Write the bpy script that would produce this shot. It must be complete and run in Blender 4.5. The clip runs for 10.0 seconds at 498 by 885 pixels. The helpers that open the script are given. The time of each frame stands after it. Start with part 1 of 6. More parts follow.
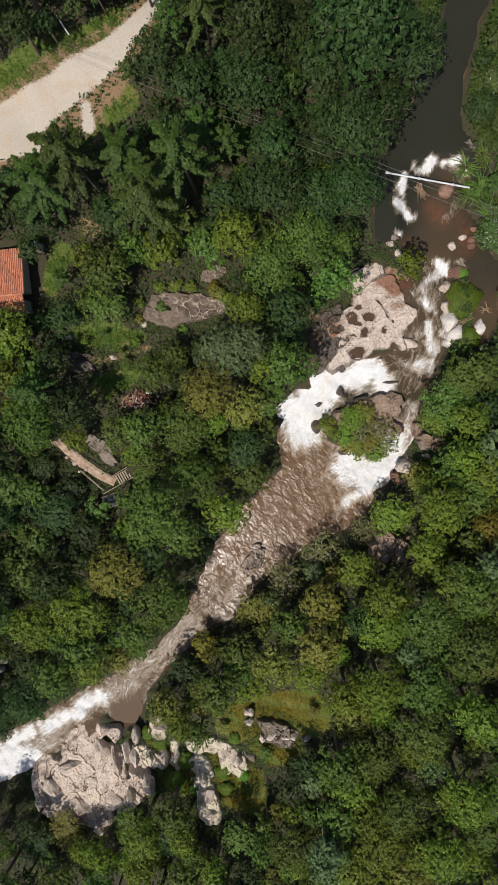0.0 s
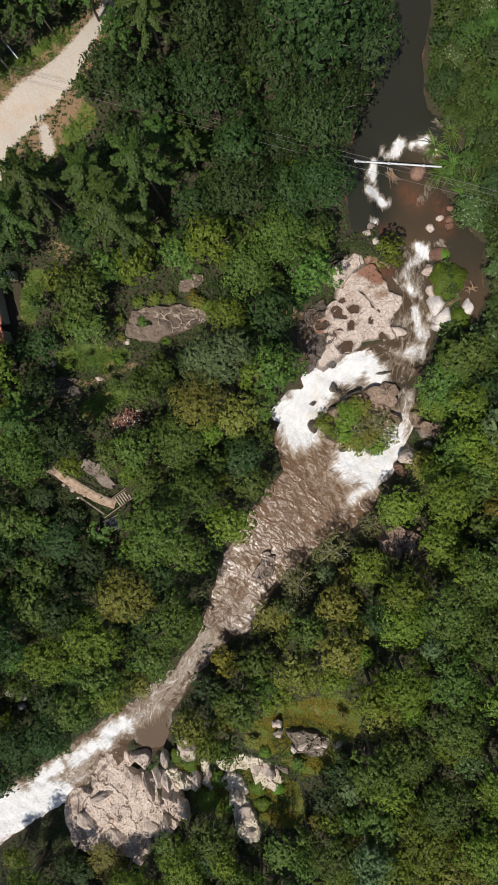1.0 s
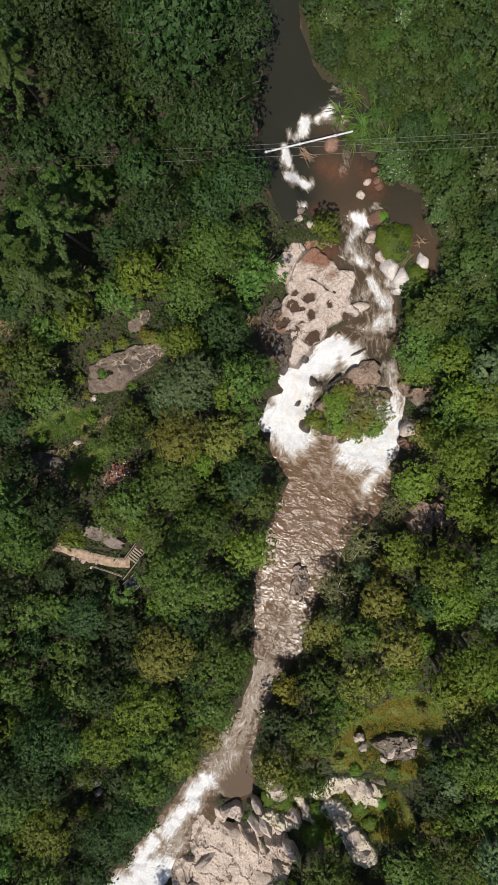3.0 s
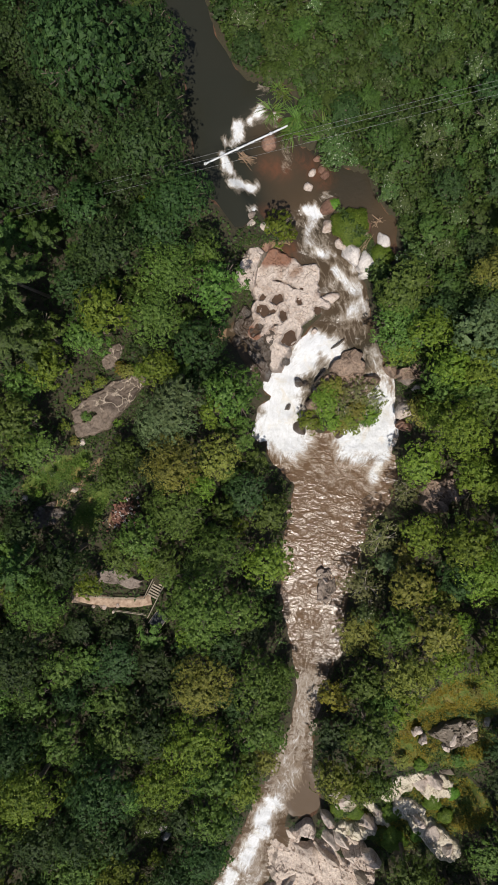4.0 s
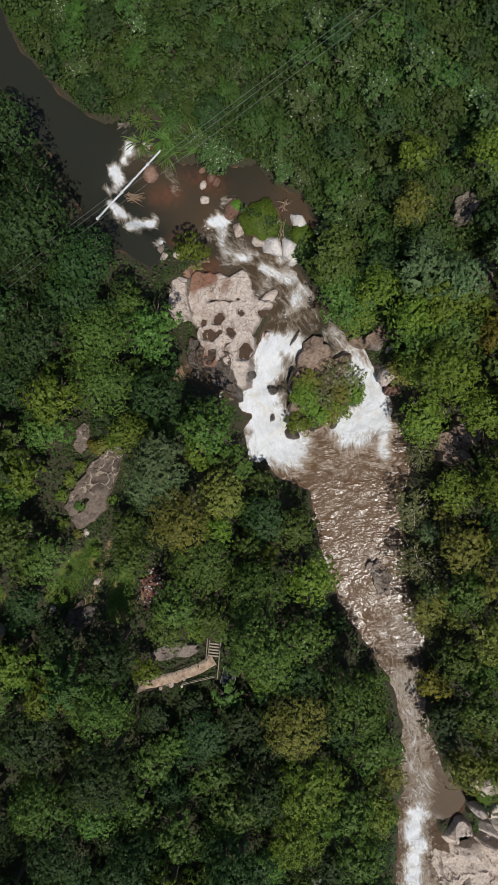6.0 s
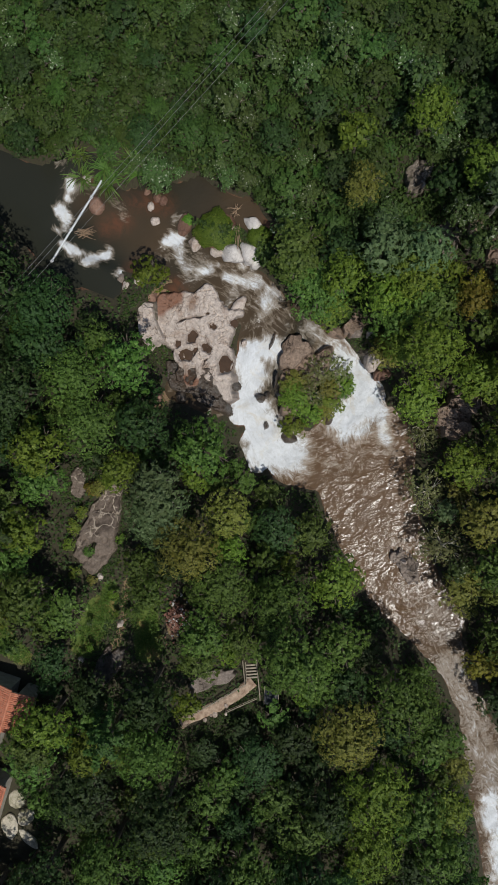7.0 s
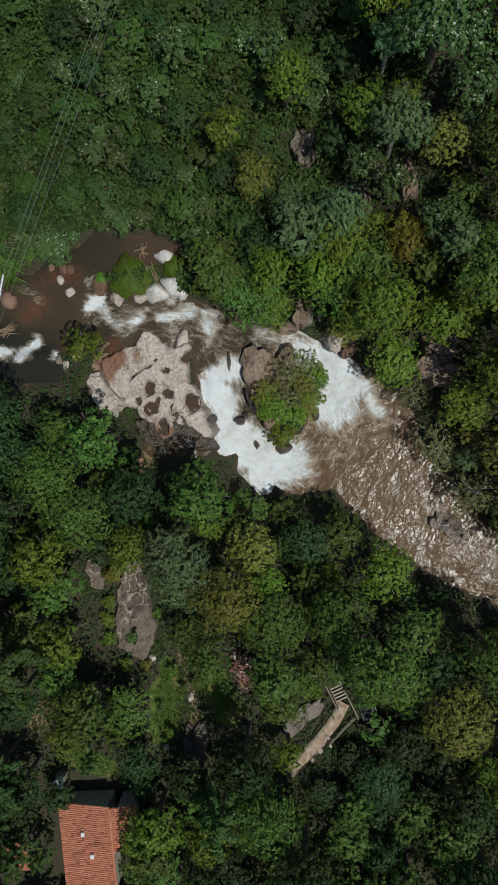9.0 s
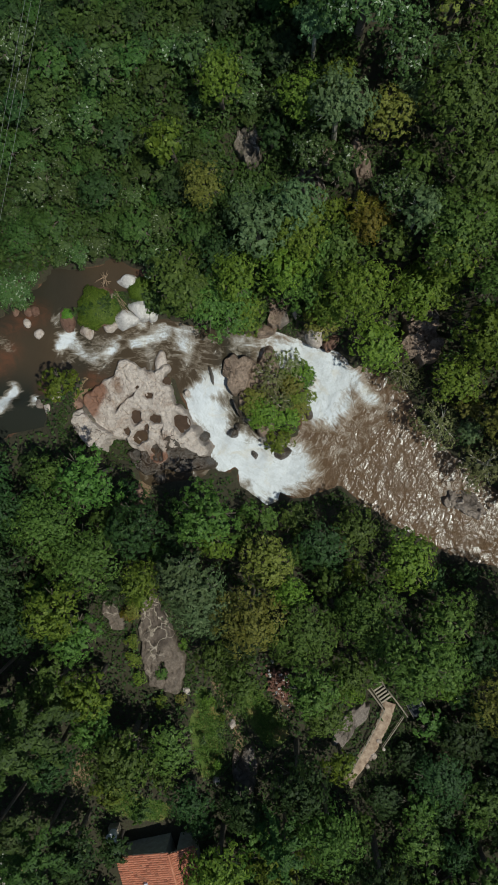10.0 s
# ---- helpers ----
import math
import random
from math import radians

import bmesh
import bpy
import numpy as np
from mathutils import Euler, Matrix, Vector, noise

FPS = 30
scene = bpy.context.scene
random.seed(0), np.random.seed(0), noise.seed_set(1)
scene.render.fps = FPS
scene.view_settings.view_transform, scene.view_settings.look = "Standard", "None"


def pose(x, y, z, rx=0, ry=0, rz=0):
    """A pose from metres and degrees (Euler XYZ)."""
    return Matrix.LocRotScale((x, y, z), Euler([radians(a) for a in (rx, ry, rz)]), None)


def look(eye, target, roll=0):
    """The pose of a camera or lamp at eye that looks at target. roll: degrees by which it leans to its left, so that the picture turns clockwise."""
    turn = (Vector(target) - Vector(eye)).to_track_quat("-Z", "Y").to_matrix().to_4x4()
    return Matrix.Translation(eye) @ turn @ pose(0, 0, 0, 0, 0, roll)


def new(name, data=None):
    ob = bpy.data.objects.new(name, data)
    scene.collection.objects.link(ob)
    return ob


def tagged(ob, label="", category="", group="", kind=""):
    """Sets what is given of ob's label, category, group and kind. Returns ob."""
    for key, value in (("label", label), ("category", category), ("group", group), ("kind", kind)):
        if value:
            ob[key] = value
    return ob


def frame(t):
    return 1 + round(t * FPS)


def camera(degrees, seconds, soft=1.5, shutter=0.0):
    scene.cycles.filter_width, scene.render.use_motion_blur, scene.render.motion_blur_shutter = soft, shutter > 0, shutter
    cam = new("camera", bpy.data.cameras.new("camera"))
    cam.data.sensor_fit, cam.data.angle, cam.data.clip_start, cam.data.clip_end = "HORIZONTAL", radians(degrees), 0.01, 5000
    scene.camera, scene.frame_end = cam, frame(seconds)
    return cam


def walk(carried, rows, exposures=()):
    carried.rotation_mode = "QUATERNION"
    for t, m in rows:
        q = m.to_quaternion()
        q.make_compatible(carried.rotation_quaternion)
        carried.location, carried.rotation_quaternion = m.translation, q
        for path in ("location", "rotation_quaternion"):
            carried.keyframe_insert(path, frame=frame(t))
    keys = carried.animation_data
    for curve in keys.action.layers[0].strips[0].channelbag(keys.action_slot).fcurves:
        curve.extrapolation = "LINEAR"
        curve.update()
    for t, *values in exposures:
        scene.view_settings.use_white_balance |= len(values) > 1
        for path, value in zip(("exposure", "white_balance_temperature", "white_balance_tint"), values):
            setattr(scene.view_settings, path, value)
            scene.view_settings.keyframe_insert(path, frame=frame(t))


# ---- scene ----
cam = camera(44.9, 10.0, soft=1.3)
# seconds, then the eye in metres, then the tilts and the heading in degrees
PATH = [
    (0, 0.00, 0.00, 82.00, -4.65, 4.25, 0.00),
    (0.5, 0.45, 0.03, 81.17, -4.62, 4.24, -3.01),
    (1, 0.93, 0.02, 80.40, -4.60, 4.24, -6.27),
    (1.5, 1.45, -0.04, 79.61, -4.56, 4.25, -9.73),
    (2, 2.02, -0.20, 78.79, -4.47, 4.29, -13.54),
    (2.5, 2.62, -0.40, 77.97, -4.37, 4.34, -17.85),
    (4, 4.57, -0.79, 75.65, -4.36, 4.19, -34.18),
    (4.5, 5.14, -0.98, 74.85, -4.38, 4.11, -39.73),
    (5, 5.68, -1.30, 74.05, -4.35, 4.07, -45.24),
    (5.5, 6.22, -1.83, 73.18, -4.28, 4.21, -50.74),
    (7, 7.90, -3.63, 70.47, -4.43, 4.70, -67.09),
    (7.5, 8.30, -4.19, 69.66, -4.53, 4.72, -72.54),
    (8, 8.57, -4.68, 68.85, -4.56, 4.64, -78.00),
    (8.5, 8.75, -5.08, 68.04, -4.56, 4.44, -83.52),
    (9, 8.85, -5.43, 67.22, -4.51, 4.18, -89.07),
    (9.5, 8.89, -5.74, 66.34, -4.45, 3.90, -94.48),
    (10, 8.91, -6.01, 65.41, -4.38, 3.68, -99.10),
]


def hover(x, y, z, a, b, c):
    """A camera that looks down, heading c, tipped by a and b from the plumb line."""
    return Matrix.Translation((x, y, z)) @ pose(0, 0, 0, 0, 0, c) @ pose(0, 0, 0, a) @ pose(0, 0, 0, 0, b)


EXPOSURES = [(0.0, -0.12, 6650, 12), (2.5, -0.08, 6650, 12), (5.0, -0.2, 6450, 11), (7.5, -0.62, 6150, 7), (10.0, -0.64, 6100, 0)]
walk(cam, [(t, hover(*row)) for t, *row in PATH], EXPOSURES)

# ---- daylight ----
SUN = Vector((-0.22, -0.38, 0.90)).normalized()
world = bpy.data.worlds.new("sky")
scene.world = world
world.use_nodes = True
wn = world.node_tree.nodes
sky = wn.new("ShaderNodeTexSky")
sky.sky_type = "NISHITA"
sky.sun_disc = False
sky.sun_elevation = math.asin(SUN.z)
sky.sun_rotation = math.atan2(SUN.x, SUN.y)
world.node_tree.links.new(sky.outputs[0], wn["Background"].inputs[0])
wn["Background"].inputs[1].default_value = 0.095
sun = new("sun", bpy.data.lights.new("sun", "SUN"))
sun.data.energy = 4.4
sun.data.angle = radians(0.6)
sun.data.color = (1.0, 0.95, 0.87)
sun.matrix_world = look(SUN * 200, (0, 0, 0))


# ---- materials ----
def nodes_of(name):
    m = bpy.data.materials.new(name)
    m.use_nodes = True
    nt = m.node_tree
    return m, nt, nt.nodes["Principled BSDF"]


def add(nt, kind, **values):
    n = nt.nodes.new("ShaderNode" + kind)
    for key, value in values.items():
        n.inputs[key.replace("_", " ")].default_value = value
    return n


def place(nt):
    """Place in the world, in metres."""
    return nt.nodes.new("ShaderNodeNewGeometry").outputs["Position"]


def grain(nt, scale, detail=4.0, rough=0.55, vector=None, distortion=0.0):
    n = add(nt, "TexNoise", Scale=scale, Detail=detail, Roughness=rough, Distortion=distortion)
    nt.links.new(vector if vector is not None else place(nt), n.inputs["Vector"])
    return n.outputs["Fac"]


def ramp(nt, fac, stops):
    n = nt.nodes.new("ShaderNodeValToRGB")
    while len(n.color_ramp.elements) < len(stops):
        n.color_ramp.elements.new(0.5)
    for e, (at, c) in zip(n.color_ramp.elements, stops):
        e.position = at
        e.color = (*c, 1) if len(c) == 3 else c
    nt.links.new(fac, n.inputs["Fac"])
    return n.outputs["Color"]


def mix(nt, fac, a, b, mode="MIX"):
    n = nt.nodes.new("ShaderNodeMix")
    n.data_type = "RGBA"
    n.blend_type = mode
    for socket, value in ((n.inputs["Factor"], fac), (n.inputs[6], a), (n.inputs[7], b)):
        if isinstance(value, (int, float)):
            socket.default_value = value
        elif isinstance(value, tuple):
            socket.default_value = (*value, 1)
        else:
            nt.links.new(value, socket)
    return n.outputs[2]


def calc(nt, op, a, b=0.0, clamp=False):
    n = nt.nodes.new("ShaderNodeMath")
    n.operation = op
    n.use_clamp = clamp
    for socket, value in zip(n.inputs, (a, b)):
        if isinstance(value, (int, float)):
            socket.default_value = value
        else:
            nt.links.new(value, socket)
    return n.outputs[0]


def relief(nt, bsdf, height, depth, strength=1.0):
    n = add(nt, "Bump", Strength=strength, Distance=depth)
    nt.links.new(height, n.inputs["Height"])
    nt.links.new(n.outputs[0], bsdf.inputs["Normal"])


def attribute(nt, name):
    n = nt.nodes.new("ShaderNodeAttribute")
    n.attribute_name = name
    return n.outputs["Fac"]


def foliage(name, dark, light, tip, shine=0.6):
    """Leaves: each one its own green, each plant its own cast, some light through them."""
    m, nt, b = nodes_of(name)
    geo = nt.nodes.new("ShaderNodeNewGeometry")
    info = nt.nodes.new("ShaderNodeObjectInfo")
    cast = calc(nt, "FRACT", calc(nt, "ADD", info.outputs["Random"], attribute(nt, "cast")))
    c = ramp(nt, geo.outputs["Random Per Island"], [(0.0, dark), (0.55, light), (0.9, light), (1.0, tip)])
    hsv = add(nt, "HueSaturation")
    nt.links.new(c, hsv.inputs["Color"])
    nt.links.new(calc(nt, "MULTIPLY_ADD", cast, 0.045), hsv.inputs["Hue"])
    hsv.inputs["Hue"].links[0].from_node.inputs[2].default_value = 0.466
    patch = grain(nt, 0.09, 2.0)
    v = calc(nt, "MULTIPLY_ADD", cast, 0.5)
    v.node.inputs[2].default_value = 0.42
    nt.links.new(calc(nt, "ADD", v, calc(nt, "MULTIPLY", patch, 0.7)), hsv.inputs["Value"])
    nt.links.new(hsv.outputs[0], b.inputs["Base Color"])
    b.inputs["Roughness"].default_value = shine
    b.inputs["Specular IOR Level"].default_value = 0.25
    thin = nt.nodes.new("ShaderNodeBsdfTranslucent")
    nt.links.new(hsv.outputs[0], thin.inputs["Color"])
    both = add(nt, "MixShader", Fac=0.25)
    nt.links.new(b.outputs[0], both.inputs[1])
    nt.links.new(thin.outputs[0], both.inputs[2])
    nt.links.new(both.outputs[0], nt.nodes["Material Output"].inputs["Surface"])
    return m


# dark, lime and scrub greens also carry the cloud shade and sun on the slopes
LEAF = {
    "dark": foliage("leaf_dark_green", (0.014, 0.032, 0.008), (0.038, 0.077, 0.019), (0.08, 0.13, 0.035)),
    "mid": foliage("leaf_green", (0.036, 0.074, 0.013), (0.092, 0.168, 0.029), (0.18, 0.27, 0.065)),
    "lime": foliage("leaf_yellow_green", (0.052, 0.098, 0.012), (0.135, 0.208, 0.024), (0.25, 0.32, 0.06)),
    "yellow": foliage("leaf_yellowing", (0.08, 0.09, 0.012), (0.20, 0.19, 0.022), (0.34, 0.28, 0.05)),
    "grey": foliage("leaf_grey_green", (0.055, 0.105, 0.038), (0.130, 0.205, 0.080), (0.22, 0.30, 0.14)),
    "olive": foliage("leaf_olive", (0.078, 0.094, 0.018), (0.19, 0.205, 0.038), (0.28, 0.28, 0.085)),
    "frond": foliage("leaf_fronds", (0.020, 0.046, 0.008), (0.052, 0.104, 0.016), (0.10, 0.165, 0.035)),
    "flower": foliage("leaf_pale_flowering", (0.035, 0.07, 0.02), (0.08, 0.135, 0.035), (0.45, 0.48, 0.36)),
    # the mid green darkened: cloud shade painted into the scrub leaves
    "scrub": foliage("leaf_scrub_shaded", (0.022, 0.050, 0.010), (0.056, 0.110, 0.021), (0.11, 0.17, 0.04)),
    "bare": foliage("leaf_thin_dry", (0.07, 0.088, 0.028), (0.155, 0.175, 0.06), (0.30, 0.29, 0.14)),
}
GRASS = foliage("grass_blades", (0.036, 0.078, 0.012), (0.085, 0.155, 0.022), (0.17, 0.22, 0.05))
MOSS = foliage("moss_and_grass", (0.11, 0.10, 0.010), (0.22, 0.19, 0.018), (0.36, 0.28, 0.05))
RIVER_GRASS = foliage("river_grass_blades", (0.045, 0.105, 0.012), (0.11, 0.215, 0.025), (0.20, 0.28, 0.05))
SCRUB = foliage("undergrowth_leaves", (0.020, 0.045, 0.010), (0.050, 0.095, 0.02), (0.10, 0.14, 0.04))


def bark_material(name, a, b2):
    m, nt, b = nodes_of(name)
    g = grain(nt, 6.0, 6.0, 0.65)
    nt.links.new(ramp(nt, g, [(0.3, a), (0.7, b2)]), b.inputs["Base Color"])
    b.inputs["Roughness"].default_value = 0.9
    relief(nt, b, g, 0.03)
    return m


BARK = bark_material("bark", (0.06, 0.045, 0.032), (0.20, 0.165, 0.125))
PALE_BARK = bark_material("pale_bark", (0.30, 0.27, 0.21), (0.55, 0.50, 0.41))


def rock_material(name, low, high, stain, stain_amount=0.5, moss=0.15, cracks=0.5, vein=None):
    m, nt, b = nodes_of(name)
    big = grain(nt, 0.35, 5.0, 0.6, distortion=0.6)
    small = grain(nt, 3.5, 8.0, 0.7)
    fine = grain(nt, 22.0, 4.0, 0.6)
    c = ramp(nt, small, [(0.25, low), (0.62, high)])
    c = mix(nt, ramp(nt, big, [(0.62 - 0.25 * stain_amount, (0, 0, 0)), (0.74, (1, 1, 1))]), c, stain)
    cr = add(nt, "TexVoronoi", Scale=0.55)
    cr.feature = "DISTANCE_TO_EDGE"
    bend = add(nt, "TexNoise", Scale=0.7, Detail=5.0)
    nt.links.new(place(nt), bend.inputs["Vector"])
    warp = mix(nt, 1.0, place(nt), mix(nt, 1.0, bend.outputs["Color"], (2.2, 2.2, 2.2), "MULTIPLY"), "ADD")
    nt.links.new(warp, cr.inputs["Vector"])
    crack = ramp(nt, cr.outputs["Distance"], [(0.0, (1, 1, 1)), (0.06 if vein else 0.02, (0, 0, 0))])
    crack = calc(nt, "MULTIPLY", crack, calc(nt, "MULTIPLY", ramp(nt, big, [(0.42, (0, 0, 0)), (0.6, (1, 1, 1))]), cracks))
    c = mix(nt, crack, c, vein or tuple(v * 0.25 for v in stain))
    tone = attribute(nt, "tone")
    c = mix(nt, calc(nt, "MULTIPLY", tone, 0.75), c, tuple(v * 0.6 for v in low))
    rust = calc(nt, "ADD", attribute(nt, "rust"), calc(nt, "MULTIPLY", calc(nt, "SUBTRACT", big, 0.5), 0.9))
    c = mix(nt, calc(nt, "MULTIPLY", ramp(nt, rust, [(0.3, (0, 0, 0)), (0.75, (0.9, 0.9, 0.9))]), ramp(nt, attribute(nt, "rust"), [(0.0, (0, 0, 0)), (0.2, (1, 1, 1))])), c, (0.22, 0.095, 0.05))
    if moss:
        c = mix(nt, ramp(nt, grain(nt, 0.9, 6.0, 0.7), [(0.66 - 0.3 * moss, (0, 0, 0)), (0.78 - 0.3 * moss, (1, 1, 1))]), c, (0.075, 0.085, 0.025))
    spots = ramp(nt, grain(nt, 1.7, 6.0, 0.75), [(0.56, (0, 0, 0)), (0.66, (1, 1, 1))])
    c = mix(nt, calc(nt, "MULTIPLY", spots, 0.35), c, tuple(v * 0.5 for v in low))
    c = mix(nt, 0.25, c, ramp(nt, fine, [(0.3, (0.1, 0.1, 0.1)), (0.7, (0.9, 0.9, 0.9))]), "OVERLAY")
    nt.links.new(c, b.inputs["Base Color"])
    b.inputs["Roughness"].default_value = 0.8
    h = calc(nt, "ADD", calc(nt, "MULTIPLY", small, 0.7), calc(nt, "MULTIPLY", fine, 0.2))
    h = calc(nt, "SUBTRACT", h, calc(nt, "MULTIPLY", crack, 0.5))
    relief(nt, b, h, 0.16)
    return m


PALE_ROCK = rock_material("pale_granite", (0.35, 0.28, 0.235), (0.64, 0.545, 0.47), (0.26, 0.165, 0.11), 0.45, 0.0, 0.6)
FALL_ROCK = rock_material("cracked_granite", (0.31, 0.23, 0.18), (0.68, 0.58, 0.49), (0.27, 0.17, 0.12), 0.45, 0.0, 0.9)
GREY_ROCK = rock_material("weathered_grey_rock", (0.075, 0.060, 0.045), (0.21, 0.17, 0.128), (0.05, 0.038, 0.028), 0.7, 0.3, 1.0, (0.42, 0.36, 0.29))
RUST_ROCK = rock_material("rusty_wet_rock", (0.13, 0.062, 0.038), (0.33, 0.20, 0.14), (0.09, 0.036, 0.02), 0.75, 0.0)
PINK_ROCK = rock_material("smooth_pink_grey_rock", (0.11, 0.085, 0.068), (0.29, 0.235, 0.195), (0.08, 0.06, 0.04), 0.6, 0.1, 0.9)
BROWN_ROCK = rock_material("brown_broken_ledge", (0.11, 0.075, 0.05), (0.36, 0.26, 0.19), (0.07, 0.042, 0.027), 0.6, 0.1, 0.8)
OUTCROP_ROCK = rock_material("veined_brown_rock", (0.085, 0.062, 0.046), (0.22, 0.17, 0.13), (0.065, 0.045, 0.033), 0.7, 0.18, 1.0, (0.54, 0.45, 0.35))
WHITE_ROCK = rock_material("white_granite", (0.46, 0.41, 0.37), (0.76, 0.71, 0.66), (0.24, 0.17, 0.12), 0.3, 0.0, 0.6)
MOSS_ROCK = rock_material("mossy_ledge", (0.36, 0.31, 0.22), (0.68, 0.61, 0.49), (0.16, 0.15, 0.05), 0.4, 0.2)
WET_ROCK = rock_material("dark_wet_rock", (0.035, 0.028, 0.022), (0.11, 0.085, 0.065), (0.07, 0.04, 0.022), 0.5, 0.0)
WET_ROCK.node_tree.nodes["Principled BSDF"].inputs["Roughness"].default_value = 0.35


def ground_material():
    m, nt, b = nodes_of("forest_ground")
    n1, n2, n3 = grain(nt, 0.5, 5.0, 0.65), grain(nt, 5.0, 7.0, 0.7), grain(nt, 26.0, 3.0, 0.6)
    litter = ramp(nt, n2, [(0.3, (0.022, 0.017, 0.011)), (0.52, (0.05, 0.042, 0.022)), (0.72, (0.035, 0.055, 0.016))])
    grass = ramp(nt, n2, [(0.3, (0.05, 0.085, 0.013)), (0.55, (0.10, 0.14, 0.022)), (0.75, (0.19, 0.17, 0.055))])
    grass = mix(nt, ramp(nt, n1, [(0.52, (0, 0, 0)), (0.68, (1, 1, 1))]), grass, (0.21, 0.155, 0.05))
    soil = ramp(nt, n2, [(0.3, (0.15, 0.09, 0.05)), (0.5, (0.27, 0.17, 0.10)), (0.62, (0.12, 0.11, 0.035)), (0.75, (0.40, 0.29, 0.20))])
    sand = ramp(nt, n2, [(0.28, (0.41, 0.355, 0.29)), (0.5, (0.48, 0.43, 0.365)), (0.75, (0.54, 0.495, 0.43))])
    sand = mix(nt, ramp(nt, n1, [(0.5, (0, 0, 0)), (0.75, (0.7, 0.7, 0.7))]), sand, (0.47, 0.33, 0.22))
    bed = ramp(nt, n2, [(0.3, (0.055, 0.03, 0.016)), (0.7, (0.17, 0.085, 0.045))])

    def cover(name, edge):
        a = attribute(nt, name)
        return ramp(nt, calc(nt, "ADD", a, calc(nt, "MULTIPLY", calc(nt, "SUBTRACT", n2, 0.5), edge)), [(0.42, (0, 0, 0)), (0.58, (1, 1, 1))])

    c = mix(nt, cover("grass", 0.9), litter, grass)
    c = mix(nt, cover("soil", 1.8), c, soil)
    c = mix(nt, cover("sand", 0.7), c, sand)
    c = mix(nt, cover("bed", 0.4), c, bed)
    c = mix(nt, 0.12, c, ramp(nt, n3, [(0.3, (0.05, 0.05, 0.05)), (0.7, (0.95, 0.95, 0.95))]), "OVERLAY")
    nt.links.new(c, b.inputs["Base Color"])
    b.inputs["Roughness"].default_value = 0.95
    relief(nt, b, calc(nt, "ADD", n2, calc(nt, "MULTIPLY", n3, 0.15)), 0.06)
    return m


def water_material():
    """Silty brown river water, with white water where it falls and breaks."""
    m, nt, b = nodes_of("river_water")
    p = place(nt)
    silt, foam = attribute(nt, "silt"), attribute(nt, "foam")
    lane = nt.nodes.new("ShaderNodeCombineXYZ")
    nt.links.new(calc(nt, "MULTIPLY", attribute(nt, "along"), 0.42), lane.inputs[0])
    nt.links.new(attribute(nt, "across"), lane.inputs[1])
    streak = grain(nt, 1.5, 6.0, 0.66, lane.outputs[0], 1.3)
    churn = grain(nt, 1.7, 7.0, 0.72, distortion=2.0)
    body = mix(nt, silt, (0.020, 0.024, 0.018), (0.128, 0.077, 0.041))
    body = mix(nt, calc(nt, "MULTIPLY", calc(nt, "MULTIPLY", ramp(nt, grain(nt, 0.35, 4.0, 0.6), [(0.4, (0, 0, 0)), (0.7, (1, 1, 1))]), 0.35), silt), body, (0.11, 0.075, 0.05))
    body = mix(nt, calc(nt, "MULTIPLY", attribute(nt, "shoal"), ramp(nt, grain(nt, 0.8, 6.0, 0.7, distortion=0.8), [(0.36, (0.05, 0.05, 0.05)), (0.64, (0.9, 0.9, 0.9))])), body, (0.15, 0.06, 0.032))
    blend = mix(nt, calc(nt, "MULTIPLY", foam, 0.5), streak, churn)
    f = calc(nt, "ADD", calc(nt, "MULTIPLY", foam, 1.25), calc(nt, "MULTIPLY", calc(nt, "SUBTRACT", blend, 0.5), calc(nt, "SUBTRACT", 3.0, calc(nt, "MULTIPLY", foam, 1.9))))
    white = ramp(nt, f, [(0.22, (0, 0, 0)), (0.62, (0.36, 0.36, 0.36)), (1.12, (1, 1, 1))])
    white = calc(nt, "MULTIPLY", white, ramp(nt, foam, [(0.02, (0, 0, 0)), (0.15, (1, 1, 1))]))
    froth = mix(nt, ramp(nt, f, [(0.5, (0, 0, 0)), (1.0, (1, 1, 1))]), (0.50, 0.41, 0.31), ramp(nt, blend, [(0.30, (0.46, 0.46, 0.45)), (0.42, (0.60, 0.61, 0.61)), (0.58, (0.72, 0.735, 0.75))]))
    tan = ramp(nt, grain(nt, 0.42, 5.0, 0.65, distortion=1.0), [(0.55, (0, 0, 0)), (0.72, (0.6, 0.6, 0.6))])
    froth = mix(nt, tan, froth, (0.58, 0.52, 0.41))
    nt.links.new(mix(nt, white, body, froth), b.inputs["Base Color"])
    rough = calc(nt, "MULTIPLY_ADD", white, 0.45)
    rough.node.inputs[2].default_value = 0.2
    rough = calc(nt, "ADD", rough, calc(nt, "MULTIPLY", attribute(nt, "still"), 0.4))
    nt.links.new(rough, b.inputs["Roughness"])
    b.inputs["IOR"].default_value = 1.33
    b.inputs["Specular IOR Level"].default_value = 0.38
    turned = nt.nodes.new("ShaderNodeMapping")
    turned.inputs["Rotation"].default_value = (0, 0, radians(-48))
    nt.links.new(p, turned.inputs["Vector"])
    flow = nt.nodes.new("ShaderNodeMapping")
    flow.inputs["Scale"].default_value = (1.0, 0.6, 1.0)
    nt.links.new(turned.outputs[0], flow.inputs["Vector"])
    wave = grain(nt, 1.35, 2.2, 0.55, flow.outputs[0], 0.6)
    small = grain(nt, 6.0, 1.0, 0.5, flow.outputs[0], 0.3)
    lively = calc(nt, "MULTIPLY", attribute(nt, "lively"), ramp(nt, grain(nt, 0.28, 3.0, 0.6), [(0.3, (0.45, 0.45, 0.45)), (0.7, (1.25, 1.25, 1.25))]))
    h = calc(nt, "ADD", calc(nt, "MULTIPLY", wave, 1.0), calc(nt, "MULTIPLY", small, 0.2))
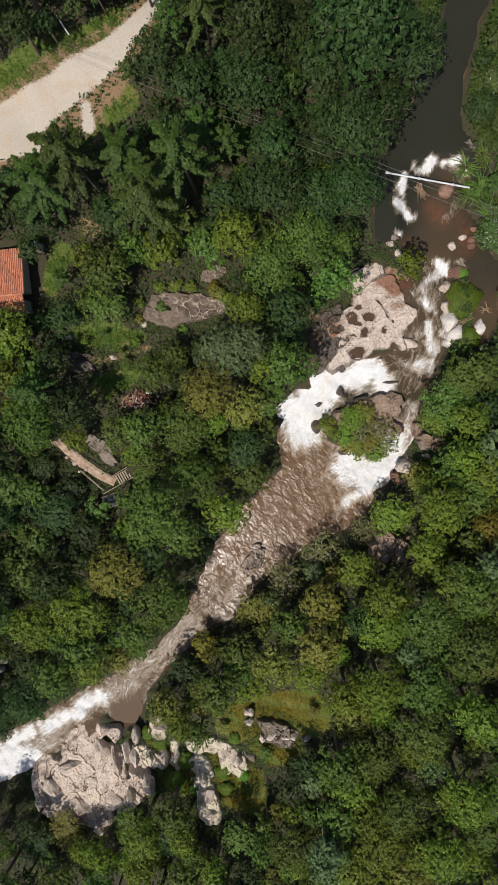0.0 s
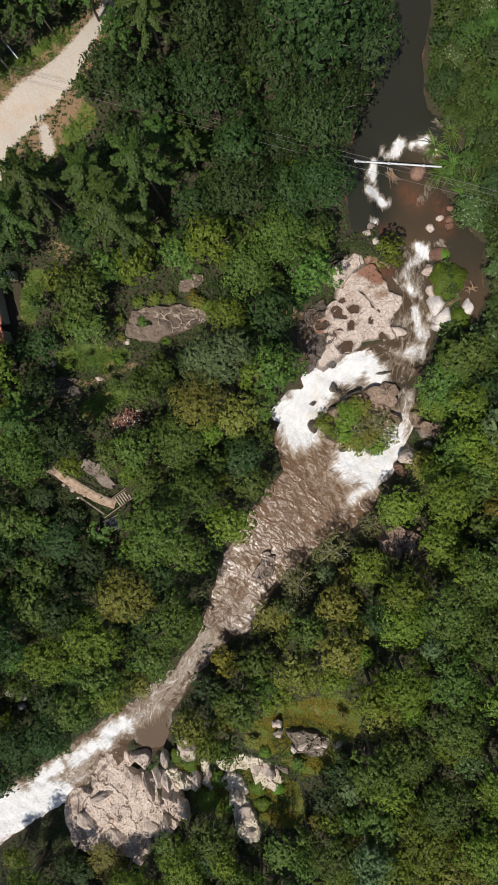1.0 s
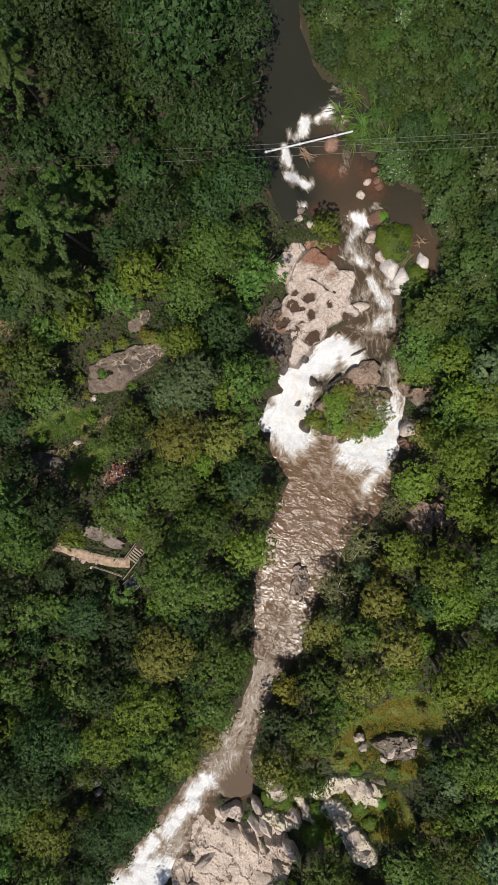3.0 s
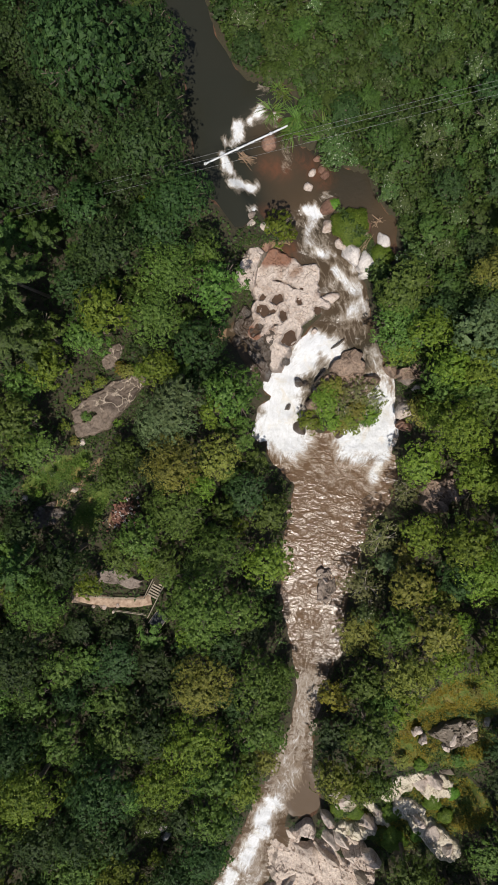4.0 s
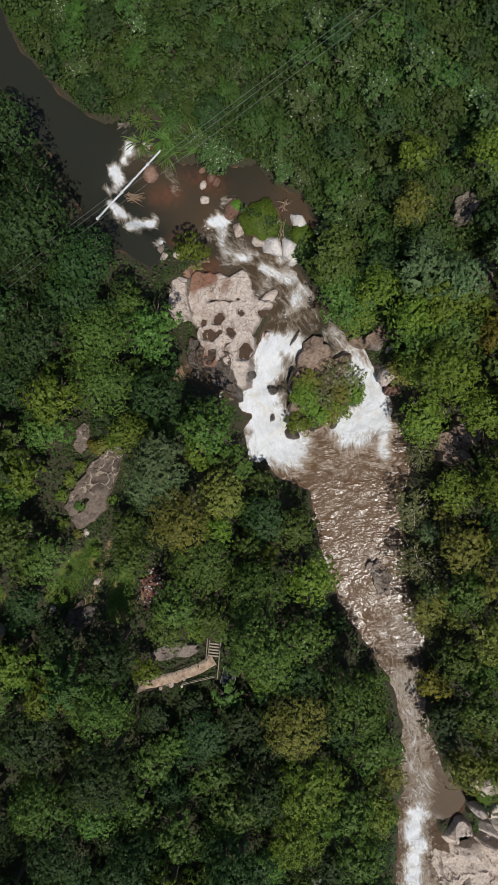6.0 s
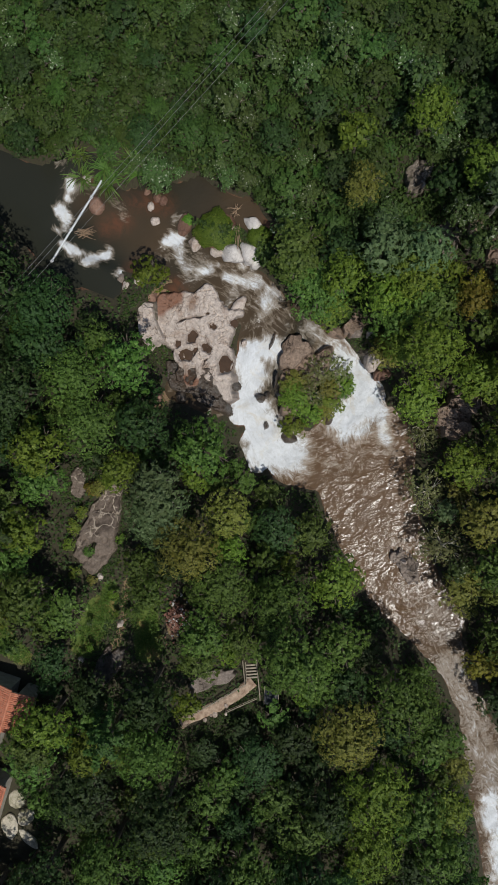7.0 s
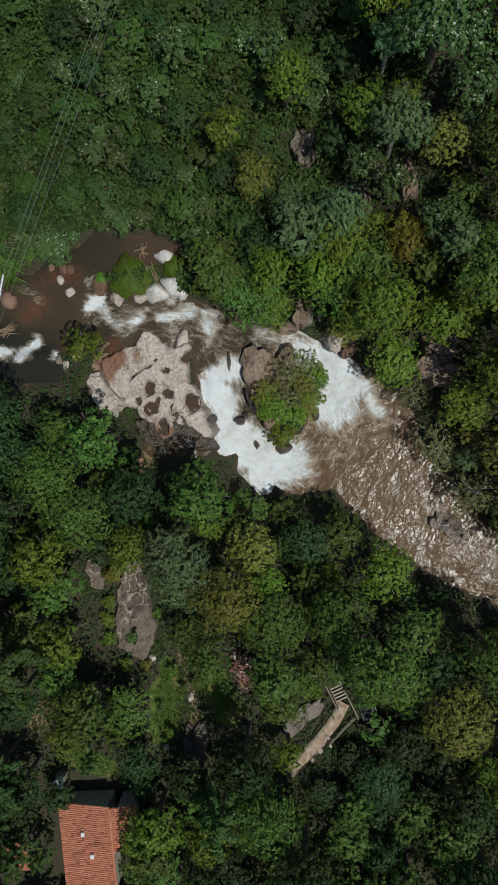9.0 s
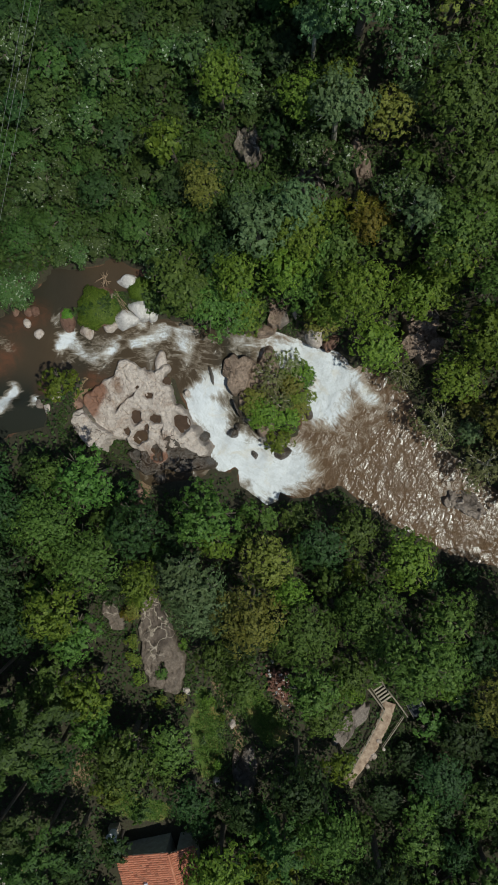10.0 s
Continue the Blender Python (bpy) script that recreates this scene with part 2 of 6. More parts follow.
    h = calc(nt, "MULTIPLY", h, calc(nt, "MULTIPLY", lively, 0.47))
    h = calc(nt, "ADD", h, calc(nt, "MULTIPLY", calc(nt, "MULTIPLY", churn, white), 0.10))
    relief(nt, b, h, 0.6)
    return m


def plain(name, a, c2, scale=8.0, rough=0.6, metal=0.0, depth=0.01):
    m, nt, b = nodes_of(name)
    g = grain(nt, scale, 6.0, 0.65)
    nt.links.new(ramp(nt, g, [(0.3, a), (0.7, c2)]), b.inputs["Base Color"])
    b.inputs["Roughness"].default_value = rough
    b.inputs["Metallic"].default_value = metal
    relief(nt, b, g, depth)
    return m


def tile_material():
    m, nt, b = nodes_of("terracotta_tiles")
    geo = nt.nodes.new("ShaderNodeNewGeometry")
    c = ramp(nt, geo.outputs["Random Per Island"], [(0.0, (0.26, 0.085, 0.048)), (0.08, (0.43, 0.155, 0.085)), (0.6, (0.49, 0.185, 0.105)), (1.0, (0.54, 0.22, 0.13))])
    c = mix(nt, ramp(nt, grain(nt, 0.8, 6.0, 0.7), [(0.55, (0, 0, 0)), (0.7, (0.8, 0.8, 0.8))]), c, (0.13, 0.06, 0.04))
    c = mix(nt, 0.3, c, ramp(nt, grain(nt, 14.0), [(0.3, (0.1, 0.1, 0.1)), (0.7, (0.9, 0.9, 0.9))]), "OVERLAY")
    nt.links.new(c, b.inputs["Base Color"])
    b.inputs["Roughness"].default_value = 0.85
    return m


GROUND, WATER, TILE = ground_material(), water_material(), tile_material()
TIMBER = plain("weathered_timber", (0.22, 0.18, 0.13), (0.44, 0.38, 0.29), 9.0, 0.8)
PLASTER = plain("lime_plaster", (0.30, 0.27, 0.22), (0.48, 0.44, 0.37), 2.0, 0.9)
MORTAR = plain("grey_mortar", (0.36, 0.34, 0.31), (0.58, 0.56, 0.52), 7.0, 0.9, 0.0, 0.03)
WHITE = plain("white_painted_metal", (0.66, 0.67, 0.68), (0.80, 0.81, 0.82), 3.0, 0.4)
PIPE = plain("galvanised_pipe", (0.50, 0.51, 0.52), (0.72, 0.73, 0.74), 4.0, 0.45, 0.2)
CABLE = plain("aluminium_cable", (0.16, 0.16, 0.155), (0.26, 0.26, 0.25), 9.0, 0.6, 0.3)
PATH_DIRT = plain("trodden_earth", (0.20, 0.125, 0.08), (0.54, 0.41, 0.30), 1.8, 0.95, 0.0, 0.05)
DARK_CLOTH = plain("dark_tarpaulin", (0.02, 0.022, 0.025), (0.055, 0.06, 0.065), 5.0, 0.6)
RUBBLE = plain("brick_rubble", (0.11, 0.048, 0.032), (0.26, 0.13, 0.09), 3.0, 0.9, 0.0, 0.02)


# ---- the lie of the land ----
# heights of the two banks: x, y, z
WEST_BANK = [
    (-26.84, 33.8, 12.5), (-33.85, 30.57, 12), (-16.7, 39.45, 13.5),
    (-28.34, 39.75, 16), (-43.66, 26.11, 13), (-7.81, 32.33, 10),
    (1.95, 35.77, 8.5), (5.39, 23.39, 7), (8.01, 29.83, 7),
    (-13.87, 11.65, 7.5), (-35.73, 15.11, 9.5), (-28.66, 14.97, 9.5),
    (-46.52, 15.34, 9.5), (-25.96, 5.56, 8), (-20.04, -0.09, 6.5),
    (-27.08, -8.83, 6), (-22.06, -11.84, 5.5), (-34.82, -22.7, 5),
    (-20.35, -18.91, 4), (-10.36, -9.01, 4), (-29.14, -31.52, 2),
    (-38.53, -40.95, 0), (-52.58, -31.28, 4), (-56.37, -7.19, 8),
    (-60.1, 13.96, 11), (-31.57, -6.27, 6.62), (-27.27, -9.33, 6.27),
    (-23.44, -11.43, 6.1), (-25.84, -13.13, 6.05), (-28.37, -7.87, 6.42),
    (-32.31, -8.24, 6.55), (-29.7, -4.93, 6.55),
]
EAST_BANK = [
    (23.68, 29.27, 7), (23.17, 16.7, 5.5), (25.69, 3.03, 7),
    (18.8, 1.07, 5.5), (17.06, -10.98, 5), (13.28, -18.76, 3),
    (6.02, -26.65, 2.5), (-5.47, -35.19, 1.5), (-3.17, -45.15, 1),
    (-14.06, -53.82, -1.5), (-31.45, -55.24, -2.6), (-32.2, -64.39, -4),
    (-28.02, -75.31, -4), (6.02, -45.52, 4), (16.24, -28.57, 7),
    (24.02, -20.36, 10), (22.88, -41.96, 9), (13.51, -60.39, 5),
    (-1.62, -64.36, 1), (38.98, 5.77, 12), (41.94, -18.93, 14),
    (23.17, 42.16, 7.5), (36.49, 31.05, 9), (38.3, 45.18, 10),
    (-18.81, -68.44, -3),
]
# the river's surface: x, y, z
LEVELS_UP = [
    (18.43, 41.84, 6.3), (16.62, 34.95, 6.3), (10.85, 21.47, 6.3),
    (11.46, 26.72, 6.3), (15.72, 29.83, 6.3), (19.95, 31.61, 6.3),
    (22.08, 50.34, 6.3), (16.32, 24.87, 5.5), (15.05, 21.61, 5.4),
    (17.14, 18.9, 5.3), (22.67, 14.78, 5.1), (22.91, 7.3, 4.9),
    (16.99, 13.57, 4.9), (16.44, 9.49, 4.6), (15.92, 4.65, 4.2),
    (13.91, 1.13, 4), (3.56, 6.91, 4.2),
]
LEVELS_DOWN = [
    (10.39, 3.31, 3.7), (8.71, 0.46, 3), (5.87, 1.22, 2.2),
    (2.99, -1.74, 0.9), (0.36, -4.81, 0.05), (14.45, -1.75, 3.2),
    (13.9, -5.48, 1.7), (12.81, -8.6, 0.5), (9.14, -10.2, 0),
    (4.59, -13.31, 0), (-0.02, -15.69, 0), (3.04, -7.9, 0),
    (-7.08, -22.92, -0.05), (-10.73, -29.52, -0.25), (-14.46, -33.02, -0.6),
    (-18.7, -37.47, -1), (-24.27, -42.82, -1.2), (-25.18, -45.85, -1.2),
    (-22.18, -43.18, -1.2), (-23.09, -46.38, -1.2), (-25.96, -43.3, -1.2),
    (-26.6, -45.47, -1.2), (-24.31, -44.53, -1.2), (-29.73, -45.23, -2.2),
    (-36.07, -50.65, -3.6), (-43.03, -55.27, -4.8), (-55.64, -61.79, -5.4),
    (-75.93, -73.84, -6),
]
# the river's course in tapering reaches: x, y, half width at each end
REACHES_UP = [
    (24.5, 54.47, 2.84, 19.37, 43.05, 2.27), (19.37, 43.05, 2.27, 16.94, 34.93, 2.84),
    (16.94, 34.93, 2.84, 16.05, 29.82, 4.4), (16.05, 29.82, 4.4, 12.16, 24.75, 3.2),
    (11.49, 24.76, 2.7, 11.22, 19.47, 1.56), (17.4, 28.81, 3.19, 21.43, 27.14, 2.14),
    (16.32, 24.87, 4.3, 17.14, 18.9, 4.46), (19.15, 19.52, 3.23, 23.01, 14.77, 2.16),
    (23.01, 14.77, 2.16, 23.68, 9.35, 1.59), (23.68, 9.35, 1.59, 22.6, 6.27, 1.16),
    (17.19, 16.89, 3.6, 16.62, 10.87, 2.61), (16.62, 10.87, 2.61, 15.9, 5.35, 2.92),
    (15.9, 5.35, 2.92, 13.91, 1.13, 3.07), (3.55, 8.68, 1.82, 3.96, 4.1, 1.91),
]
REACHES_DOWN = [
    (6.59, 2.53, 1.64, 2.95, 1.54, 1.35), (1.11, -0.61, 1.67, -0.93, -2.35, 1.53),
    (12.16, 2.58, 2.79, 6.24, 1.22, 2.69), (6.24, 1.22, 2.69, 2.99, -2.12, 2.89),
    (2.99, -2.12, 2.89, 0.75, -5.58, 3.23), (14.77, -0.66, 1.92, 13.75, -5.11, 1.81),
    (13.75, -5.11, 2.11, 10.27, -9.8, 3.46), (1.51, -7.9, 3.69, 4.59, -13.31, 6.15),
    (4.59, -12.54, 6.15, -0.02, -15.69, 5.53), (-0.02, -15.69, 5.53, -7.08, -22.52, 4.46),
    (-7.08, -22.52, 4.46, -10.73, -28.71, 3.7), (-10.73, -28.71, 3.55, -14.45, -32.61, 1.86),
    (-14.45, -32.61, 1.86, -18.7, -37.47, 1.87), (-18.7, -37.47, 1.87, -23.83, -41.95, 2.96),
    (-24.01, -42.38, 2.96, -24.59, -45.83, 2.81), (-27.23, -43.35, 2.34, -36.07, -50.65, 3.37),
    (-36.07, -50.65, 3.37, -43.03, -55.27, 3.42), (-43.03, -55.27, 3.42, -53.74, -61.23, 3.93),
    (-53.74, -61.23, 3.93, -86.27, -80.34, 4.95),
]
# white water in tapering streaks, with some sun glints painted as foam: x, y, half width at each end, strength
BREAKS_UP = [
    (17.67, 15.85, 0.45, 18.58, 14.76, 0.45, 0.9), (16.31, 15.42, 0.32, 16.57, 14.54, 0.32, 0.5),
    (17.75, 14.75, 0.51, 16.48, 13.63, 0.51, 0.68), (15.82, 13.13, 0.51, 16.2, 11.6, 0.45, 0.62),
    (15.63, 11.61, 0.39, 16.79, 10.3, 0.32, 0.75), (19.34, 8.9, 0.32, 18.54, 7.31, 0.38, 0.75),
    (16.51, 8.46, 0.45, 16.91, 6.92, 0.45, 0.75), (16.97, 6.48, 0.58, 17.55, 5.16, 0.58, 0.7),
    (17.31, 5.37, 0.58, 15.1, 3.49, 0.78, 0.42), (17.26, 3.48, 0.65, 15.22, 3.22, 0.65, 0.66),
    (14.61, 3.08, 1.04, 14.58, 1.01, 0.78, 0.3), (20.15, 15.86, 0.32, 20.74, 15.09, 0.25, 0.55),
    (17.17, 15.26, 0.51, 15.71, 12, 0.9, 0.3), (19.48, 27.54, 0.31, 17.97, 27.43, 0.34, 0.95),
    (16.64, 27.51, 0.38, 15.35, 26.65, 0.34, 0.95), (13.28, 25.76, 0.31, 12.9, 24.09, 0.36, 0.95),
    (12.54, 22.97, 0.38, 13.92, 21.46, 0.51, 0.95), (12.83, 19.11, 0.32, 12.7, 18.28, 0.25, 0.8),
    (20.45, 26.01, 0.25, 20.59, 25.21, 0.19, 0.6), (14.42, 26.69, 0.25, 14.23, 27.38, 0.19, 0.6),
    (20.79, 29.24, 0.25, 22.09, 27.9, 0.25, 0.35), (18.56, 27.45, 0.56, 20.01, 25.5, 0.38, 0.3),
    (19.91, 23.23, 0.25, 18.46, 20.93, 0.32, 0.25), (3.9, 9.74, 0.58, 4.65, 4.79, 0.59, 0.35),
    (17.0, 13.0, 0.9, 16.6, 4.0, 1.4, 0.3), (15.2, 8.0, 0.6, 13.6, 2.4, 1.2, 0.24),
]
BREAKS_GLINTS_DOWN = [
    (10.45, 3.12, 0.92, 11.39, 0.97, 0.92, 1), (9.44, 3.13, 1.18, 8, 2.01, 1.33, 1),
    (7.02, 1.57, 0.94, 4.59, 2.13, 0.95, 0.95), (3.18, 1.73, 0.95, 4.74, 0.42, 1.36, 1),
    (3.45, 0.17, 1.79, 1.89, -2.12, 1.8, 1), (0.05, -2.44, 1.82, 1.29, -5.32, 1.68, 1),
    (-0.78, -1.27, 0.84, -1.36, -3.57, 0.98, 0.85), (0.88, -6.36, 0.98, 1.69, -8.13, 0.7, 0.5),
    (6.89, 2.98, 0.54, 5.05, 2.36, 0.54, 0.6), (15.31, -1.81, 0.59, 14.46, -3.46, 0.6, 0.55),
    (12.82, -1.24, 0.53, 14.94, -1.75, 0.53, 0.5), (13.51, -5.03, 1.08, 13.2, -7.57, 1.23, 0.95),
    (12.66, -8.46, 1.37, 11.11, -10.77, 1.52, 1), (7.14, -8.82, 1.25, 9.85, -11.26, 1.67, 1),
    (5.92, -10.08, 0.98, 7.56, -11.9, 0.97, 0.8), (9.85, -12.89, 0.76, 7.23, -14.81, 0.63, 0.8),
    (7.23, -14.81, 0.56, 5.25, -16.37, 0.42, 0.4), (14.78, -5.58, 0.54, 16.24, -7.32, 0.34, 0.6),
    (4.2, -0.01, 0.55, 7.06, -1.54, 0.27, 0.6), (2.2, -10.2, 1.6, 5.9, -13.6, 2.0, 0.22),
    # channel below the pool: sun glitter painted as streaks of foam
    (-9.5, -27.4, 1.8, -14.4, -32.6, 1.3, 0.16), (-14.4, -32.6, 1.3, -23, -40.6, 1.4, 0.44), (-23.6, -41.6, 1.3, -26.8, -43.9, 0.9, 0.55),
    (-28.5, -44.62, 0.98, -31.45, -46.06, 1.07, 0.9), (-31.58, -47.08, 0.91, -37.93, -50.68, 1.02, 0.85),
    (-36.05, -50.98, 0.85, -40.06, -54.58, 1.89, 0.5), (-40.21, -51.4, 0.85, -45.11, -55.22, 0.87, 0.9),
    (-42.13, -56.32, 1.73, -47.38, -58.29, 2.26, 1), (-48.23, -57.8, 2.09, -54.36, -60.13, 2.65, 1),
    (-39.82, -55.97, 1.3, -43.34, -58.52, 1.6, 0.85), (-46, -60.2, 1.6, -56, -63.6, 2.2, 0.85), (-54.36, -60.13, 2.65, -63.09, -62.41, 3.03, 0.9),
    (-63.09, -62.41, 3.03, -78, -74, 3.4, 0.8),
]


# rock benches from which the soil is worn away: a reach, and the height of its bed
BENCHES = [
    (-22.72, -53.05, 2.38, -19.32, -53.79, 2.38, -3.2), (8.52, 11.11, 3.66, 11.72, 8.25, 3.81, 3.9),
    (11.95, 12.39, 2.18, 9.15, 13.83, 1.46, 4.3), (-15.94, -55.42, 4.75, -7.5, -54.19, 3.17, -1.6),
    (-31.38, -54.28, 5.94, -30.66, -59.62, 5.54, -3.2), (9.98, -2.87, 4.13, 9.61, -3.24, 3.76, 1.8),
]


def spread(points, x, y, power):
    """Heights carried from spot heights to all places."""
    p = np.array(points)
    d = (x[..., None] - p[:, 0]) ** 2 + (y[..., None] - p[:, 1]) ** 2 + 0.3
    w = d ** (-power / 2)
    return (w * p[:, 2]).sum(-1) / w.sum(-1)


def off(reach, x, y):
    """Metres outside one tapering reach; less than nothing inside it."""
    x0, y0, r0, x1, y1, r1 = reach[:6]
    dx, dy = x1 - x0, y1 - y0
    t = np.clip(((x - x0) * dx + (y - y0) * dy) / (dx * dx + dy * dy + 1e-6), 0, 1)
    return np.hypot(x - x0 - t * dx, y - y0 - t * dy) - (r0 + (r1 - r0) * t)


def outside(reaches, x, y):
    d = np.full(np.shape(x), 1e3)
    for reach in reaches:
        d = np.minimum(d, off(reach, x, y))
    return d


def step(a, b, v):
    t = np.clip((v - a) / (b - a), 0, 1)
    return t * t * (3 - 2 * t)


def swell(x, y, size, seed):
    """Smooth uneven ground, about -1 to 1."""
    out = 0
    for k in range(5):
        a = seed * 1.7 + k * 2.4
        f = 6.283 / size * (0.6 + 0.35 * k)
        out = out + np.sin(f * (x * math.cos(a) + y * math.sin(a)) + seed * 3.1 + k * 1.3) * (0.6 ** k)
    return out / 2.2


RIVER = REACHES_UP + REACHES_DOWN
BANKS = WEST_BANK + EAST_BANK
LEVELS = LEVELS_UP + LEVELS_DOWN


def water_level(x, y):
    return spread(LEVELS, x, y, 4.5)


def ground_level(x, y):
    x, y = np.asarray(x, float), np.asarray(y, float)
    land = spread(BANKS, x, y, 3.0) + 0.35 * swell(x, y, 9.0, 1) + 0.12 * swell(x, y, 2.7, 2)
    far = np.hypot(x, y + 5)
    land = land + step(75, 900, far) * 60 * (0.6 + 0.4 * swell(x, y, 700.0, 4))
    wet = outside(RIVER, x, y) + 0.35 * swell(x, y, 3.1, 3)
    level = water_level(x, y)
    bank = level + 0.25 + 0.9 * step(0.0, 2.5, wet)
    land = bank + (land - bank) * step(0.3, 6.0, wet)
    bed = level - 0.25 - 0.9 * step(0.0, 2.5, -wet)
    land = np.where(wet > 0, land, bed + (level + 0.25 - bed) * step(-0.5, 0.0, wet))
    for bench in BENCHES:
        d = off(bench, x, y)
        land = np.where(d < 1.5, np.minimum(land, bench[6] + np.maximum(0, d) * 3), land)
    return land


# ---- mesh helpers ----
def sheet(name, verts, faces, material, smooth=True, attributes=None):
    """A mesh object from arrays of corners and faces, with values at the corners."""
    me = bpy.data.meshes.new(name)
    me.from_pydata(np.asarray(verts).tolist(), [], faces.tolist() if isinstance(faces, np.ndarray) else faces)
    if smooth:
        me.polygons.foreach_set("use_smooth", np.ones(len(me.polygons), bool))
    for key, values in (attributes or {}).items():
        me.attributes.new(key, "FLOAT", "POINT").data.foreach_set("value", np.asarray(values, np.float32))
    me.materials.append(material)
    me.update()
    return new(name, me)


def part(name, bm, material, parent=None, label="", smooth=False):
    """Links a bmesh as one mesh object, under a thing or a part."""
    me = bpy.data.meshes.new(name)
    bm.to_mesh(me)
    bm.free()
    if smooth:
        me.polygons.foreach_set("use_smooth", np.ones(len(me.polygons), bool))
    me.materials.append(material)
    ob = new(name, me)
    ob.parent = parent
    return tagged(ob, label) if label else ob


def grid_faces(keep):
    """Quads of a grid of cells, where keep says so; the corners run row by row."""
    ny, nx = keep.shape
    j, i = np.nonzero(keep)
    a = j * (nx + 1) + i
    return np.stack([a, a + 1, a + nx + 2, a + nx + 1], 1)


def boxed(bm, size, m, bevel=0.0):
    made = bmesh.ops.create_cube(bm, size=1.0, matrix=m @ Matrix.Diagonal((*size, 1)))
    if bevel:
        edges = list({e for v in made["verts"] for e in v.link_edges})
        bmesh.ops.bevel(bm, geom=edges, offset=bevel, segments=1, affect="EDGES")


def rod(bm, a, b, r0, r1=None, sides=8):
    a, b = Vector(a), Vector(b)
    turn = (b - a).to_track_quat("Z", "Y").to_matrix().to_4x4()
    bmesh.ops.create_cone(bm, cap_ends=True, segments=sides, radius1=r0, radius2=r0 if r1 is None else r1,
                          depth=(b - a).length, matrix=Matrix.Translation((a + b) / 2) @ turn)


def floor_at(x, y):
    return float(ground_level(np.array([x]), np.array([y]))[0])


def level_at(x, y):
    return float(water_level(np.array([x]), np.array([y]))[0])


# ---- ground: one sheet, fine in the valley and coarse towards the horizon ----
ROAD = [
    (-43.76, 27.81, 2.6, -33.91, 30.3, 2.63), (-33.91, 30.3, 2.63, -26.8, 33.88, 1.89),
    (-26.8, 33.88, 1.89, -19.93, 37.75, 1.35), (-19.93, 37.75, 1.35, -15.88, 41.71, 0.64),
    (-15.88, 41.71, 0.64, -11.9, 47.4, 0.66), (-23.48, 32.58, 0.39, -23.31, 30.36, 0.59),
    (-29.92, 29.22, 1.31, -36.7, 28.51, 1.64),
]
MEADOWS = [
    (-27.98, 17.01, 1.36, -29.46, 12.98, 1.09), (-26.05, 7.45, 1.49, -21.86, 7.1, 1.7),
    (-22.08, 6.47, 1.2, -19.17, 7.14, 0.8), (20.61, 11.36, 2.15, 20.77, 10.33, 1.86),
    (-20.31, -52.94, 2.4, -15.8, -57.01, 2.51), (-11.59, -55.52, 4.07, -6.61, -57.04, 2.98),
    (-3.97, -49.91, 2.27, -0.02, -49.34, 1.8), (-7.92, -45.98, 3.03, 1.9, -43.38, 3.12),
    (-18.9, 33.2, 1.5, -22.9, 29.9, 0.9), (-35.59, 34.61, 1.44, -25.45, 37.18, 1.4),
    (-25.45, 37.18, 1.4, -19.16, 41.28, 1.15), (-24.33, 0.65, 1.41, -20.7, 2.76, 1.41),
]
SOIL = [
    (-21.19, 34.69, 1.17, -22.7, 31.87, 1.04), (-18.39, 36.66, 0.9, -19.54, 34.56, 0.78),
    (-24.96, 20.16, 0.95, -23.35, 19.55, 0.68), (-26.1, 34.3, 1.3, -20.89, 34.08, 1.56),
    (-17.92, 5.8, 0.25, -23.24, 4.31, 0.35), (-23.24, 4.31, 0.35, -29.24, 4.38, 0.5),
    (-21.19, -0.95, 0.78, -18.89, -0.31, 0.64), (-22.2, -18.12, 0.44, -22.59, -18.73, 0.73),
    (1.4, 10.75, 1.01, 1.98, 10.09, 0.73), (13.34, 12.36, 1.82, 11.94, 13.77, 1.46),
]
RUNS = np.concatenate([-np.geomspace(3200, 76, 14), np.arange(-74, 60, 0.55), np.geomspace(62, 3200, 14)])
gx, gy = np.meshgrid(RUNS, RUNS)
gz = ground_level(gx, gy)
road_off = outside(ROAD, gx, gy)
wet = outside(RIVER, gx, gy)
ground = sheet("ground", np.stack([gx, gy, gz], -1).reshape(-1, 3), grid_faces(np.ones((len(RUNS) - 1, len(RUNS) - 1), bool)), GROUND, attributes={
    "grass": step(1.2, -1.2, outside(MEADOWS, gx, gy)).ravel(),
    "soil": np.maximum(step(0.9, -0.9, outside(SOIL, gx, gy)), step(2.2, 0.2, road_off)).ravel(),
    "sand": step(1.5, -1.2, road_off).ravel(),
    "bed": step(0.0, -0.6, wet).ravel()})
tagged(ground, "leaf-strewn forest ground with grass clearings and a sandy track", "ground", kind="structure")

# ---- water ----
# red sand and rock close under the surface: reaches
SHOALS = [
    (16.72, 22.23, 1, 17.76, 21.21, 1.15), (20.12, 20.82, 0.86, 21.25, 17.5, 1.01),
    (13.58, 13.3, 1.01, 12.58, 12.3, 1.3), (13.73, 18.27, 0.57, 13.43, 16.95, 0.57),
    (23.61, 6.6, 0.58, 22.97, 5.22, 0.58),
]
STEP = 0.22
wx, wy = np.meshgrid(np.arange(-75, 40, STEP), np.arange(-75, 75, STEP))
wet = outside(RIVER, wx, wy)
near = wet < 1.0
cells = near[:-1, :-1] & near[1:, 1:] & near[:-1, 1:] & near[1:, :-1]
fx, fy = wx[near], wy[near]
foam = np.zeros(len(fx))
for b in BREAKS_UP + BREAKS_GLINTS_DOWN:
    foam = np.maximum(foam, b[6] * step(1.7, -0.8, (off(b, fx, fy) + 0.3 * swell(fx, fy, 2.2, 11) + 0.2 * swell(fx, fy, 0.9, 13)) / max(0.42, (b[2] + b[5]) / 2)))
level = water_level(fx, fy)
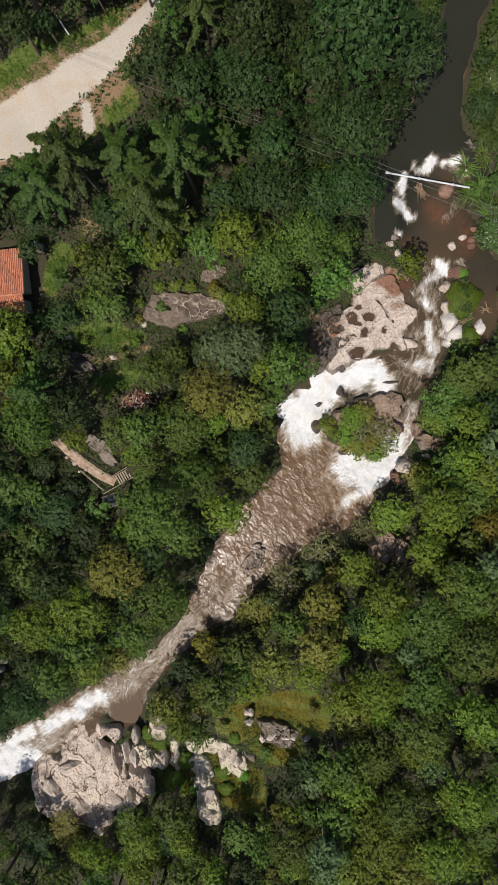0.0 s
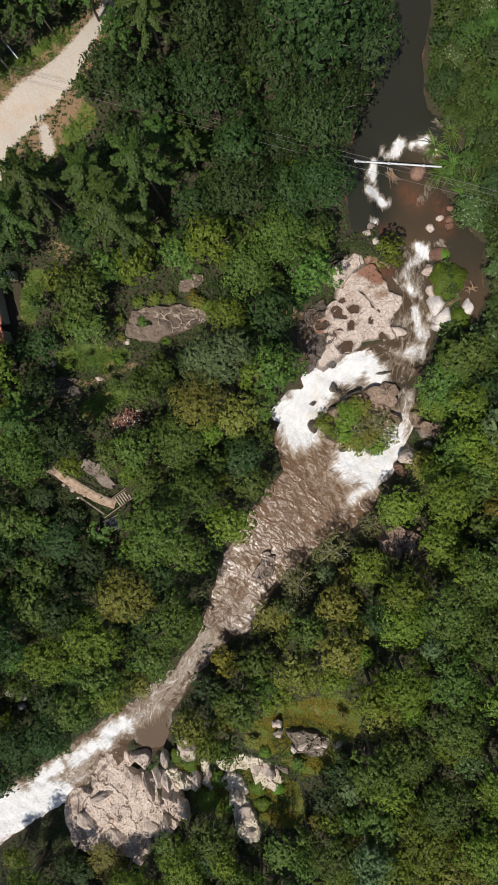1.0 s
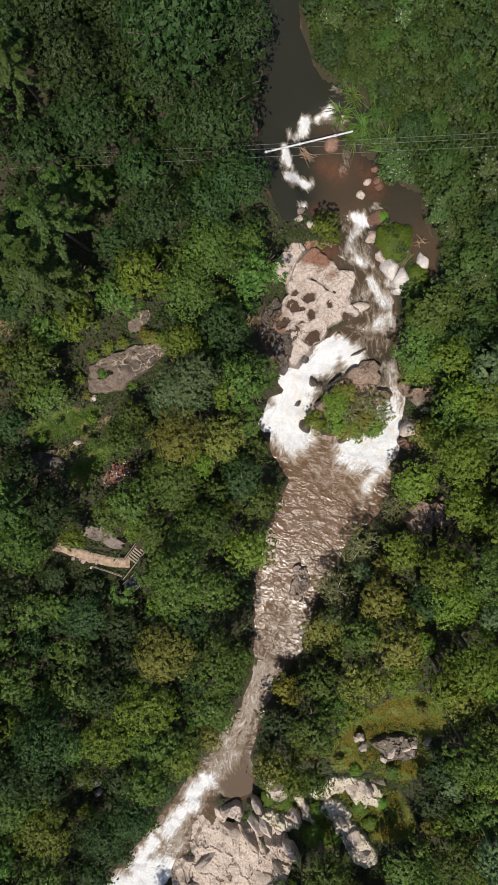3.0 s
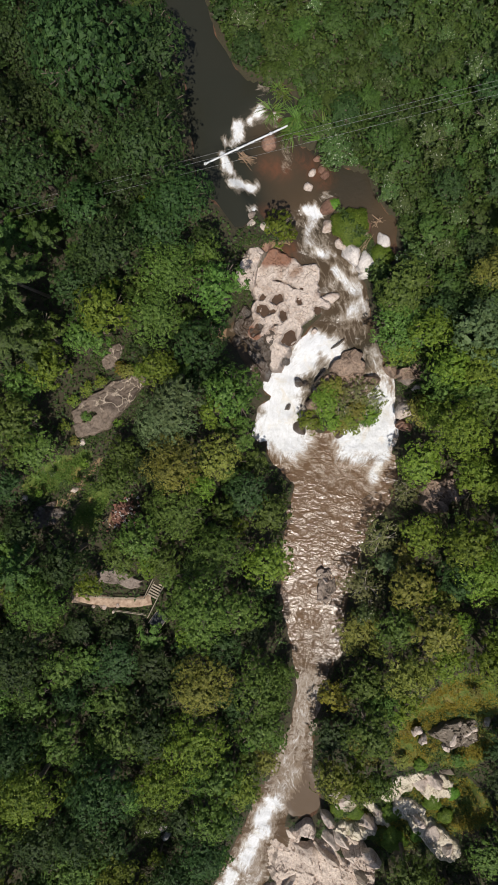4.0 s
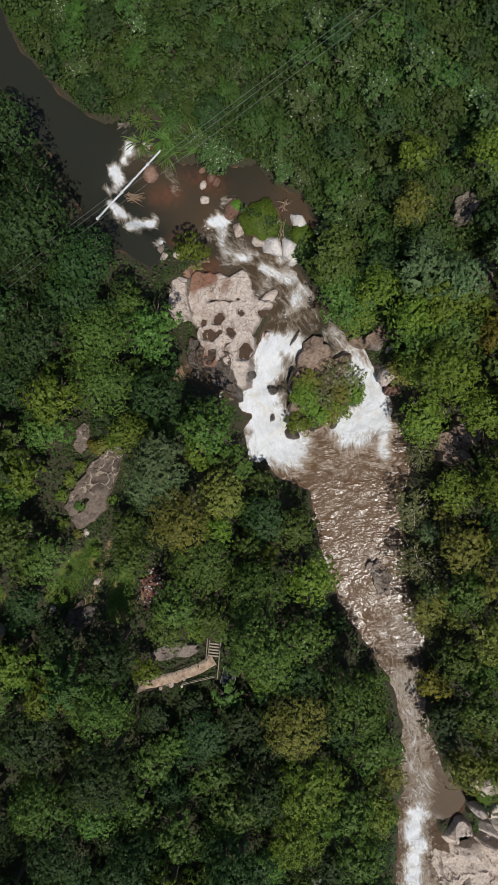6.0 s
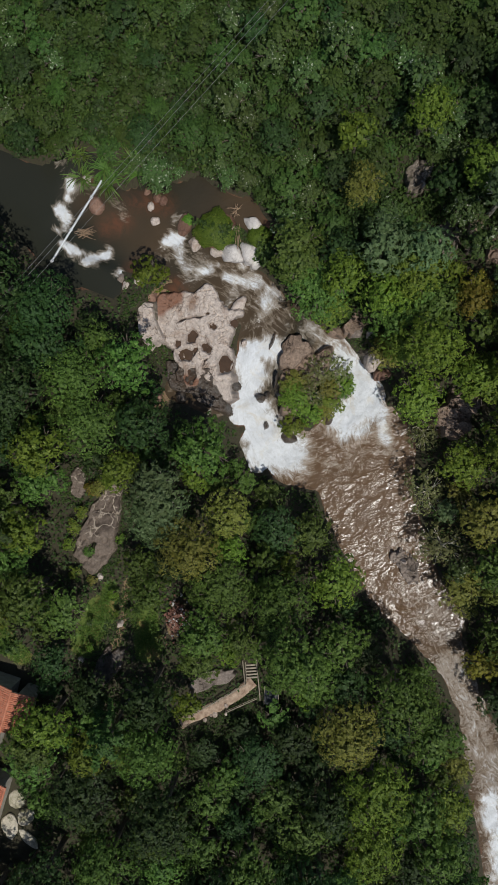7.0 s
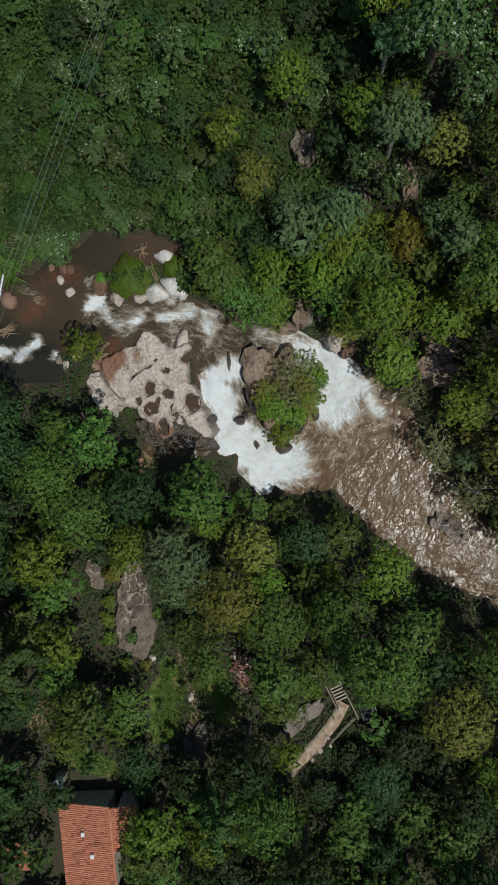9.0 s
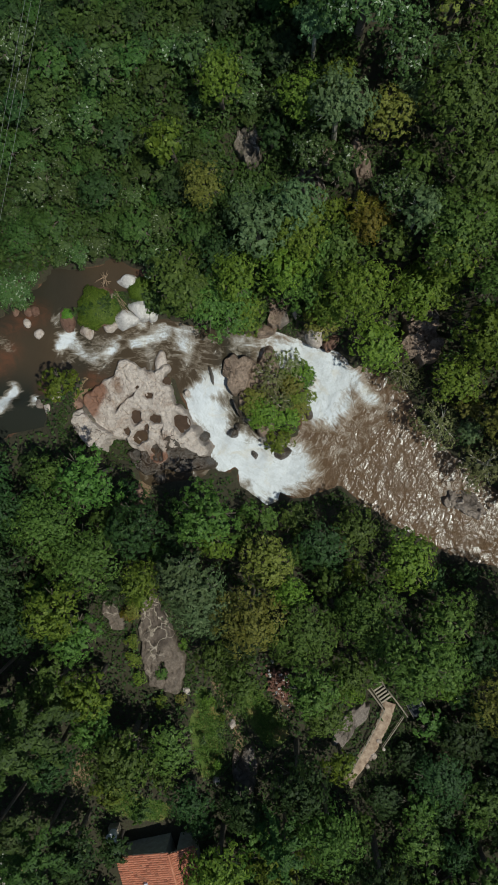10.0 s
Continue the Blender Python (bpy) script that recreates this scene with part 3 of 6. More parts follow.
slope = np.hypot(water_level(fx + 0.3, fy) - level, water_level(fx, fy + 0.3) - level) / 0.3
rough_water = np.clip(foam * 1.3, 0, 1)
calm_up = step(15.15, 19.19, fy)
lift = rough_water * (0.20 * swell(fx, fy, 2.6, 7) + 0.06 * swell(fx, fy, 0.9, 8)) + (1 - calm_up) * 0.03 * swell(fx, fy, 2.4, 9)
index = -np.ones(wx.shape, int)
index[near] = np.arange(len(fx))
cj, ci = np.nonzero(cells)
faces = np.stack([index[cj, ci], index[cj, ci + 1], index[cj + 1, ci + 1], index[cj + 1, ci]], 1)
along, across, best = np.zeros(len(fx)), np.zeros(len(fx)), np.full(len(fx), 1e3)
gone = 0.0
for reach in RIVER:
    x0, y0, r0, x1, y1, r1 = reach
    size = math.hypot(x1 - x0, y1 - y0) + 1e-6
    ux, uy = (x1 - x0) / size, (y1 - y0) / size
    d = off(reach, fx, fy)
    take = d < best
    along = np.where(take, gone + (fx - x0) * ux + (fy - y0) * uy, along)
    across = np.where(take, (fy - y0) * ux - (fx - x0) * uy, across)
    best = np.minimum(best, d)
    gone += size
still = step(0.6, -0.8, off((-23.67, -42.37, 2.34, -24.35, -46.25, 2.65), fx, fy))
silt = 1 - 0.80 * step(-7.79, -1.38, fy) - 0.15 * calm_up + 0.25 * step(-1.0, 2.0, fy) * step(15.0, 9.0, fy) - 0.35 * step(-22.0, -33.0, fy) + 0.32 * step(2.0, -2.0, off((18.5, 25.0, 2.0, 17.5, 18.0, 3.0), fx, fy))
river = sheet("water", np.stack([fx, fy, level + lift], 1), faces, WATER, attributes={
    "along": along, "across": across, "foam": foam, "still": still, "silt": silt, "shoal": np.max([0.8 * step(1.0, -1.0, off(q, fx, fy)) for q in SHOALS], axis=0), "lively": (1 - 0.85 * calm_up) * (1 - 0.6 * step(-7.79, -1.38, fy)) * (1 - 0.75 * still) * (0.55 + 0.45 * np.clip(slope * 3, 0, 1)) * (1 + 0.35 * step(-20.0, -30.0, fy))})
tagged(river, "silty brown river water breaking white over the falls", "river", kind="structure")


# ---- rocks ----
def rocky(x, y, z, size, seed):
    return noise.fractal(Vector((x, y, z)) / size + Vector((seed * 7.3, seed * 3.1, seed)), 0.9, 2.1, 4)


def boulder(x, y, sx, sy, sz, turn=0.0, seed=1, mat=None, name="boulder", label="rounded pale granite boulder in the river", group="boulders in the river", sink=0.35, base=None, sharp=0.0, detail=3):
    """A boulder: a ball worn and split by planes, half sunk in its bed."""
    bm = bmesh.new()
    bmesh.ops.create_icosphere(bm, subdivisions=detail, radius=1.0)
    rng = random.Random(seed * 13 + 5)
    cuts = [(Vector((rng.uniform(-1, 1), rng.uniform(-1, 1), rng.uniform(-0.1, 0.7 if sharp else 1))).normalized(), rng.uniform(0.62, 0.9) - 0.28 * sharp * rng.random()) for _ in range(5 + int(9 * sharp))]
    for v in bm.verts:
        c = v.co.copy()
        for n, d in cuts:
            over = c.dot(n) - d
            if over > 0:
                c -= n * over * (0.75 + 0.25 * sharp)
        c *= 1 + 0.16 * rocky(*c, 0.8, seed) + 0.05 * rocky(*c, 0.25, seed + 3)
        v.co = Vector((c.x * sx, c.y * sy, c.z * sz))
    z = base if base is not None else max(floor_at(x, y), level_at(x, y) if outside(RIVER, np.array([x]), np.array([y]))[0] < 0 else -99)
    ob = part(name, bm, mat or PALE_ROCK, smooth=sharp < 0.5)
    ob.matrix_world = pose(x, y, z + sz * (0.5 - sink), 0, 0, turn)
    return tagged(ob, label, "boulder", group)


def rock_slab(name, x, y, sx, sy, rise, turn, seed, mat, label, holes=(), rough=0.35, tilt=(0.0, 0.0), terraces=0.0, base=None, res=70, lobes=(), rust=(), drape=False, bands=0.0):
    """A bedrock outcrop: an uneven worn top with hollows and cracked steps, and sides that run into the ground."""
    u, v = np.meshgrid(np.linspace(-1.25, 1.25, res), np.linspace(-1.25, 1.25, res))
    ang = np.arctan2(v, u)
    edge = 1 + 0.13 * np.sin(3 * ang + seed) + 0.09 * np.sin(5 * ang + seed * 2.3) + 0.06 * np.sin(9 * ang + seed * 1.1)
    reach = (np.abs(u) ** 2.8 + np.abs(v) ** 2.8) ** (1 / 2.8) / edge
    x2, y2 = u * sx, v * sy
    if lobes:
        wide = 1.1 + max(max(l[2], l[5]) for l in lobes)
        xs, ys = [q for l in lobes for q in (l[0], l[3])], [q for l in lobes for q in (l[1], l[4])]
        x, y = (min(xs) + max(xs)) / 2, (min(ys) + max(ys)) / 2
        x2, y2 = np.meshgrid(np.linspace(min(xs) - wide, max(xs) + wide, res) - x, np.linspace(min(ys) - wide, max(ys) + wide, res) - y)
        reach = 1 + 0.4 * (outside(lobes, x2 + x, y2 + y) + 0.22 * swell(x2, y2, 1.9, seed) + 0.14 * swell(x2, y2, 0.8, seed + 1))
    bumps = np.array([rocky(a, b, 0, 1.6, seed) for a, b in zip(x2.ravel(), y2.ravel())]).reshape(x2.shape)
    fine = np.array([rocky(a, b, 0, 0.5, seed + 9) for a, b in zip(x2.ravel(), y2.ravel())]).reshape(x2.shape)
    groove = np.abs(np.array([rocky(a, b, 0, 2.3, seed + 4) for a, b in zip(x2.ravel(), y2.ravel())]).reshape(x2.shape))
    top = rise + rough * bumps + 0.3 * rough * fine - 0.9 * rough * step(0.16, 0.0, groove) + tilt[0] * x2 + tilt[1] * y2
    if bands:
        flow = x2 * 0.75 - y2 * 0.66 + 1.1 * groove + 0.8 * bumps
        top = rise + 0.6 * rough * bumps + 0.35 * rough * fine + tilt[0] * x2 + tilt[1] * y2 + bands * np.abs(np.sin(flow * 3.1)) ** 3 - 2.2 * bands * step(0.10, 0.0, np.abs(np.sin(flow * 0.9 + 0.8))) - 0.22 * step(0.035, 0.0, groove)
    tone = np.zeros(x2.shape)
    if terraces:
        wander = 1.3 * terraces * swell(x2, y2, 5.2 * terraces, seed + 2) * 0.45
        cell = (x2 * 0.86 + y2 * 0.5 + 0.7 * bumps + wander) / terraces
        cell2 = (-x2 * 0.62 + y2 * 0.78 + 1.3 * bumps + 0.3 * fine - 1.6 * wander) / (terraces * 1.9)
        cell = cell + 0.37 * np.floor(cell2)
        jump = np.sin(np.floor(cell) * 12.9898 + np.floor(cell2) * 78.233 + seed) * 43758.5453
        jump = (jump - np.floor(jump) - 0.5)
        tone = np.clip(0.3 - 1.1 * jump, 0, 1) * step(-0.1, 0.35, bumps)
        gap = np.minimum(np.abs(cell - np.round(cell)) * terraces, np.abs(cell2 - np.round(cell2)) * terraces * 1.9)
        chip, chip2 = cell * 2.6 + 0.8 * bumps + 0.2 * fine, cell2 * 2.3 - 0.9 * bumps
        jump2 = np.sin(np.floor(chip) * 7.13 + np.floor(chip2) * 31.7 + seed) * 9631.7
        gap2 = np.minimum(np.abs(chip - np.round(chip)), np.abs(chip2 - np.round(chip2)))
        jump = jump + 0.22 * (jump2 - np.floor(jump2) - 0.5) - 0.10 * step(0.08, 0.0, gap2)
        top = rise + 0.35 * rough * bumps + 0.2 * rough * fine + tilt[0] * x2 + tilt[1] * y2 + jump * rise * 0.55 - 0.26 * step(0.10, 0.0, gap) * step(-0.25, 0.15, fine + 0.6 * bumps)
    if lobes:
        holes = [(hx - x, hy - y, hr, hd) for hx, hy, hr, hd in holes]
    # rim darkened: a wet margin, and undercut shade put into the colour
    if bands:
        tone = 0.9 * step(0.93, 1.03, reach + 0.05 * bumps)
    for hx, hy, hr, hd in holes:
        d = np.hypot(x2 - hx, y2 - hy) / hr * (1 + 0.2 * np.sin(2 * np.arctan2(y2 - hy, x2 - hx) + hx * 5) + 0.1 * np.sin(5 * np.arctan2(y2 - hy, x2 - hx) + hy * 3))
        top = top - hd * step(1.1, 0.75, d)
        tone = np.maximum(tone, 0.35 * step(1.3, 1.05, d))
    z = top * step(1.08, 0.9, reach) - 1.4 * step(0.95, 1.15, reach)
    base = floor_at(x, y) if base is None else base
    if drape:
        z = z + ground_level(x2 + x, y2 + y) - base
    stain = np.max([step(0.7, -0.7, off(q, x2 + x, y2 + y)) for q in rust], axis=0) if rust else np.zeros(x2.shape)
    ob = sheet(name, np.stack([x2, y2, z], -1).reshape(-1, 3), grid_faces((reach < 1.17)[1:, 1:] & (reach < 1.17)[:-1, :-1]), mat, smooth=not terraces, attributes={"tone": tone.ravel(), "rust": stain.ravel()})
    ob.matrix_world = pose(x, y, base, 0, 0, turn)
    tagged(ob, label, "rock outcrop")
    for hx, hy, hr, hd in holes:
        bm = bmesh.new()
        bmesh.ops.create_circle(bm, cap_ends=True, segments=20, radius=hr * 1.02)
        at = rise + tilt[0] * hx + tilt[1] * hy - hd * 0.78
        pool = part("pothole_water", bm, POTHOLE, ob)
        pool.location = (hx, hy, at)
    return ob


POTHOLE = plain("still_brown_water", (0.055, 0.035, 0.02), (0.10, 0.06, 0.036), 1.5, 0.06, 0.0, 0.001)
SHELF = [
    (11.32, 13.24, 1.54, 12.94, 10.17, 1.28), (12.94, 10.17, 1.41, 14.31, 9.82, 0.9), (13.9, 9.33, 1.15, 12.29, 7.39, 1.16),
    (8.8, 11.24, 1.42, 10.91, 7.74, 1.61), (7.16, 9.29, 1.55, 10.1, 6.77, 1.42), (10.1, 6.77, 1.42, 11.44, 6.87, 1.29),
    (6.99, 6.07, 1.42, 8.63, 5.51, 1.29), (6.21, 4.63, 1.17, 4.93, 3.6, 0.65), (5.01, 7.75, 0.91, 7.24, 8.38, 1.29),
    (13.1, 6.37, 0.58, 13.54, 5.9, 0.45), (9.4, 12.6, 1.3, 11.3, 13.2, 1.5),
]
rock_slab("bedrock_shelf", 0, 0, 1, 1, 0.95, 0, 4, PALE_ROCK, "pale rust-stained granite shelf worn with round potholes", holes=[
    (7.28, 9.44, 0.84, 0.5), (9.36, 9.5, 0.68, 0.47), (8.04, 10.63, 0.4, 0.38), (8.85, 7.59, 0.6, 0.46), (8.13, 8.63, 0.32, 0.36), (11.26, 7.86, 0.42, 0.4),
    (7.94, 5.09, 0.95, 0.52), (12.29, 8.9, 0.2, 0.3), (12.39, 5.81, 0.45, 0.4), (5.43, 8.1, 0.8, 0.5)],
    rough=0.17, tilt=(-0.02, 0.03), base=4.25, res=230, bands=0.07, lobes=SHELF, rust=[(11.16, 14.04, 1.16, 12.69, 12.88, 0.9), (4.8, 8.3, 0.5, 4.9, 7.2, 0.5), (11.84, 14.86, 0.64, 13.58, 12.94, 0.64)])
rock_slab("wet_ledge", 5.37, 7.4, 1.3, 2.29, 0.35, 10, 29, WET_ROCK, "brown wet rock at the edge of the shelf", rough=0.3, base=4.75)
rock_slab("bank_ledge", 8.65, 14.15, 2.14, 1.07, 0.7, 35, 8, PALE_ROCK, "broken pale rock ledge on the river bank", terraces=1.2, base=5.6)
# the dark rock colour also stands in for deep shade below the bank
rock_slab("dark_shelf", 4.99, 6.9, 1.99, 3.98, 0.5, 0, 9, WET_ROCK, "dark wet rock by the bank, its deep shade put into the colour", rough=0.3, terraces=1.5, base=4.1)
rock_slab("fall_island", 9.88, -3.21, 3.82, 1.99, 0.8, -8, 10, BROWN_ROCK, "rocky island splitting the waterfall", rough=0.35, base=2.6)
rock_slab("smooth_outcrop", 12.09, -1.29, 1.91, 1.38, 0.9, -10, 11, BROWN_ROCK, "smooth brown-grey rock at the head of the falls", rough=0.15, base=3.6)
rock_slab("fall_ledge", 17.6, -6.2, 1.5, 0.9, 0.7, -10, 12, BROWN_ROCK, "broken brown ledge beside the waterfall", terraces=1.3, base=3.4)
OUTCROP = [
    (-17.59, 9.82, 0.94, -14.96, 9.15, 1.07), (-15.38, 11.65, 0.93, -10.37, 10.7, 1.32), (-13.19, 10.39, 1.86, -8.98, 10.67, 0.92), (-16.87, 11.35, 0.94, -15.38, 11.65, 0.93),
]
rock_slab("weathered_outcrop", 0, 0, 1, 1, 0.6, 0, 13, OUTCROP_ROCK, "weathered brown-grey rock face with pale veins among trees", rough=0.3, res=110, lobes=OUTCROP, drape=True)
rock_slab("grey_rock_ledge", 0, 0, 1, 1, 0.6, 0, 14, OUTCROP_ROCK, "small weathered grey rock ledge", rough=0.2, lobes=[(-10.53, 14.12, 0.9, -8.96, 14.86, 0.75)], drape=True)
CASCADE = [
    (-32.4, -50.9, 1.84, -25.87, -49.11, 1.13), (-32.56, -53.21, 2.84, -29.39, -55.18, 2.83), (-36.7, -58.25, 3.53, -29.99, -59.59, 3.52),
    (-36.46, -62.05, 2.88, -29.86, -63.7, 2.54), (-27.58, -54.42, 2.16, -26.35, -58, 2.0), (-30.04, -65.35, 1.18, -29.46, -66.6, 0.68),
]
SPLIT = [(-23.99, -52.91, 0.99, -22.57, -57.22, 1.63), (-23.59, -58.24, 1.97, -25.53, -61.58, 1.84)]
LEDGES = [
    [(-19.88, -47.92, 0.95, -19.22, -48.89, 0.72)], [(-23.24, -53.46, 1.16, -20.84, -54.49, 0.83)], [(-17.29, -50.25, 0.48, -17.67, -54.7, 0.66)],
    [(-14.29, -50.63, 1.12, -11.86, -50.71, 1.28), (-13.9, -53.87, 1.13, -12.84, -55.21, 0.97)], [(-13.34, -56.03, 0.97, -12.22, -60.8, 1.45)],
    [(-9.76, -50.37, 0.79, -9.71, -54.15, 0.8)], [(-7.98, -51.73, 0.64, -7.86, -54.27, 0.96)], [(-19.64, -55, 0.66, -19.06, -53.74, 0.49)],
]
rock_slab("lower_cascade_rock", 0, 0, 1, 1, 0.8, 0, 15, FALL_ROCK, "pale cracked granite slope beside the lower falls", rough=0.45, terraces=2.1, res=220, lobes=CASCADE, drape=True)
rock_slab("split_ledge", 0, 0, 1, 1, 0.9, 0, 17, FALL_ROCK, "split granite ledge in long blocks", rough=0.3, terraces=1.0, res=110, lobes=SPLIT, drape=True)
for k, ledge in enumerate(LEDGES):
    ledge = [(a, b, r * 1.25 + 0.1, c, d, q * 1.25 + 0.1) for a, b, r, c, d, q in ledge]
    rock_slab("pale_ledge", 0, 0, 1, 1, 0.8, 0, 28 + k, MOSS_ROCK, "pale granite ledge with moss and grass in its cracks", rough=0.3, terraces=1.1, res=64, lobes=ledge, drape=True)
rock_slab("meadow_rock", -1.97, -47.12, 2.91, 1.68, 0.8, -15, 19, GREY_ROCK, "grey-pink rock at the edge of the grass clearing", rough=0.3, terraces=1.4)
rock_slab("pool_rock", -5.51, -22.91, 1.15, 2.29, 0.5, -35, 20, PINK_ROCK, "brownish grey rock rising from the pool", rough=0.45, res=60, base=-0.1)
rock_slab("wooded_cliff", 12.51, -20.04, 2.6, 1.9, 2.0, -10, 21, BROWN_ROCK, "weathered rock face among the trees", rough=0.4, terraces=1.3)
rock_slab("stepped_ledge", 13.22, -19.78, 1.99, 1.38, 0.9, 20, 27, BROWN_ROCK, "broken brown rock face under the trees", rough=0.4, terraces=1.1)
rock_slab("path_rock", -24.67, -6.91, 2.75, 0.92, 0.5, -45, 22, PINK_ROCK, "smooth dark grey rock beside the footpath", rough=0.1)
rock_slab("shaded_rock", -27.68, 4.16, 3.06, 1.22, 0.6, -10, 23, WET_ROCK, "dark rock in deep shade under trees", rough=0.3)
boulder(18.26, 24.18, 0.99, 0.84, 0.7, 0, 1, RUST_ROCK, label="tan boulder in the shallow river", group="boulders in the river", base=5.51)
boulder(20.44, 18.75, 0.54, 0.38, 0.4, 20, 2, PALE_ROCK, label="rounded pale granite boulder in the river", group="boulders in the river", base=5.26)
boulder(19.18, 17.71, 0.54, 0.54, 0.4, 0, 3, PALE_ROCK, label="rounded pale granite boulder in the river", group="boulders in the river", base=5.28)
boulder(20.71, 11.06, 2.07, 2.07, 0.8, 0, 4, RUST_ROCK, label="tan boulder capped with long grass", group="boulders in the river", base=4.89)
boulder(19.39, 8.85, 1.45, 1.68, 1.3, -15, 5, WHITE_ROCK, label="white cracked granite boulder by the rapid", group="boulders in the river", sharp=0.4, base=4.67)
boulder(19.87, 7.11, 1.53, 1.22, 1.2, 40, 6, WHITE_ROCK, label="white cracked granite boulder by the rapid", group="boulders in the river", sharp=0.4, base=4.77)
boulder(19.27, 6.24, 0.84, 0.77, 0.8, 0, 7, WHITE_ROCK, label="white cracked granite boulder by the rapid", group="boulders in the river", sharp=0.4, base=4.54)
boulder(21.42, 9.48, 0.61, 0.61, 0.6, 0, 8, PALE_ROCK, label="rounded pale granite boulder in the river", group="boulders in the river", base=4.88)
boulder(21.15, 6.6, 0.46, 0.38, 0.4, 0, 9, RUST_ROCK, label="rounded pale granite boulder in the river", group="boulders in the river", base=4.89)
boulder(18.74, 10.44, 0.61, 0.92, 0.7, 0, 10, PALE_ROCK, label="rounded pale granite boulder in the river", group="boulders in the river", base=4.67)
boulder(22.87, 7.95, 0.77, 1.15, 0.8, -10, 11, WHITE_ROCK, label="white cracked granite boulder by the rapid", group="boulders in the river", sharp=0.4, base=4.9)
boulder(20.04, 14.65, 1.3, 0.77, 0.6, 0, 12, RUST_ROCK, label="tan boulder with a tuft of grass", group="boulders in the river", base=5.05)
boulder(21.5, 17.76, 0.61, 0.46, 0.4, 0, 13, RUST_ROCK, label="rusty rock in the shallows", group="boulders in the river", base=5.13)
boulder(21.54, 18.42, 0.54, 0.46, 0.3, 30, 14, RUST_ROCK, label="rusty rock in the shallows", group="boulders in the river", base=5.17)
boulder(21.75, 19.72, 0.46, 0.38, 0.3, 0, 15, RUST_ROCK, label="rusty rock in the shallows", group="boulders in the river", base=5.25)
boulder(14.23, 6.19, 1.38, 0.61, 0.5, -15, 16, PALE_ROCK, label="rounded pale granite boulder in the river", group="boulders in the river", base=4.2)
boulder(12.06, 5.97, 0.77, 0.54, 0.5, 10, 17, PALE_ROCK, label="rounded pale granite boulder in the river", group="boulders in the river", base=3.84)
boulder(18.57, 12.94, 0.77, 0.69, 0.5, 0, 18, PALE_ROCK, label="rounded pale granite boulder in the river", group="boulders in the river", base=4.9)
boulder(10.25, 14.3, 1.38, 0.69, 0.6, 20, 19, GREY_ROCK, label="rounded pale granite boulder in the river", group="boulders in the river", base=5.09)
boulder(11.71, 15.58, 1.07, 0.92, 0.6, 60, 20, RUST_ROCK, label="rusty boulder on the river bank", group="boulders in the river", base=5.32)
boulder(12.32, 16.99, 0.92, 0.69, 0.5, 0, 21, PALE_ROCK, label="rounded pale granite boulder in the river", group="boulders in the river", base=5.59)
boulder(8.36, 13.7, 1.22, 0.61, 0.6, 40, 22, FALL_ROCK, label="broken granite block on the bank", group="boulders in the river", sharp=0.6, base=4.82)
boulder(6.66, -7.85, 0.69, 0.54, 1, 0, 23, WET_ROCK, label="dark wet rock under the falls", group="boulders in the river", base=0.13)
boulder(3.01, -4.4, 0.69, 1.07, 1.1, 0, 24, WET_ROCK, label="dark wet rock under the falls", group="boulders in the river", base=0.45)
boulder(5.93, 0.19, 0.84, 0.61, 1.25, -29, 25, WET_ROCK, label="dark wet broken rock in the falls", group="boulders in the river", sharp=0.8, base=2.21)
boulder(6.65, -0.4, 0.54, 0.38, 1.1, -19, 26, WET_ROCK, label="dark wet broken rock in the falls", group="boulders in the river", sharp=0.8, base=2.41)
boulder(8.69, -0.7, 1.22, 0.23, 1.2, 10, 27, WET_ROCK, label="dark wet broken rock in the falls", group="boulders in the river", sharp=0.8, base=2.99)
boulder(3.92, 3.26, 0.61, 0.31, 0.8, 4, 28, WET_ROCK, label="dark wet broken rock in the falls", group="boulders in the river", sharp=0.8, base=2.62)
boulder(13.91, -11.6, 1.22, 1.07, 1.2, 0, 29, RUST_ROCK, label="rust-red boulder at the foot of the falls", group="boulders in the river", sharp=0.6, base=0.53)
boulder(15.34, -9.3, 1.38, 1.84, 1.5, 10, 30, GREY_ROCK, label="grey boulder beside the falls", group="boulders in the river", sharp=0.6, base=0.68)
boulder(16.11, -4.71, 1.07, 1.53, 1.4, -20, 31, BROWN_ROCK, label="broken brown block beside the falls", group="boulders in the river", sharp=0.7, base=1.95)
boulder(18.61, -5.44, 1.07, 0.77, 1.1, 0, 32, BROWN_ROCK, label="broken brown block beside the falls", group="boulders in the river", sharp=0.7, base=2.11)
boulder(18.42, -7.7, 1.22, 0.61, 1, -10, 33, BROWN_ROCK, label="broken brown block beside the falls", group="boulders in the river", sharp=0.7, base=1.57)
boulder(16.9, -6.6, 1.1, 0.9, 0.8, 20, 93, PINK_ROCK, label="pale pinkish rock beside the waterfall", group="rocks beside the waterfall", sharp=0.3, base=3.3)
boulder(17.2, -8.2, 0.8, 0.6, 0.7, -30, 94, PALE_ROCK, label="pale angular rock beside the waterfall", group="rocks beside the waterfall", sharp=0.6, base=3.1)
boulder(18.6, -8.8, 0.7, 0.9, 0.7, 10, 95, BROWN_ROCK, label="broken brown rock beside the waterfall", group="rocks beside the waterfall", sharp=0.6, base=3.2)
boulder(15.9, -4.3, 0.7, 0.6, 0.7, 50, 96, BROWN_ROCK, label="broken brown rock beside the waterfall", group="rocks beside the waterfall", sharp=0.6, base=3.0)
boulder(14.5, -9.6, 1.2, 1.0, 1.0, 15, 97, PALE_ROCK, label="smooth pale rock beside the waterfall", group="rocks beside the waterfall", sharp=0.2, base=1.9)
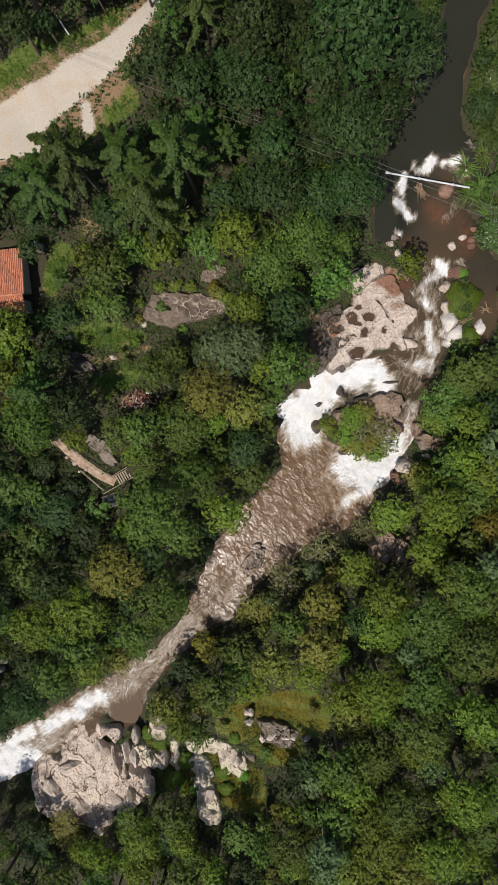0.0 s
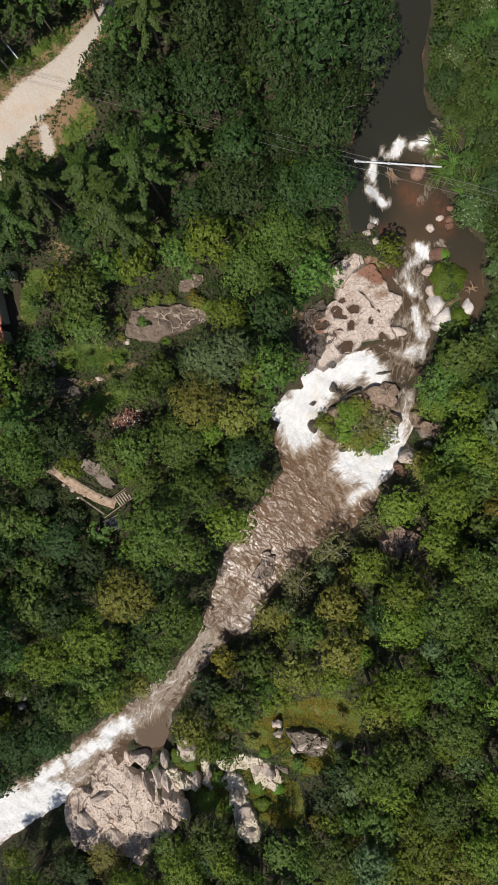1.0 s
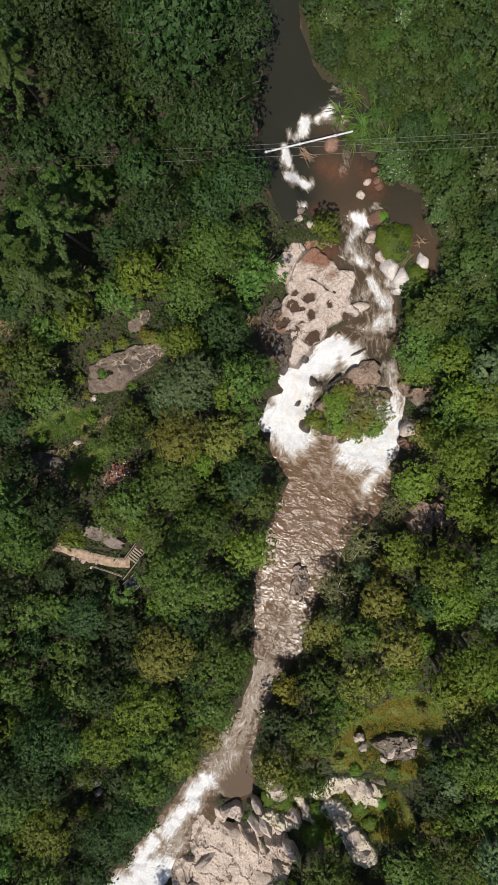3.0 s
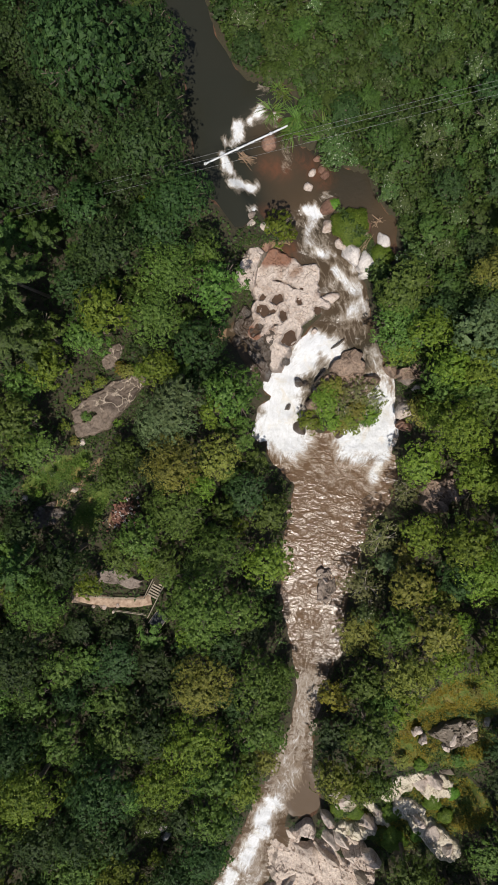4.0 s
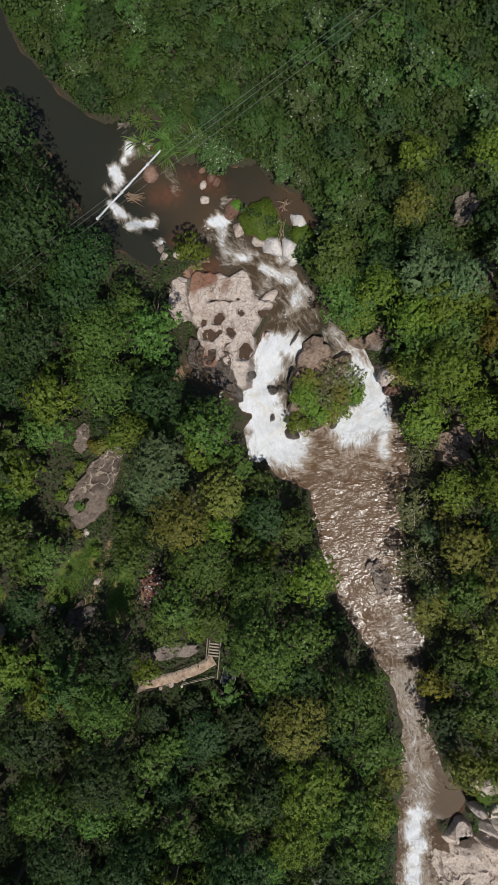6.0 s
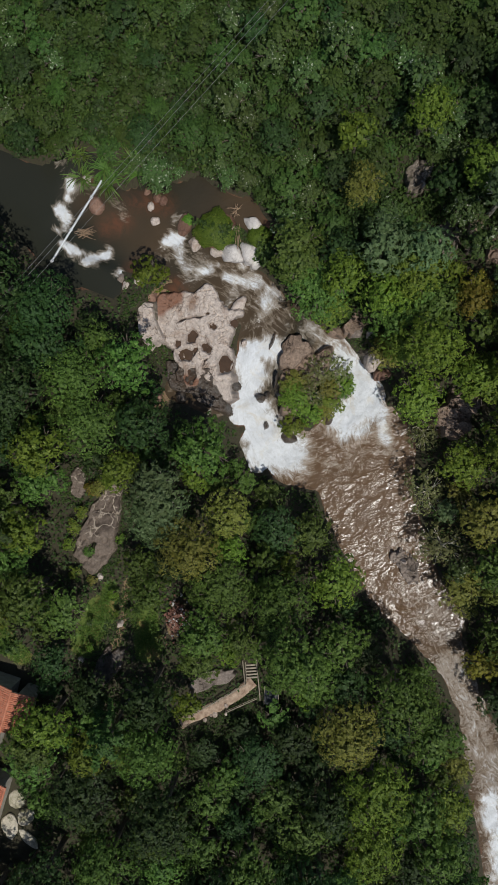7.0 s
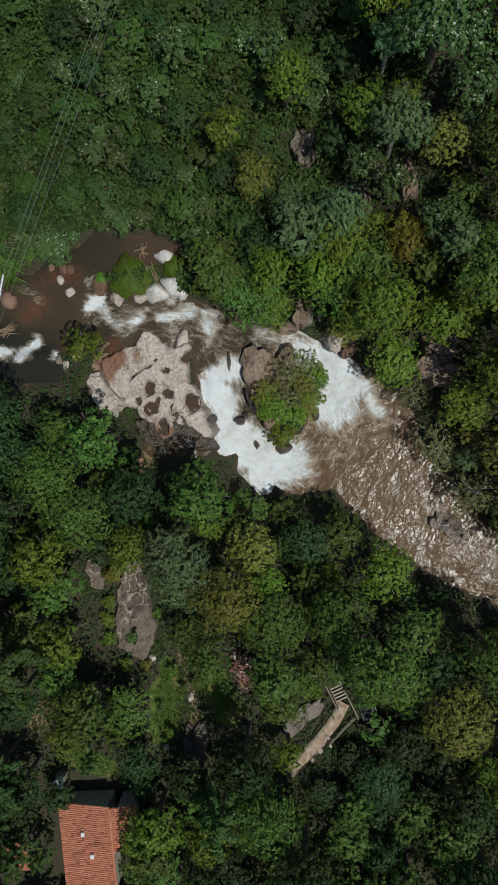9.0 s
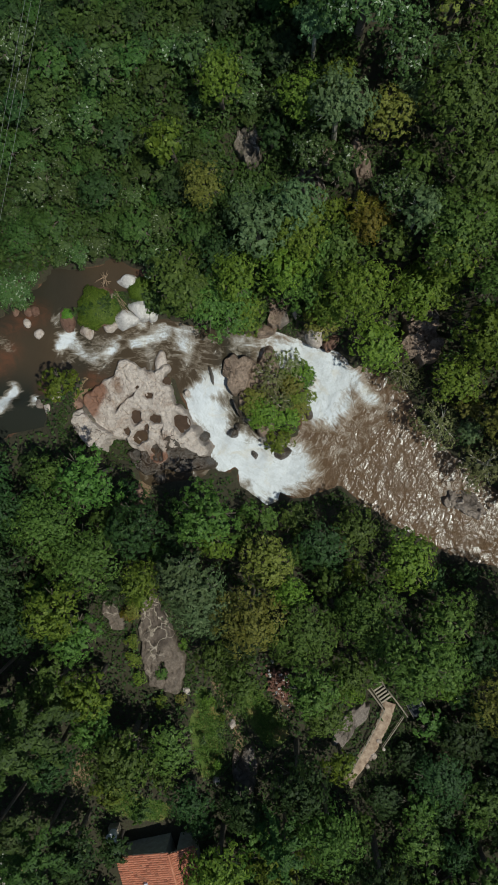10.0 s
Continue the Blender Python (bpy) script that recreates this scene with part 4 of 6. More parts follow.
boulder(13.4, -10.8, 0.7, 0.6, 0.8, 0, 98, RUST_ROCK, label="rust-orange rock beside the waterfall", group="rocks beside the waterfall", sharp=0.5, base=1.2)
boulder(-41.9, -38.1, 1.1, 0.8, 0.9, 30, 110, WHITE_ROCK, label="pale grey rock in a gap between the trees", group="pale rocks in the wood", sharp=0.6)
boulder(-43.4, -37.2, 0.8, 0.5, 0.7, -20, 111, WHITE_ROCK, label="pale grey rock in a gap between the trees", group="pale rocks in the wood", sharp=0.6)
boulder(-42.3, -39.6, 0.6, 0.7, 0.6, 70, 112, WHITE_ROCK, label="small white rock in a gap between the trees", group="pale rocks in the wood", sharp=0.6)
boulder(11.55, 18, 0.9, 0.7, 0.6, 10, 130, PALE_ROCK, label="worn pinkish rock along the river bank", group="rocks along the river bank", sharp=0.4, base=5.7)
boulder(10.75, 16.45, 0.9, 0.7, 0.55, 40, 131, PALE_ROCK, label="worn pinkish rock along the river bank", group="rocks along the river bank", sharp=0.4, base=5.7)
boulder(9.75, 15.6, 0.8, 0.6, 0.5, -20, 132, PINK_ROCK, label="worn pinkish rock along the river bank", group="rocks along the river bank", sharp=0.4, base=5.7)
boulder(10.4, 15.2, 0.7, 0.8, 0.5, 60, 133, PALE_ROCK, label="worn pinkish rock along the river bank", group="rocks along the river bank", sharp=0.4, base=5.7)
boulder(12.1, 18.7, 0.7, 0.5, 0.5, 0, 134, PINK_ROCK, label="worn pinkish rock along the river bank", group="rocks along the river bank", sharp=0.4, base=5.7)
boulder(9, 14.9, 0.6, 0.8, 0.5, 30, 135, PALE_ROCK, label="worn pinkish rock along the river bank", group="rocks along the river bank", sharp=0.4, base=5.7)
boulder(2.83, 8.31, 0.77, 0.61, 0.5, 0, 34, WET_ROCK, label="dark wet rock in the shade", group="boulders in the river", base=4.2)
boulder(1.93, 10.53, 1.07, 0.69, 0.6, -10, 37, RUST_ROCK, label="rusty boulder on the river bank", group="boulders in the river", base=6)
boulder(-12.55, -19.73, 0.69, 1.07, 0.9, 20, 38, GREY_ROCK, label="grey rock on the pool bank", group="boulders in the river", base=-0.08)
boulder(-4.54, -21.61, 0.77, 0.54, 0.7, 0, 39, PINK_ROCK, label="jagged grey rock rising from the pool", group="boulders in the river", sharp=0.8, base=-0.05)
boulder(-5.8, -23.46, 0.69, 0.92, 0.8, -30, 40, PINK_ROCK, label="jagged grey rock rising from the pool", group="boulders in the river", sharp=0.8, base=-0.05)
boulder(-5.09, -22.41, 0.46, 0.69, 0.9, 20, 41, PALE_ROCK, label="jagged grey rock rising from the pool", group="boulders in the river", sharp=0.8, base=-0.05)
boulder(-13.8, -23.14, 0.92, 0.38, 0.4, -30, 42, RUST_ROCK, label="rusty boulder on the river bank", group="boulders in the river", base=-0.2)
boulder(3.2, -1.56, 0.67, 0.42, 0.92, 0, 43, WET_ROCK, label="dark wet rock standing in the falls", group="boulders in the river", sharp=0.7, base=0.7)
boulder(10.79, 4.14, 0.53, 0.42, 0.8, 0, 45, PALE_ROCK, label="dark wet rock standing in the falls", group="boulders in the river", sharp=0.7, base=3.5)
boulder(12.27, 1.31, 1.2, 0.28, 0.57, 0, 46, WET_ROCK, label="dark wet rock standing in the falls", group="boulders in the river", sharp=0.7, base=3.8)
boulder(13.02, -2.49, 0.75, 0.49, 0.92, 0, 47, PINK_ROCK, label="dark wet rock standing in the falls", group="boulders in the river", sharp=0.7, base=3.4)
boulder(-24.86, -52.58, 0.69, 3.06, 1.3, 12, 48, PALE_ROCK, label="split granite block on the lower ledges", group="granite blocks of the lower ledges", sharp=0.8, base=-1.91)
boulder(-26.44, -54.59, 0.61, 2.75, 1.2, 14, 49, FALL_ROCK, label="split granite block on the lower ledges", group="granite blocks of the lower ledges", sharp=0.8, base=-2.2)
boulder(-22.62, -48.9, 0.92, 1.68, 1.2, 5, 50, PALE_ROCK, label="split granite block on the lower ledges", group="granite blocks of the lower ledges", sharp=0.8, base=0.48)
boulder(-23.61, -54.03, 0.69, 1.99, 1.1, 14, 51, PALE_ROCK, label="split granite block on the lower ledges", group="granite blocks of the lower ledges", sharp=0.8, base=-2.2)
boulder(-21.27, -56.92, 1.07, 1.84, 1, 5, 52, FALL_ROCK, label="split granite block on the lower ledges", group="granite blocks of the lower ledges", sharp=0.8, base=-0.76)
boulder(-19.84, -45.64, 1.22, 0.92, 0.9, 0, 53, PALE_ROCK, label="split granite block on the lower ledges", group="granite blocks of the lower ledges", sharp=0.8, base=0.87)
boulder(-21.31, -53.94, 0.77, 1.53, 0.9, 20, 54, MOSS_ROCK, label="split granite block on the lower ledges", group="granite blocks of the lower ledges", sharp=0.8, base=-2.2)
boulder(-19.19, -53.85, 0.77, 1.68, 0.9, 15, 55, PALE_ROCK, label="split granite block on the lower ledges", group="granite blocks of the lower ledges", sharp=0.8, base=-2.2)
boulder(-17.31, -53.15, 0.69, 1.84, 1, 5, 56, PALE_ROCK, label="split granite block on the lower ledges", group="granite blocks of the lower ledges", sharp=0.8, base=-2.6)
boulder(-18.99, -47.32, 1.38, 0.77, 0.8, -10, 57, PALE_ROCK, label="split granite block on the lower ledges", group="granite blocks of the lower ledges", sharp=0.8, base=0.79)
boulder(-10.15, -51.62, 1.22, 1.22, 0.9, 10, 58, PALE_ROCK, label="split granite block on the lower ledges", group="granite blocks of the lower ledges", sharp=0.8, base=-0.6)
boulder(-8.12, -52.38, 1.07, 1.38, 1, 20, 59, PALE_ROCK, label="split granite block on the lower ledges", group="granite blocks of the lower ledges", sharp=0.8, base=-0.6)
boulder(-6.08, -51.88, 1.07, 1.07, 0.9, 0, 60, GREY_ROCK, label="split granite block on the lower ledges", group="granite blocks of the lower ledges", sharp=0.8, base=-0.6)
boulder(-12.44, -58.14, 1.22, 1.53, 0.9, 0, 61, PALE_ROCK, label="split granite block on the lower ledges", group="granite blocks of the lower ledges", sharp=0.8, base=-0.6)
boulder(-12.05, -60.7, 1.07, 0.77, 0.8, 20, 62, PALE_ROCK, label="split granite block on the lower ledges", group="granite blocks of the lower ledges", sharp=0.8, base=0.02)
boulder(-13.07, -56.02, 0.61, 1.38, 0.8, 0, 63, PALE_ROCK, label="split granite block on the lower ledges", group="granite blocks of the lower ledges", sharp=0.8, base=-0.6)
boulder(-6.02, -44.19, 0.69, 0.61, 0.5, 0, 64, PALE_ROCK, label="split granite block on the lower ledges", group="granite blocks of the lower ledges", sharp=0.8, base=1.87)
boulder(-6.25, -45.49, 0.69, 0.46, 0.4, 20, 65, PALE_ROCK, label="split granite block on the lower ledges", group="granite blocks of the lower ledges", sharp=0.8, base=2.03)
boulder(-28.63, -49.57, 1.07, 1.22, 1, -10, 66, FALL_ROCK, label="split granite block on the lower ledges", group="granite blocks of the lower ledges", sharp=0.8, base=-2.2)
boulder(-33.81, -55.6, 1.99, 0.92, 1, 15, 67, FALL_ROCK, label="split granite block on the lower ledges", group="granite blocks of the lower ledges", sharp=0.8, base=-2.2)
boulder(-28.55, -52.91, 1.22, 2.29, 1.1, 10, 68, FALL_ROCK, label="split granite block on the lower ledges", group="granite blocks of the lower ledges", sharp=0.8, base=-2.2)
boulder(-36.5, -59.38, 1.84, 1.68, 1, 0, 69, FALL_ROCK, label="split granite block on the lower ledges", group="granite blocks of the lower ledges", sharp=0.8, base=-2.08)
boulder(-27.14, -61.08, 1.38, 1.99, 1.1, 20, 70, FALL_ROCK, label="split granite block on the lower ledges", group="granite blocks of the lower ledges", sharp=0.8, base=-2.55)
boulder(-32.55, -62.51, 1.84, 1.38, 0.9, -20, 71, FALL_ROCK, label="split granite block on the lower ledges", group="granite blocks of the lower ledges", sharp=0.8, base=-2.94)
boulder(-23.75, -58.77, 0.92, 1.84, 1.1, 10, 72, GREY_ROCK, label="split granite block on the lower ledges", group="granite blocks of the lower ledges", sharp=0.8, base=-1.39)
boulder(-6.53, -44.32, 0.69, 0.54, 0.6, 37, 73, PALE_ROCK, label="pale rock showing through moss and grass", group="pale rocks of the lower clearing", sharp=0.6, base=1.36)
boulder(-6.22, -45.72, 0.77, 0.61, 0.6, 41, 74, PALE_ROCK, label="pale rock showing through moss and grass", group="pale rocks of the lower clearing", sharp=0.6, base=1.34)
boulder(-3.55, -46.02, 0.54, 0.46, 0.6, 25, 75, PALE_ROCK, label="pale rock showing through moss and grass", group="pale rocks of the lower clearing", sharp=0.6, base=1.35)
boulder(-2.99, -47.43, 1.07, 0.69, 0.6, 32, 76, PALE_ROCK, label="pale rock showing through moss and grass", group="pale rocks of the lower clearing", sharp=0.6, base=1.71)
boulder(-0.8, -47.55, 1.22, 0.77, 0.6, 10, 77, PALE_ROCK, label="pale rock showing through moss and grass", group="pale rocks of the lower clearing", sharp=0.6, base=1.78)
boulder(-1.19, -46.24, 0.61, 0.46, 0.6, 5, 78, PALE_ROCK, label="pale rock showing through moss and grass", group="pale rocks of the lower clearing", sharp=0.6, base=1.55)
boulder(-4.33, -47.97, 0.54, 0.77, 0.6, 15, 79, PALE_ROCK, label="pale rock showing through moss and grass", group="pale rocks of the lower clearing", sharp=0.6, base=1.58)
boulder(-7.77, -52.78, 0.69, 1.22, 0.6, 25, 80, PALE_ROCK, label="pale rock showing through moss and grass", group="pale rocks of the lower clearing", sharp=0.6, base=-1.25)
boulder(-9.16, -52.24, 0.77, 0.92, 0.6, 8, 81, PALE_ROCK, label="pale rock showing through moss and grass", group="pale rocks of the lower clearing", sharp=0.6, base=-1.25)
boulder(-10.24, -53.31, 0.61, 0.77, 0.6, 45, 82, PALE_ROCK, label="pale rock showing through moss and grass", group="pale rocks of the lower clearing", sharp=0.6, base=-1.25)
boulder(1.89, -46.69, 0.61, 0.46, 0.6, 45, 83, PALE_ROCK, label="pale rock showing through moss and grass", group="pale rocks of the lower clearing", sharp=0.6, base=3.32)
boulder(-19.8, -48.13, 0.99, 0.77, 0.6, 25, 84, PALE_ROCK, label="pale rock showing through moss and grass", group="pale rocks of the lower clearing", sharp=0.6, base=0.18)
boulder(-17.19, -53.3, 0.61, 1.07, 0.6, 15, 85, PALE_ROCK, label="pale rock showing through moss and grass", group="pale rocks of the lower clearing", sharp=0.6, base=-2.85)
boulder(-19.76, -54.28, 0.61, 1.07, 0.6, 35, 86, PALE_ROCK, label="pale rock showing through moss and grass", group="pale rocks of the lower clearing", sharp=0.6, base=-2.85)
boulder(-27.9, 7.07, 0.54, 0.38, 0.4, 10, 87, PALE_ROCK, label="small pale rock in a clearing", group="small rocks in the clearings", sharp=0.5, base=8.16)
boulder(-22.46, 4.69, 0.54, 0.38, 0.4, 10, 88, PALE_ROCK, label="small pale rock in a clearing", group="small rocks in the clearings", sharp=0.5, base=7.5)
boulder(-18.4, 8.57, 0.54, 0.38, 0.4, 10, 89, PALE_ROCK, label="small pale rock in a clearing", group="small rocks in the clearings", sharp=0.5, base=7.69)
boulder(16.87, -12.88, 0.54, 0.38, 0.4, 10, 90, PALE_ROCK, label="small pale rock in a clearing", group="small rocks in the clearings", sharp=0.5, base=4.12)
boulder(5.26, -29.63, 0.54, 0.38, 0.4, 10, 91, PALE_ROCK, label="small pale rock in a clearing", group="small rocks in the clearings", sharp=0.5, base=2.59)
boulder(16.36, -48.33, 0.54, 0.38, 0.4, 10, 92, PALE_ROCK, label="small pale rock in a clearing", group="small rocks in the clearings", sharp=0.5, base=6.04)
rock_slab("hill_outcrop", 32.11, -6.03, 1.6, 1.1, 0.9, 0, 538, GREY_ROCK, "low weathered rock showing through the scrub", rough=0.35)
rock_slab("hill_outcrop", 27.63, -11.34, 1.9, 1.1, 0.9, 20, 640, GREY_ROCK, "low weathered rock showing through the scrub", rough=0.35)
rock_slab("hill_outcrop", 29.95, -13.06, 1.2, 0.7, 0.9, 0, 675, BROWN_ROCK, "low weathered rock showing through the scrub", rough=0.35)
rock_slab("hill_outcrop", 28.42, -15.63, 1.8, 0.8, 0.9, 10, 725, BROWN_ROCK, "low weathered rock showing through the scrub", rough=0.35)
boulder(-48.52, 7.42, 1.5, 1.0, 0.25, 20, 70, MOSS_ROCK, label="pale worn rock in the yard beside the house", group="rocks by the house")
boulder(-47.01, 6.2, 0.9, 1.3, 0.25, 60, 95, MOSS_ROCK, label="pale worn rock in the yard beside the house", group="rocks by the house")
boulder(-48.98, 4.99, 0.6, 1.6, 0.25, -20, 105, MOSS_ROCK, label="pale worn rock in the yard beside the house", group="rocks by the house")
boulder(-45.27, 7.99, 1.2, 1.2, 0.25, 0, 75, MOSS_ROCK, label="pale worn rock in the yard beside the house", group="rocks by the house")


# ---- trees ----
def leaf_mesh(name, centres, out, size, rng, mat, long=1.5, droop=0.0, round_off=0.5):
    """Leaf sprays, one three-cornered blade each, turned at random about the way they face."""
    n = len(centres)
    face = out + rng.normal(0, 0.5, (n, 3))
    face[:, 2] = np.abs(face[:, 2]) + 0.25
    face /= np.linalg.norm(face, axis=1)[:, None]
    side = np.cross(face, rng.normal(0, 1, (n, 3)))
    side /= np.linalg.norm(side, axis=1)[:, None]
    along = np.cross(face, side)
    s = (size * rng.uniform(0.6, 1.4, n))[:, None]
    a = centres - along * s * long * 0.5
    c = centres + along * s * long * 0.4 + side * s * 0.5 - face * s * droop
    d = centres + along * s * long * 0.4 - side * s * 0.5 - face * s * droop
    verts = np.stack([a, c, d], 1).reshape(-1, 3)
    me = bpy.data.meshes.new(name)
    me.vertices.add(3 * n)
    me.vertices.foreach_set("co", verts.astype(np.float32).ravel())
    me.loops.add(3 * n)
    me.loops.foreach_set("vertex_index", np.arange(3 * n))
    me.polygons.add(n)
    me.polygons.foreach_set("loop_start", np.arange(0, 3 * n, 3))
    me.materials.append(mat)
    me.update(calc_edges=True)
    soft = np.repeat(out / np.linalg.norm(out, axis=1)[:, None] * round_off + face * (1 - round_off), 3, axis=0)
    me.polygons.foreach_set("use_smooth", np.ones(n, bool))
    me.normals_split_custom_set_from_vertices((soft / np.linalg.norm(soft, axis=1)[:, None]).tolist())
    return me


def crown_points(kind, radius, rng, count):
    """Where the leaves of a crown sit and which way they face: lobes on a dome, or drooping sprays."""
    pts, outs = [], []
    if kind == "frond":
        arms = 21
        for k in range(arms):
            a = k * 2.4 + rng.uniform(-0.2, 0.2)
            lift = 1.0 - (k / arms) ** 0.8
            reach = radius * (0.5 + 0.55 * (k / arms)) * rng.uniform(0.8, 1.1)
            n = count // arms
            t = rng.uniform(0.1, 1, n) ** 0.8
            wide = radius * 0.13 * np.sin(np.clip(t, 0, 1) * 2.75 + 0.35)
            w = rng.uniform(-1, 1, n) * wide
            z = radius * (-0.35 + 1.6 * lift) + t * reach * 0.35 - (t ** 2) * reach * 0.35 + rng.normal(0, 0.1, n) - np.abs(w) * 0.5
            pts.append(np.stack([t * reach * math.cos(a) - w * math.sin(a), t * reach * math.sin(a) + w * math.cos(a), z], 1))
            outs.append(np.stack([0.3 * math.cos(a) - w * math.sin(a), 0.3 * math.sin(a) + w * math.cos(a), np.full(n, 1.0)], 1))
        return np.concatenate(pts), np.concatenate(outs)
    lobes = 8 + int(radius * 2.4)
    tall = {"droopy": 0.9, "grey": 0.6}.get(kind, 0.82)
    made = []
    for k in range(lobes):
        g = (k + 0.5) / lobes
        lean = math.acos(1 - 0.95 * g)
        a = k * 2.39996 + rng.uniform(-0.35, 0.35)
        out = rng.uniform(0.74, 1.08)
        size = radius * rng.uniform(0.25, 0.46) * (1.0 if k else 1.15)
        made.append((np.array([math.sin(lean) * math.cos(a), math.sin(lean) * math.sin(a), math.cos(lean) * tall]) * (radius - size * 0.75) * out, size))
    share = np.array([s * s for _, s in made])
    share = (share / share.sum() * count).astype(int)
    for (c, size), n in zip(made, share):
        tufts = max(5, int(10 * (size / 0.6) ** 1.6))
        way = rng.normal(0, 1, (tufts, 3))
        way[:, 2] = np.abs(way[:, 2]) * 1.1 - 0.12
        way += 0.35 * c / radius
        way /= np.linalg.norm(way, axis=1)[:, None]
        at = way * (size * rng.uniform(0.72, 1.05, tufts))[:, None] * np.array([1, 1, 0.8])
        pick = rng.integers(0, tufts, n)
        d = rng.normal(0, 0.8, (n, 3)) + 1.2 * way[pick] + np.array([0, 0, 0.35])
        d /= np.linalg.norm(d, axis=1)[:, None]
        tuft = (0.17 + 0.13 * size) * rng.uniform(0.75, 1.3, tufts)
        pts.append(c + at[pick] + d * tuft[pick][:, None] * rng.uniform(0.55, 1.05, n)[:, None] * np.array([1, 1, 0.75]))
        outs.append(0.6 * way[pick] + 0.35 * c / (np.linalg.norm(c) + 0.1) + d)
    return np.concatenate(pts), np.concatenate(outs)


def limbs(radius, height, rng, pale, forks):
    """A tapered trunk with limbs that fork into the crown."""
    bm = bmesh.new()
    r = (0.055 * radius + 0.05) * (0.6 if pale else 1.0 if forks else 0.5)
    top = Vector((rng.uniform(-0.3, 0.3), rng.uniform(-0.3, 0.3), height * 0.72))
    rod(bm, (0, 0, -1.2), top, r * 1.5, r * 0.8, 7)
    for k in range(forks):
        a = k * 2.4 + rng.uniform(-0.3, 0.3)
        b = top.lerp(Vector((0, 0, height * 0.45)), rng.uniform(0, 0.6))
        reach = radius * rng.uniform(0.35, 0.85)
        e = b + Vector((math.cos(a) * reach, math.sin(a) * reach, radius * rng.uniform(0.2, 0.5)))
        rod(bm, b, e, r * 0.55, r * 0.2, 5)
        for s in (-0.5, 0.45):
            m = b.lerp(e, 0.6)
            rod(bm, m, m + Vector((math.cos(a + s), math.sin(a + s), 0.5)) * radius * rng.uniform(0.3, 0.48), r * 0.28, r * 0.1, 4)
    return bm


KINDS = {
    "dark": ("broadleaf tree with a dense dark green crown", 1.5, 0.172),
    "mid": ("broadleaf tree with a full mid-green crown", 1.5, 0.176),
    "lime": ("broadleaf tree with a bright yellow-green crown", 1.5, 0.172),
    "yellow": ("tree with a yellowing olive-gold crown", 1.4, 0.168),
    "grey": ("tree with a flat grey-green feathery crown", 1.9, 0.165),
    "olive": ("tree with a dull olive-green crown", 1.5, 0.165),
    "frond": ("conifer-like tree with drooping feathery green boughs", 1.9, 0.15),
    "flower": ("shrubby tree speckled with pale flowers", 1.4, 0.16),
    "scrub": ("low shrub with a dense dull green crown", 1.4, 0.165),
    "bare": ("half-bare tree with pale dry branches and thin leaves", 1.3, 0.15),
}
SIZES = {"small": (1.5, 780), "medium": (2.6, 1900), "large": (3.9, 3600)}
MODELS = {}


def model(kind, size, variant):
    key = (kind, size, variant)
    if key not in MODELS:
        radius, count = SIZES[size]
        label, tall, leaf = KINDS[kind]
        rng = np.random.default_rng(sum(map(ord, kind + size)) * 7 + variant)
        height = 2.2 * radius * tall / 1.5 + 0.8
        if kind == "bare":
            count = int(count * 0.75)
        p, o = crown_points(kind, radius, rng, count)
        p[:, 2] += height - radius * 0.75 if kind != "frond" else height - radius * 1.05
        if kind not in ("bare", "frond"):
            deep = rng.choice(len(p), len(p) // 11)
            heart = np.array([0, 0, height - radius * 0.6])
            p = np.concatenate([p, heart + (p[deep] - heart) * 0.68])
            o = np.concatenate([o, o[deep]])
        size = np.full(len(p), leaf * (0.85 + 0.05 * radius))
        if kind not in ("bare", "frond"):
            size[-len(deep):] *= 2.2
        crown = leaf_mesh("crown", p, o, size, rng, LEAF[kind], round_off=0.6, long=2.6 if kind == "frond" else 2.0 if kind == "grey" else 1.5, droop=0.25)
        me = bpy.data.meshes.new("trunk")
        bm = limbs(radius, height, random.Random(variant * 31 + len(kind)), kind == "bare", {"bare": 8, "frond": 0}.get(kind, 5))
        bm.to_mesh(me)
        bm.free()
        me.materials.append(PALE_BARK if kind in ("bare", "grey") else BARK)
        MODELS[key] = (crown, me, radius, height)
    return MODELS[key]


STANDS = []
FAR = []


def tree(x, y, r, kind, seed=0, height=None):
    """A tree with a crown r wide on its half, standing on the ground; those far up the slopes join the woods."""
    size = "small" if r < 2.0 else "medium" if r < 3.3 else "large"
    crown, trunk, radius, tall = model(kind, size, seed % 3)
    name = "shrub" if r < 1.6 else "tree"
    s = r / radius
    at = pose(x, y, floor_at(x, y), 0, 0, (seed * 67.3) % 360) @ Matrix.Diagonal((s, s, height / tall if height else s * (0.85 + 0.1 * (seed % 5)), 1))
    if math.hypot((x - 2) * 1.25, y + 6) > 50:
        STANDS.append((x, y, r))
        FAR.append((crown, trunk, at))
        return None
    ob = new(name)
    ob.matrix_world = at
    for part_name, me in (("crown", crown), ("trunk", trunk)):
        new(part_name, me).parent = ob
    STANDS.append((x, y, r))
    words = KINDS[kind][0]
    if name == "shrub":
        words = words.replace("broadleaf tree", "low shrub").replace("shrubby tree", "low shrub").replace("tree", "shrub")
    return tagged(ob, words, name, "trees of the valley" if name == "tree" else "shrubs of the valley")


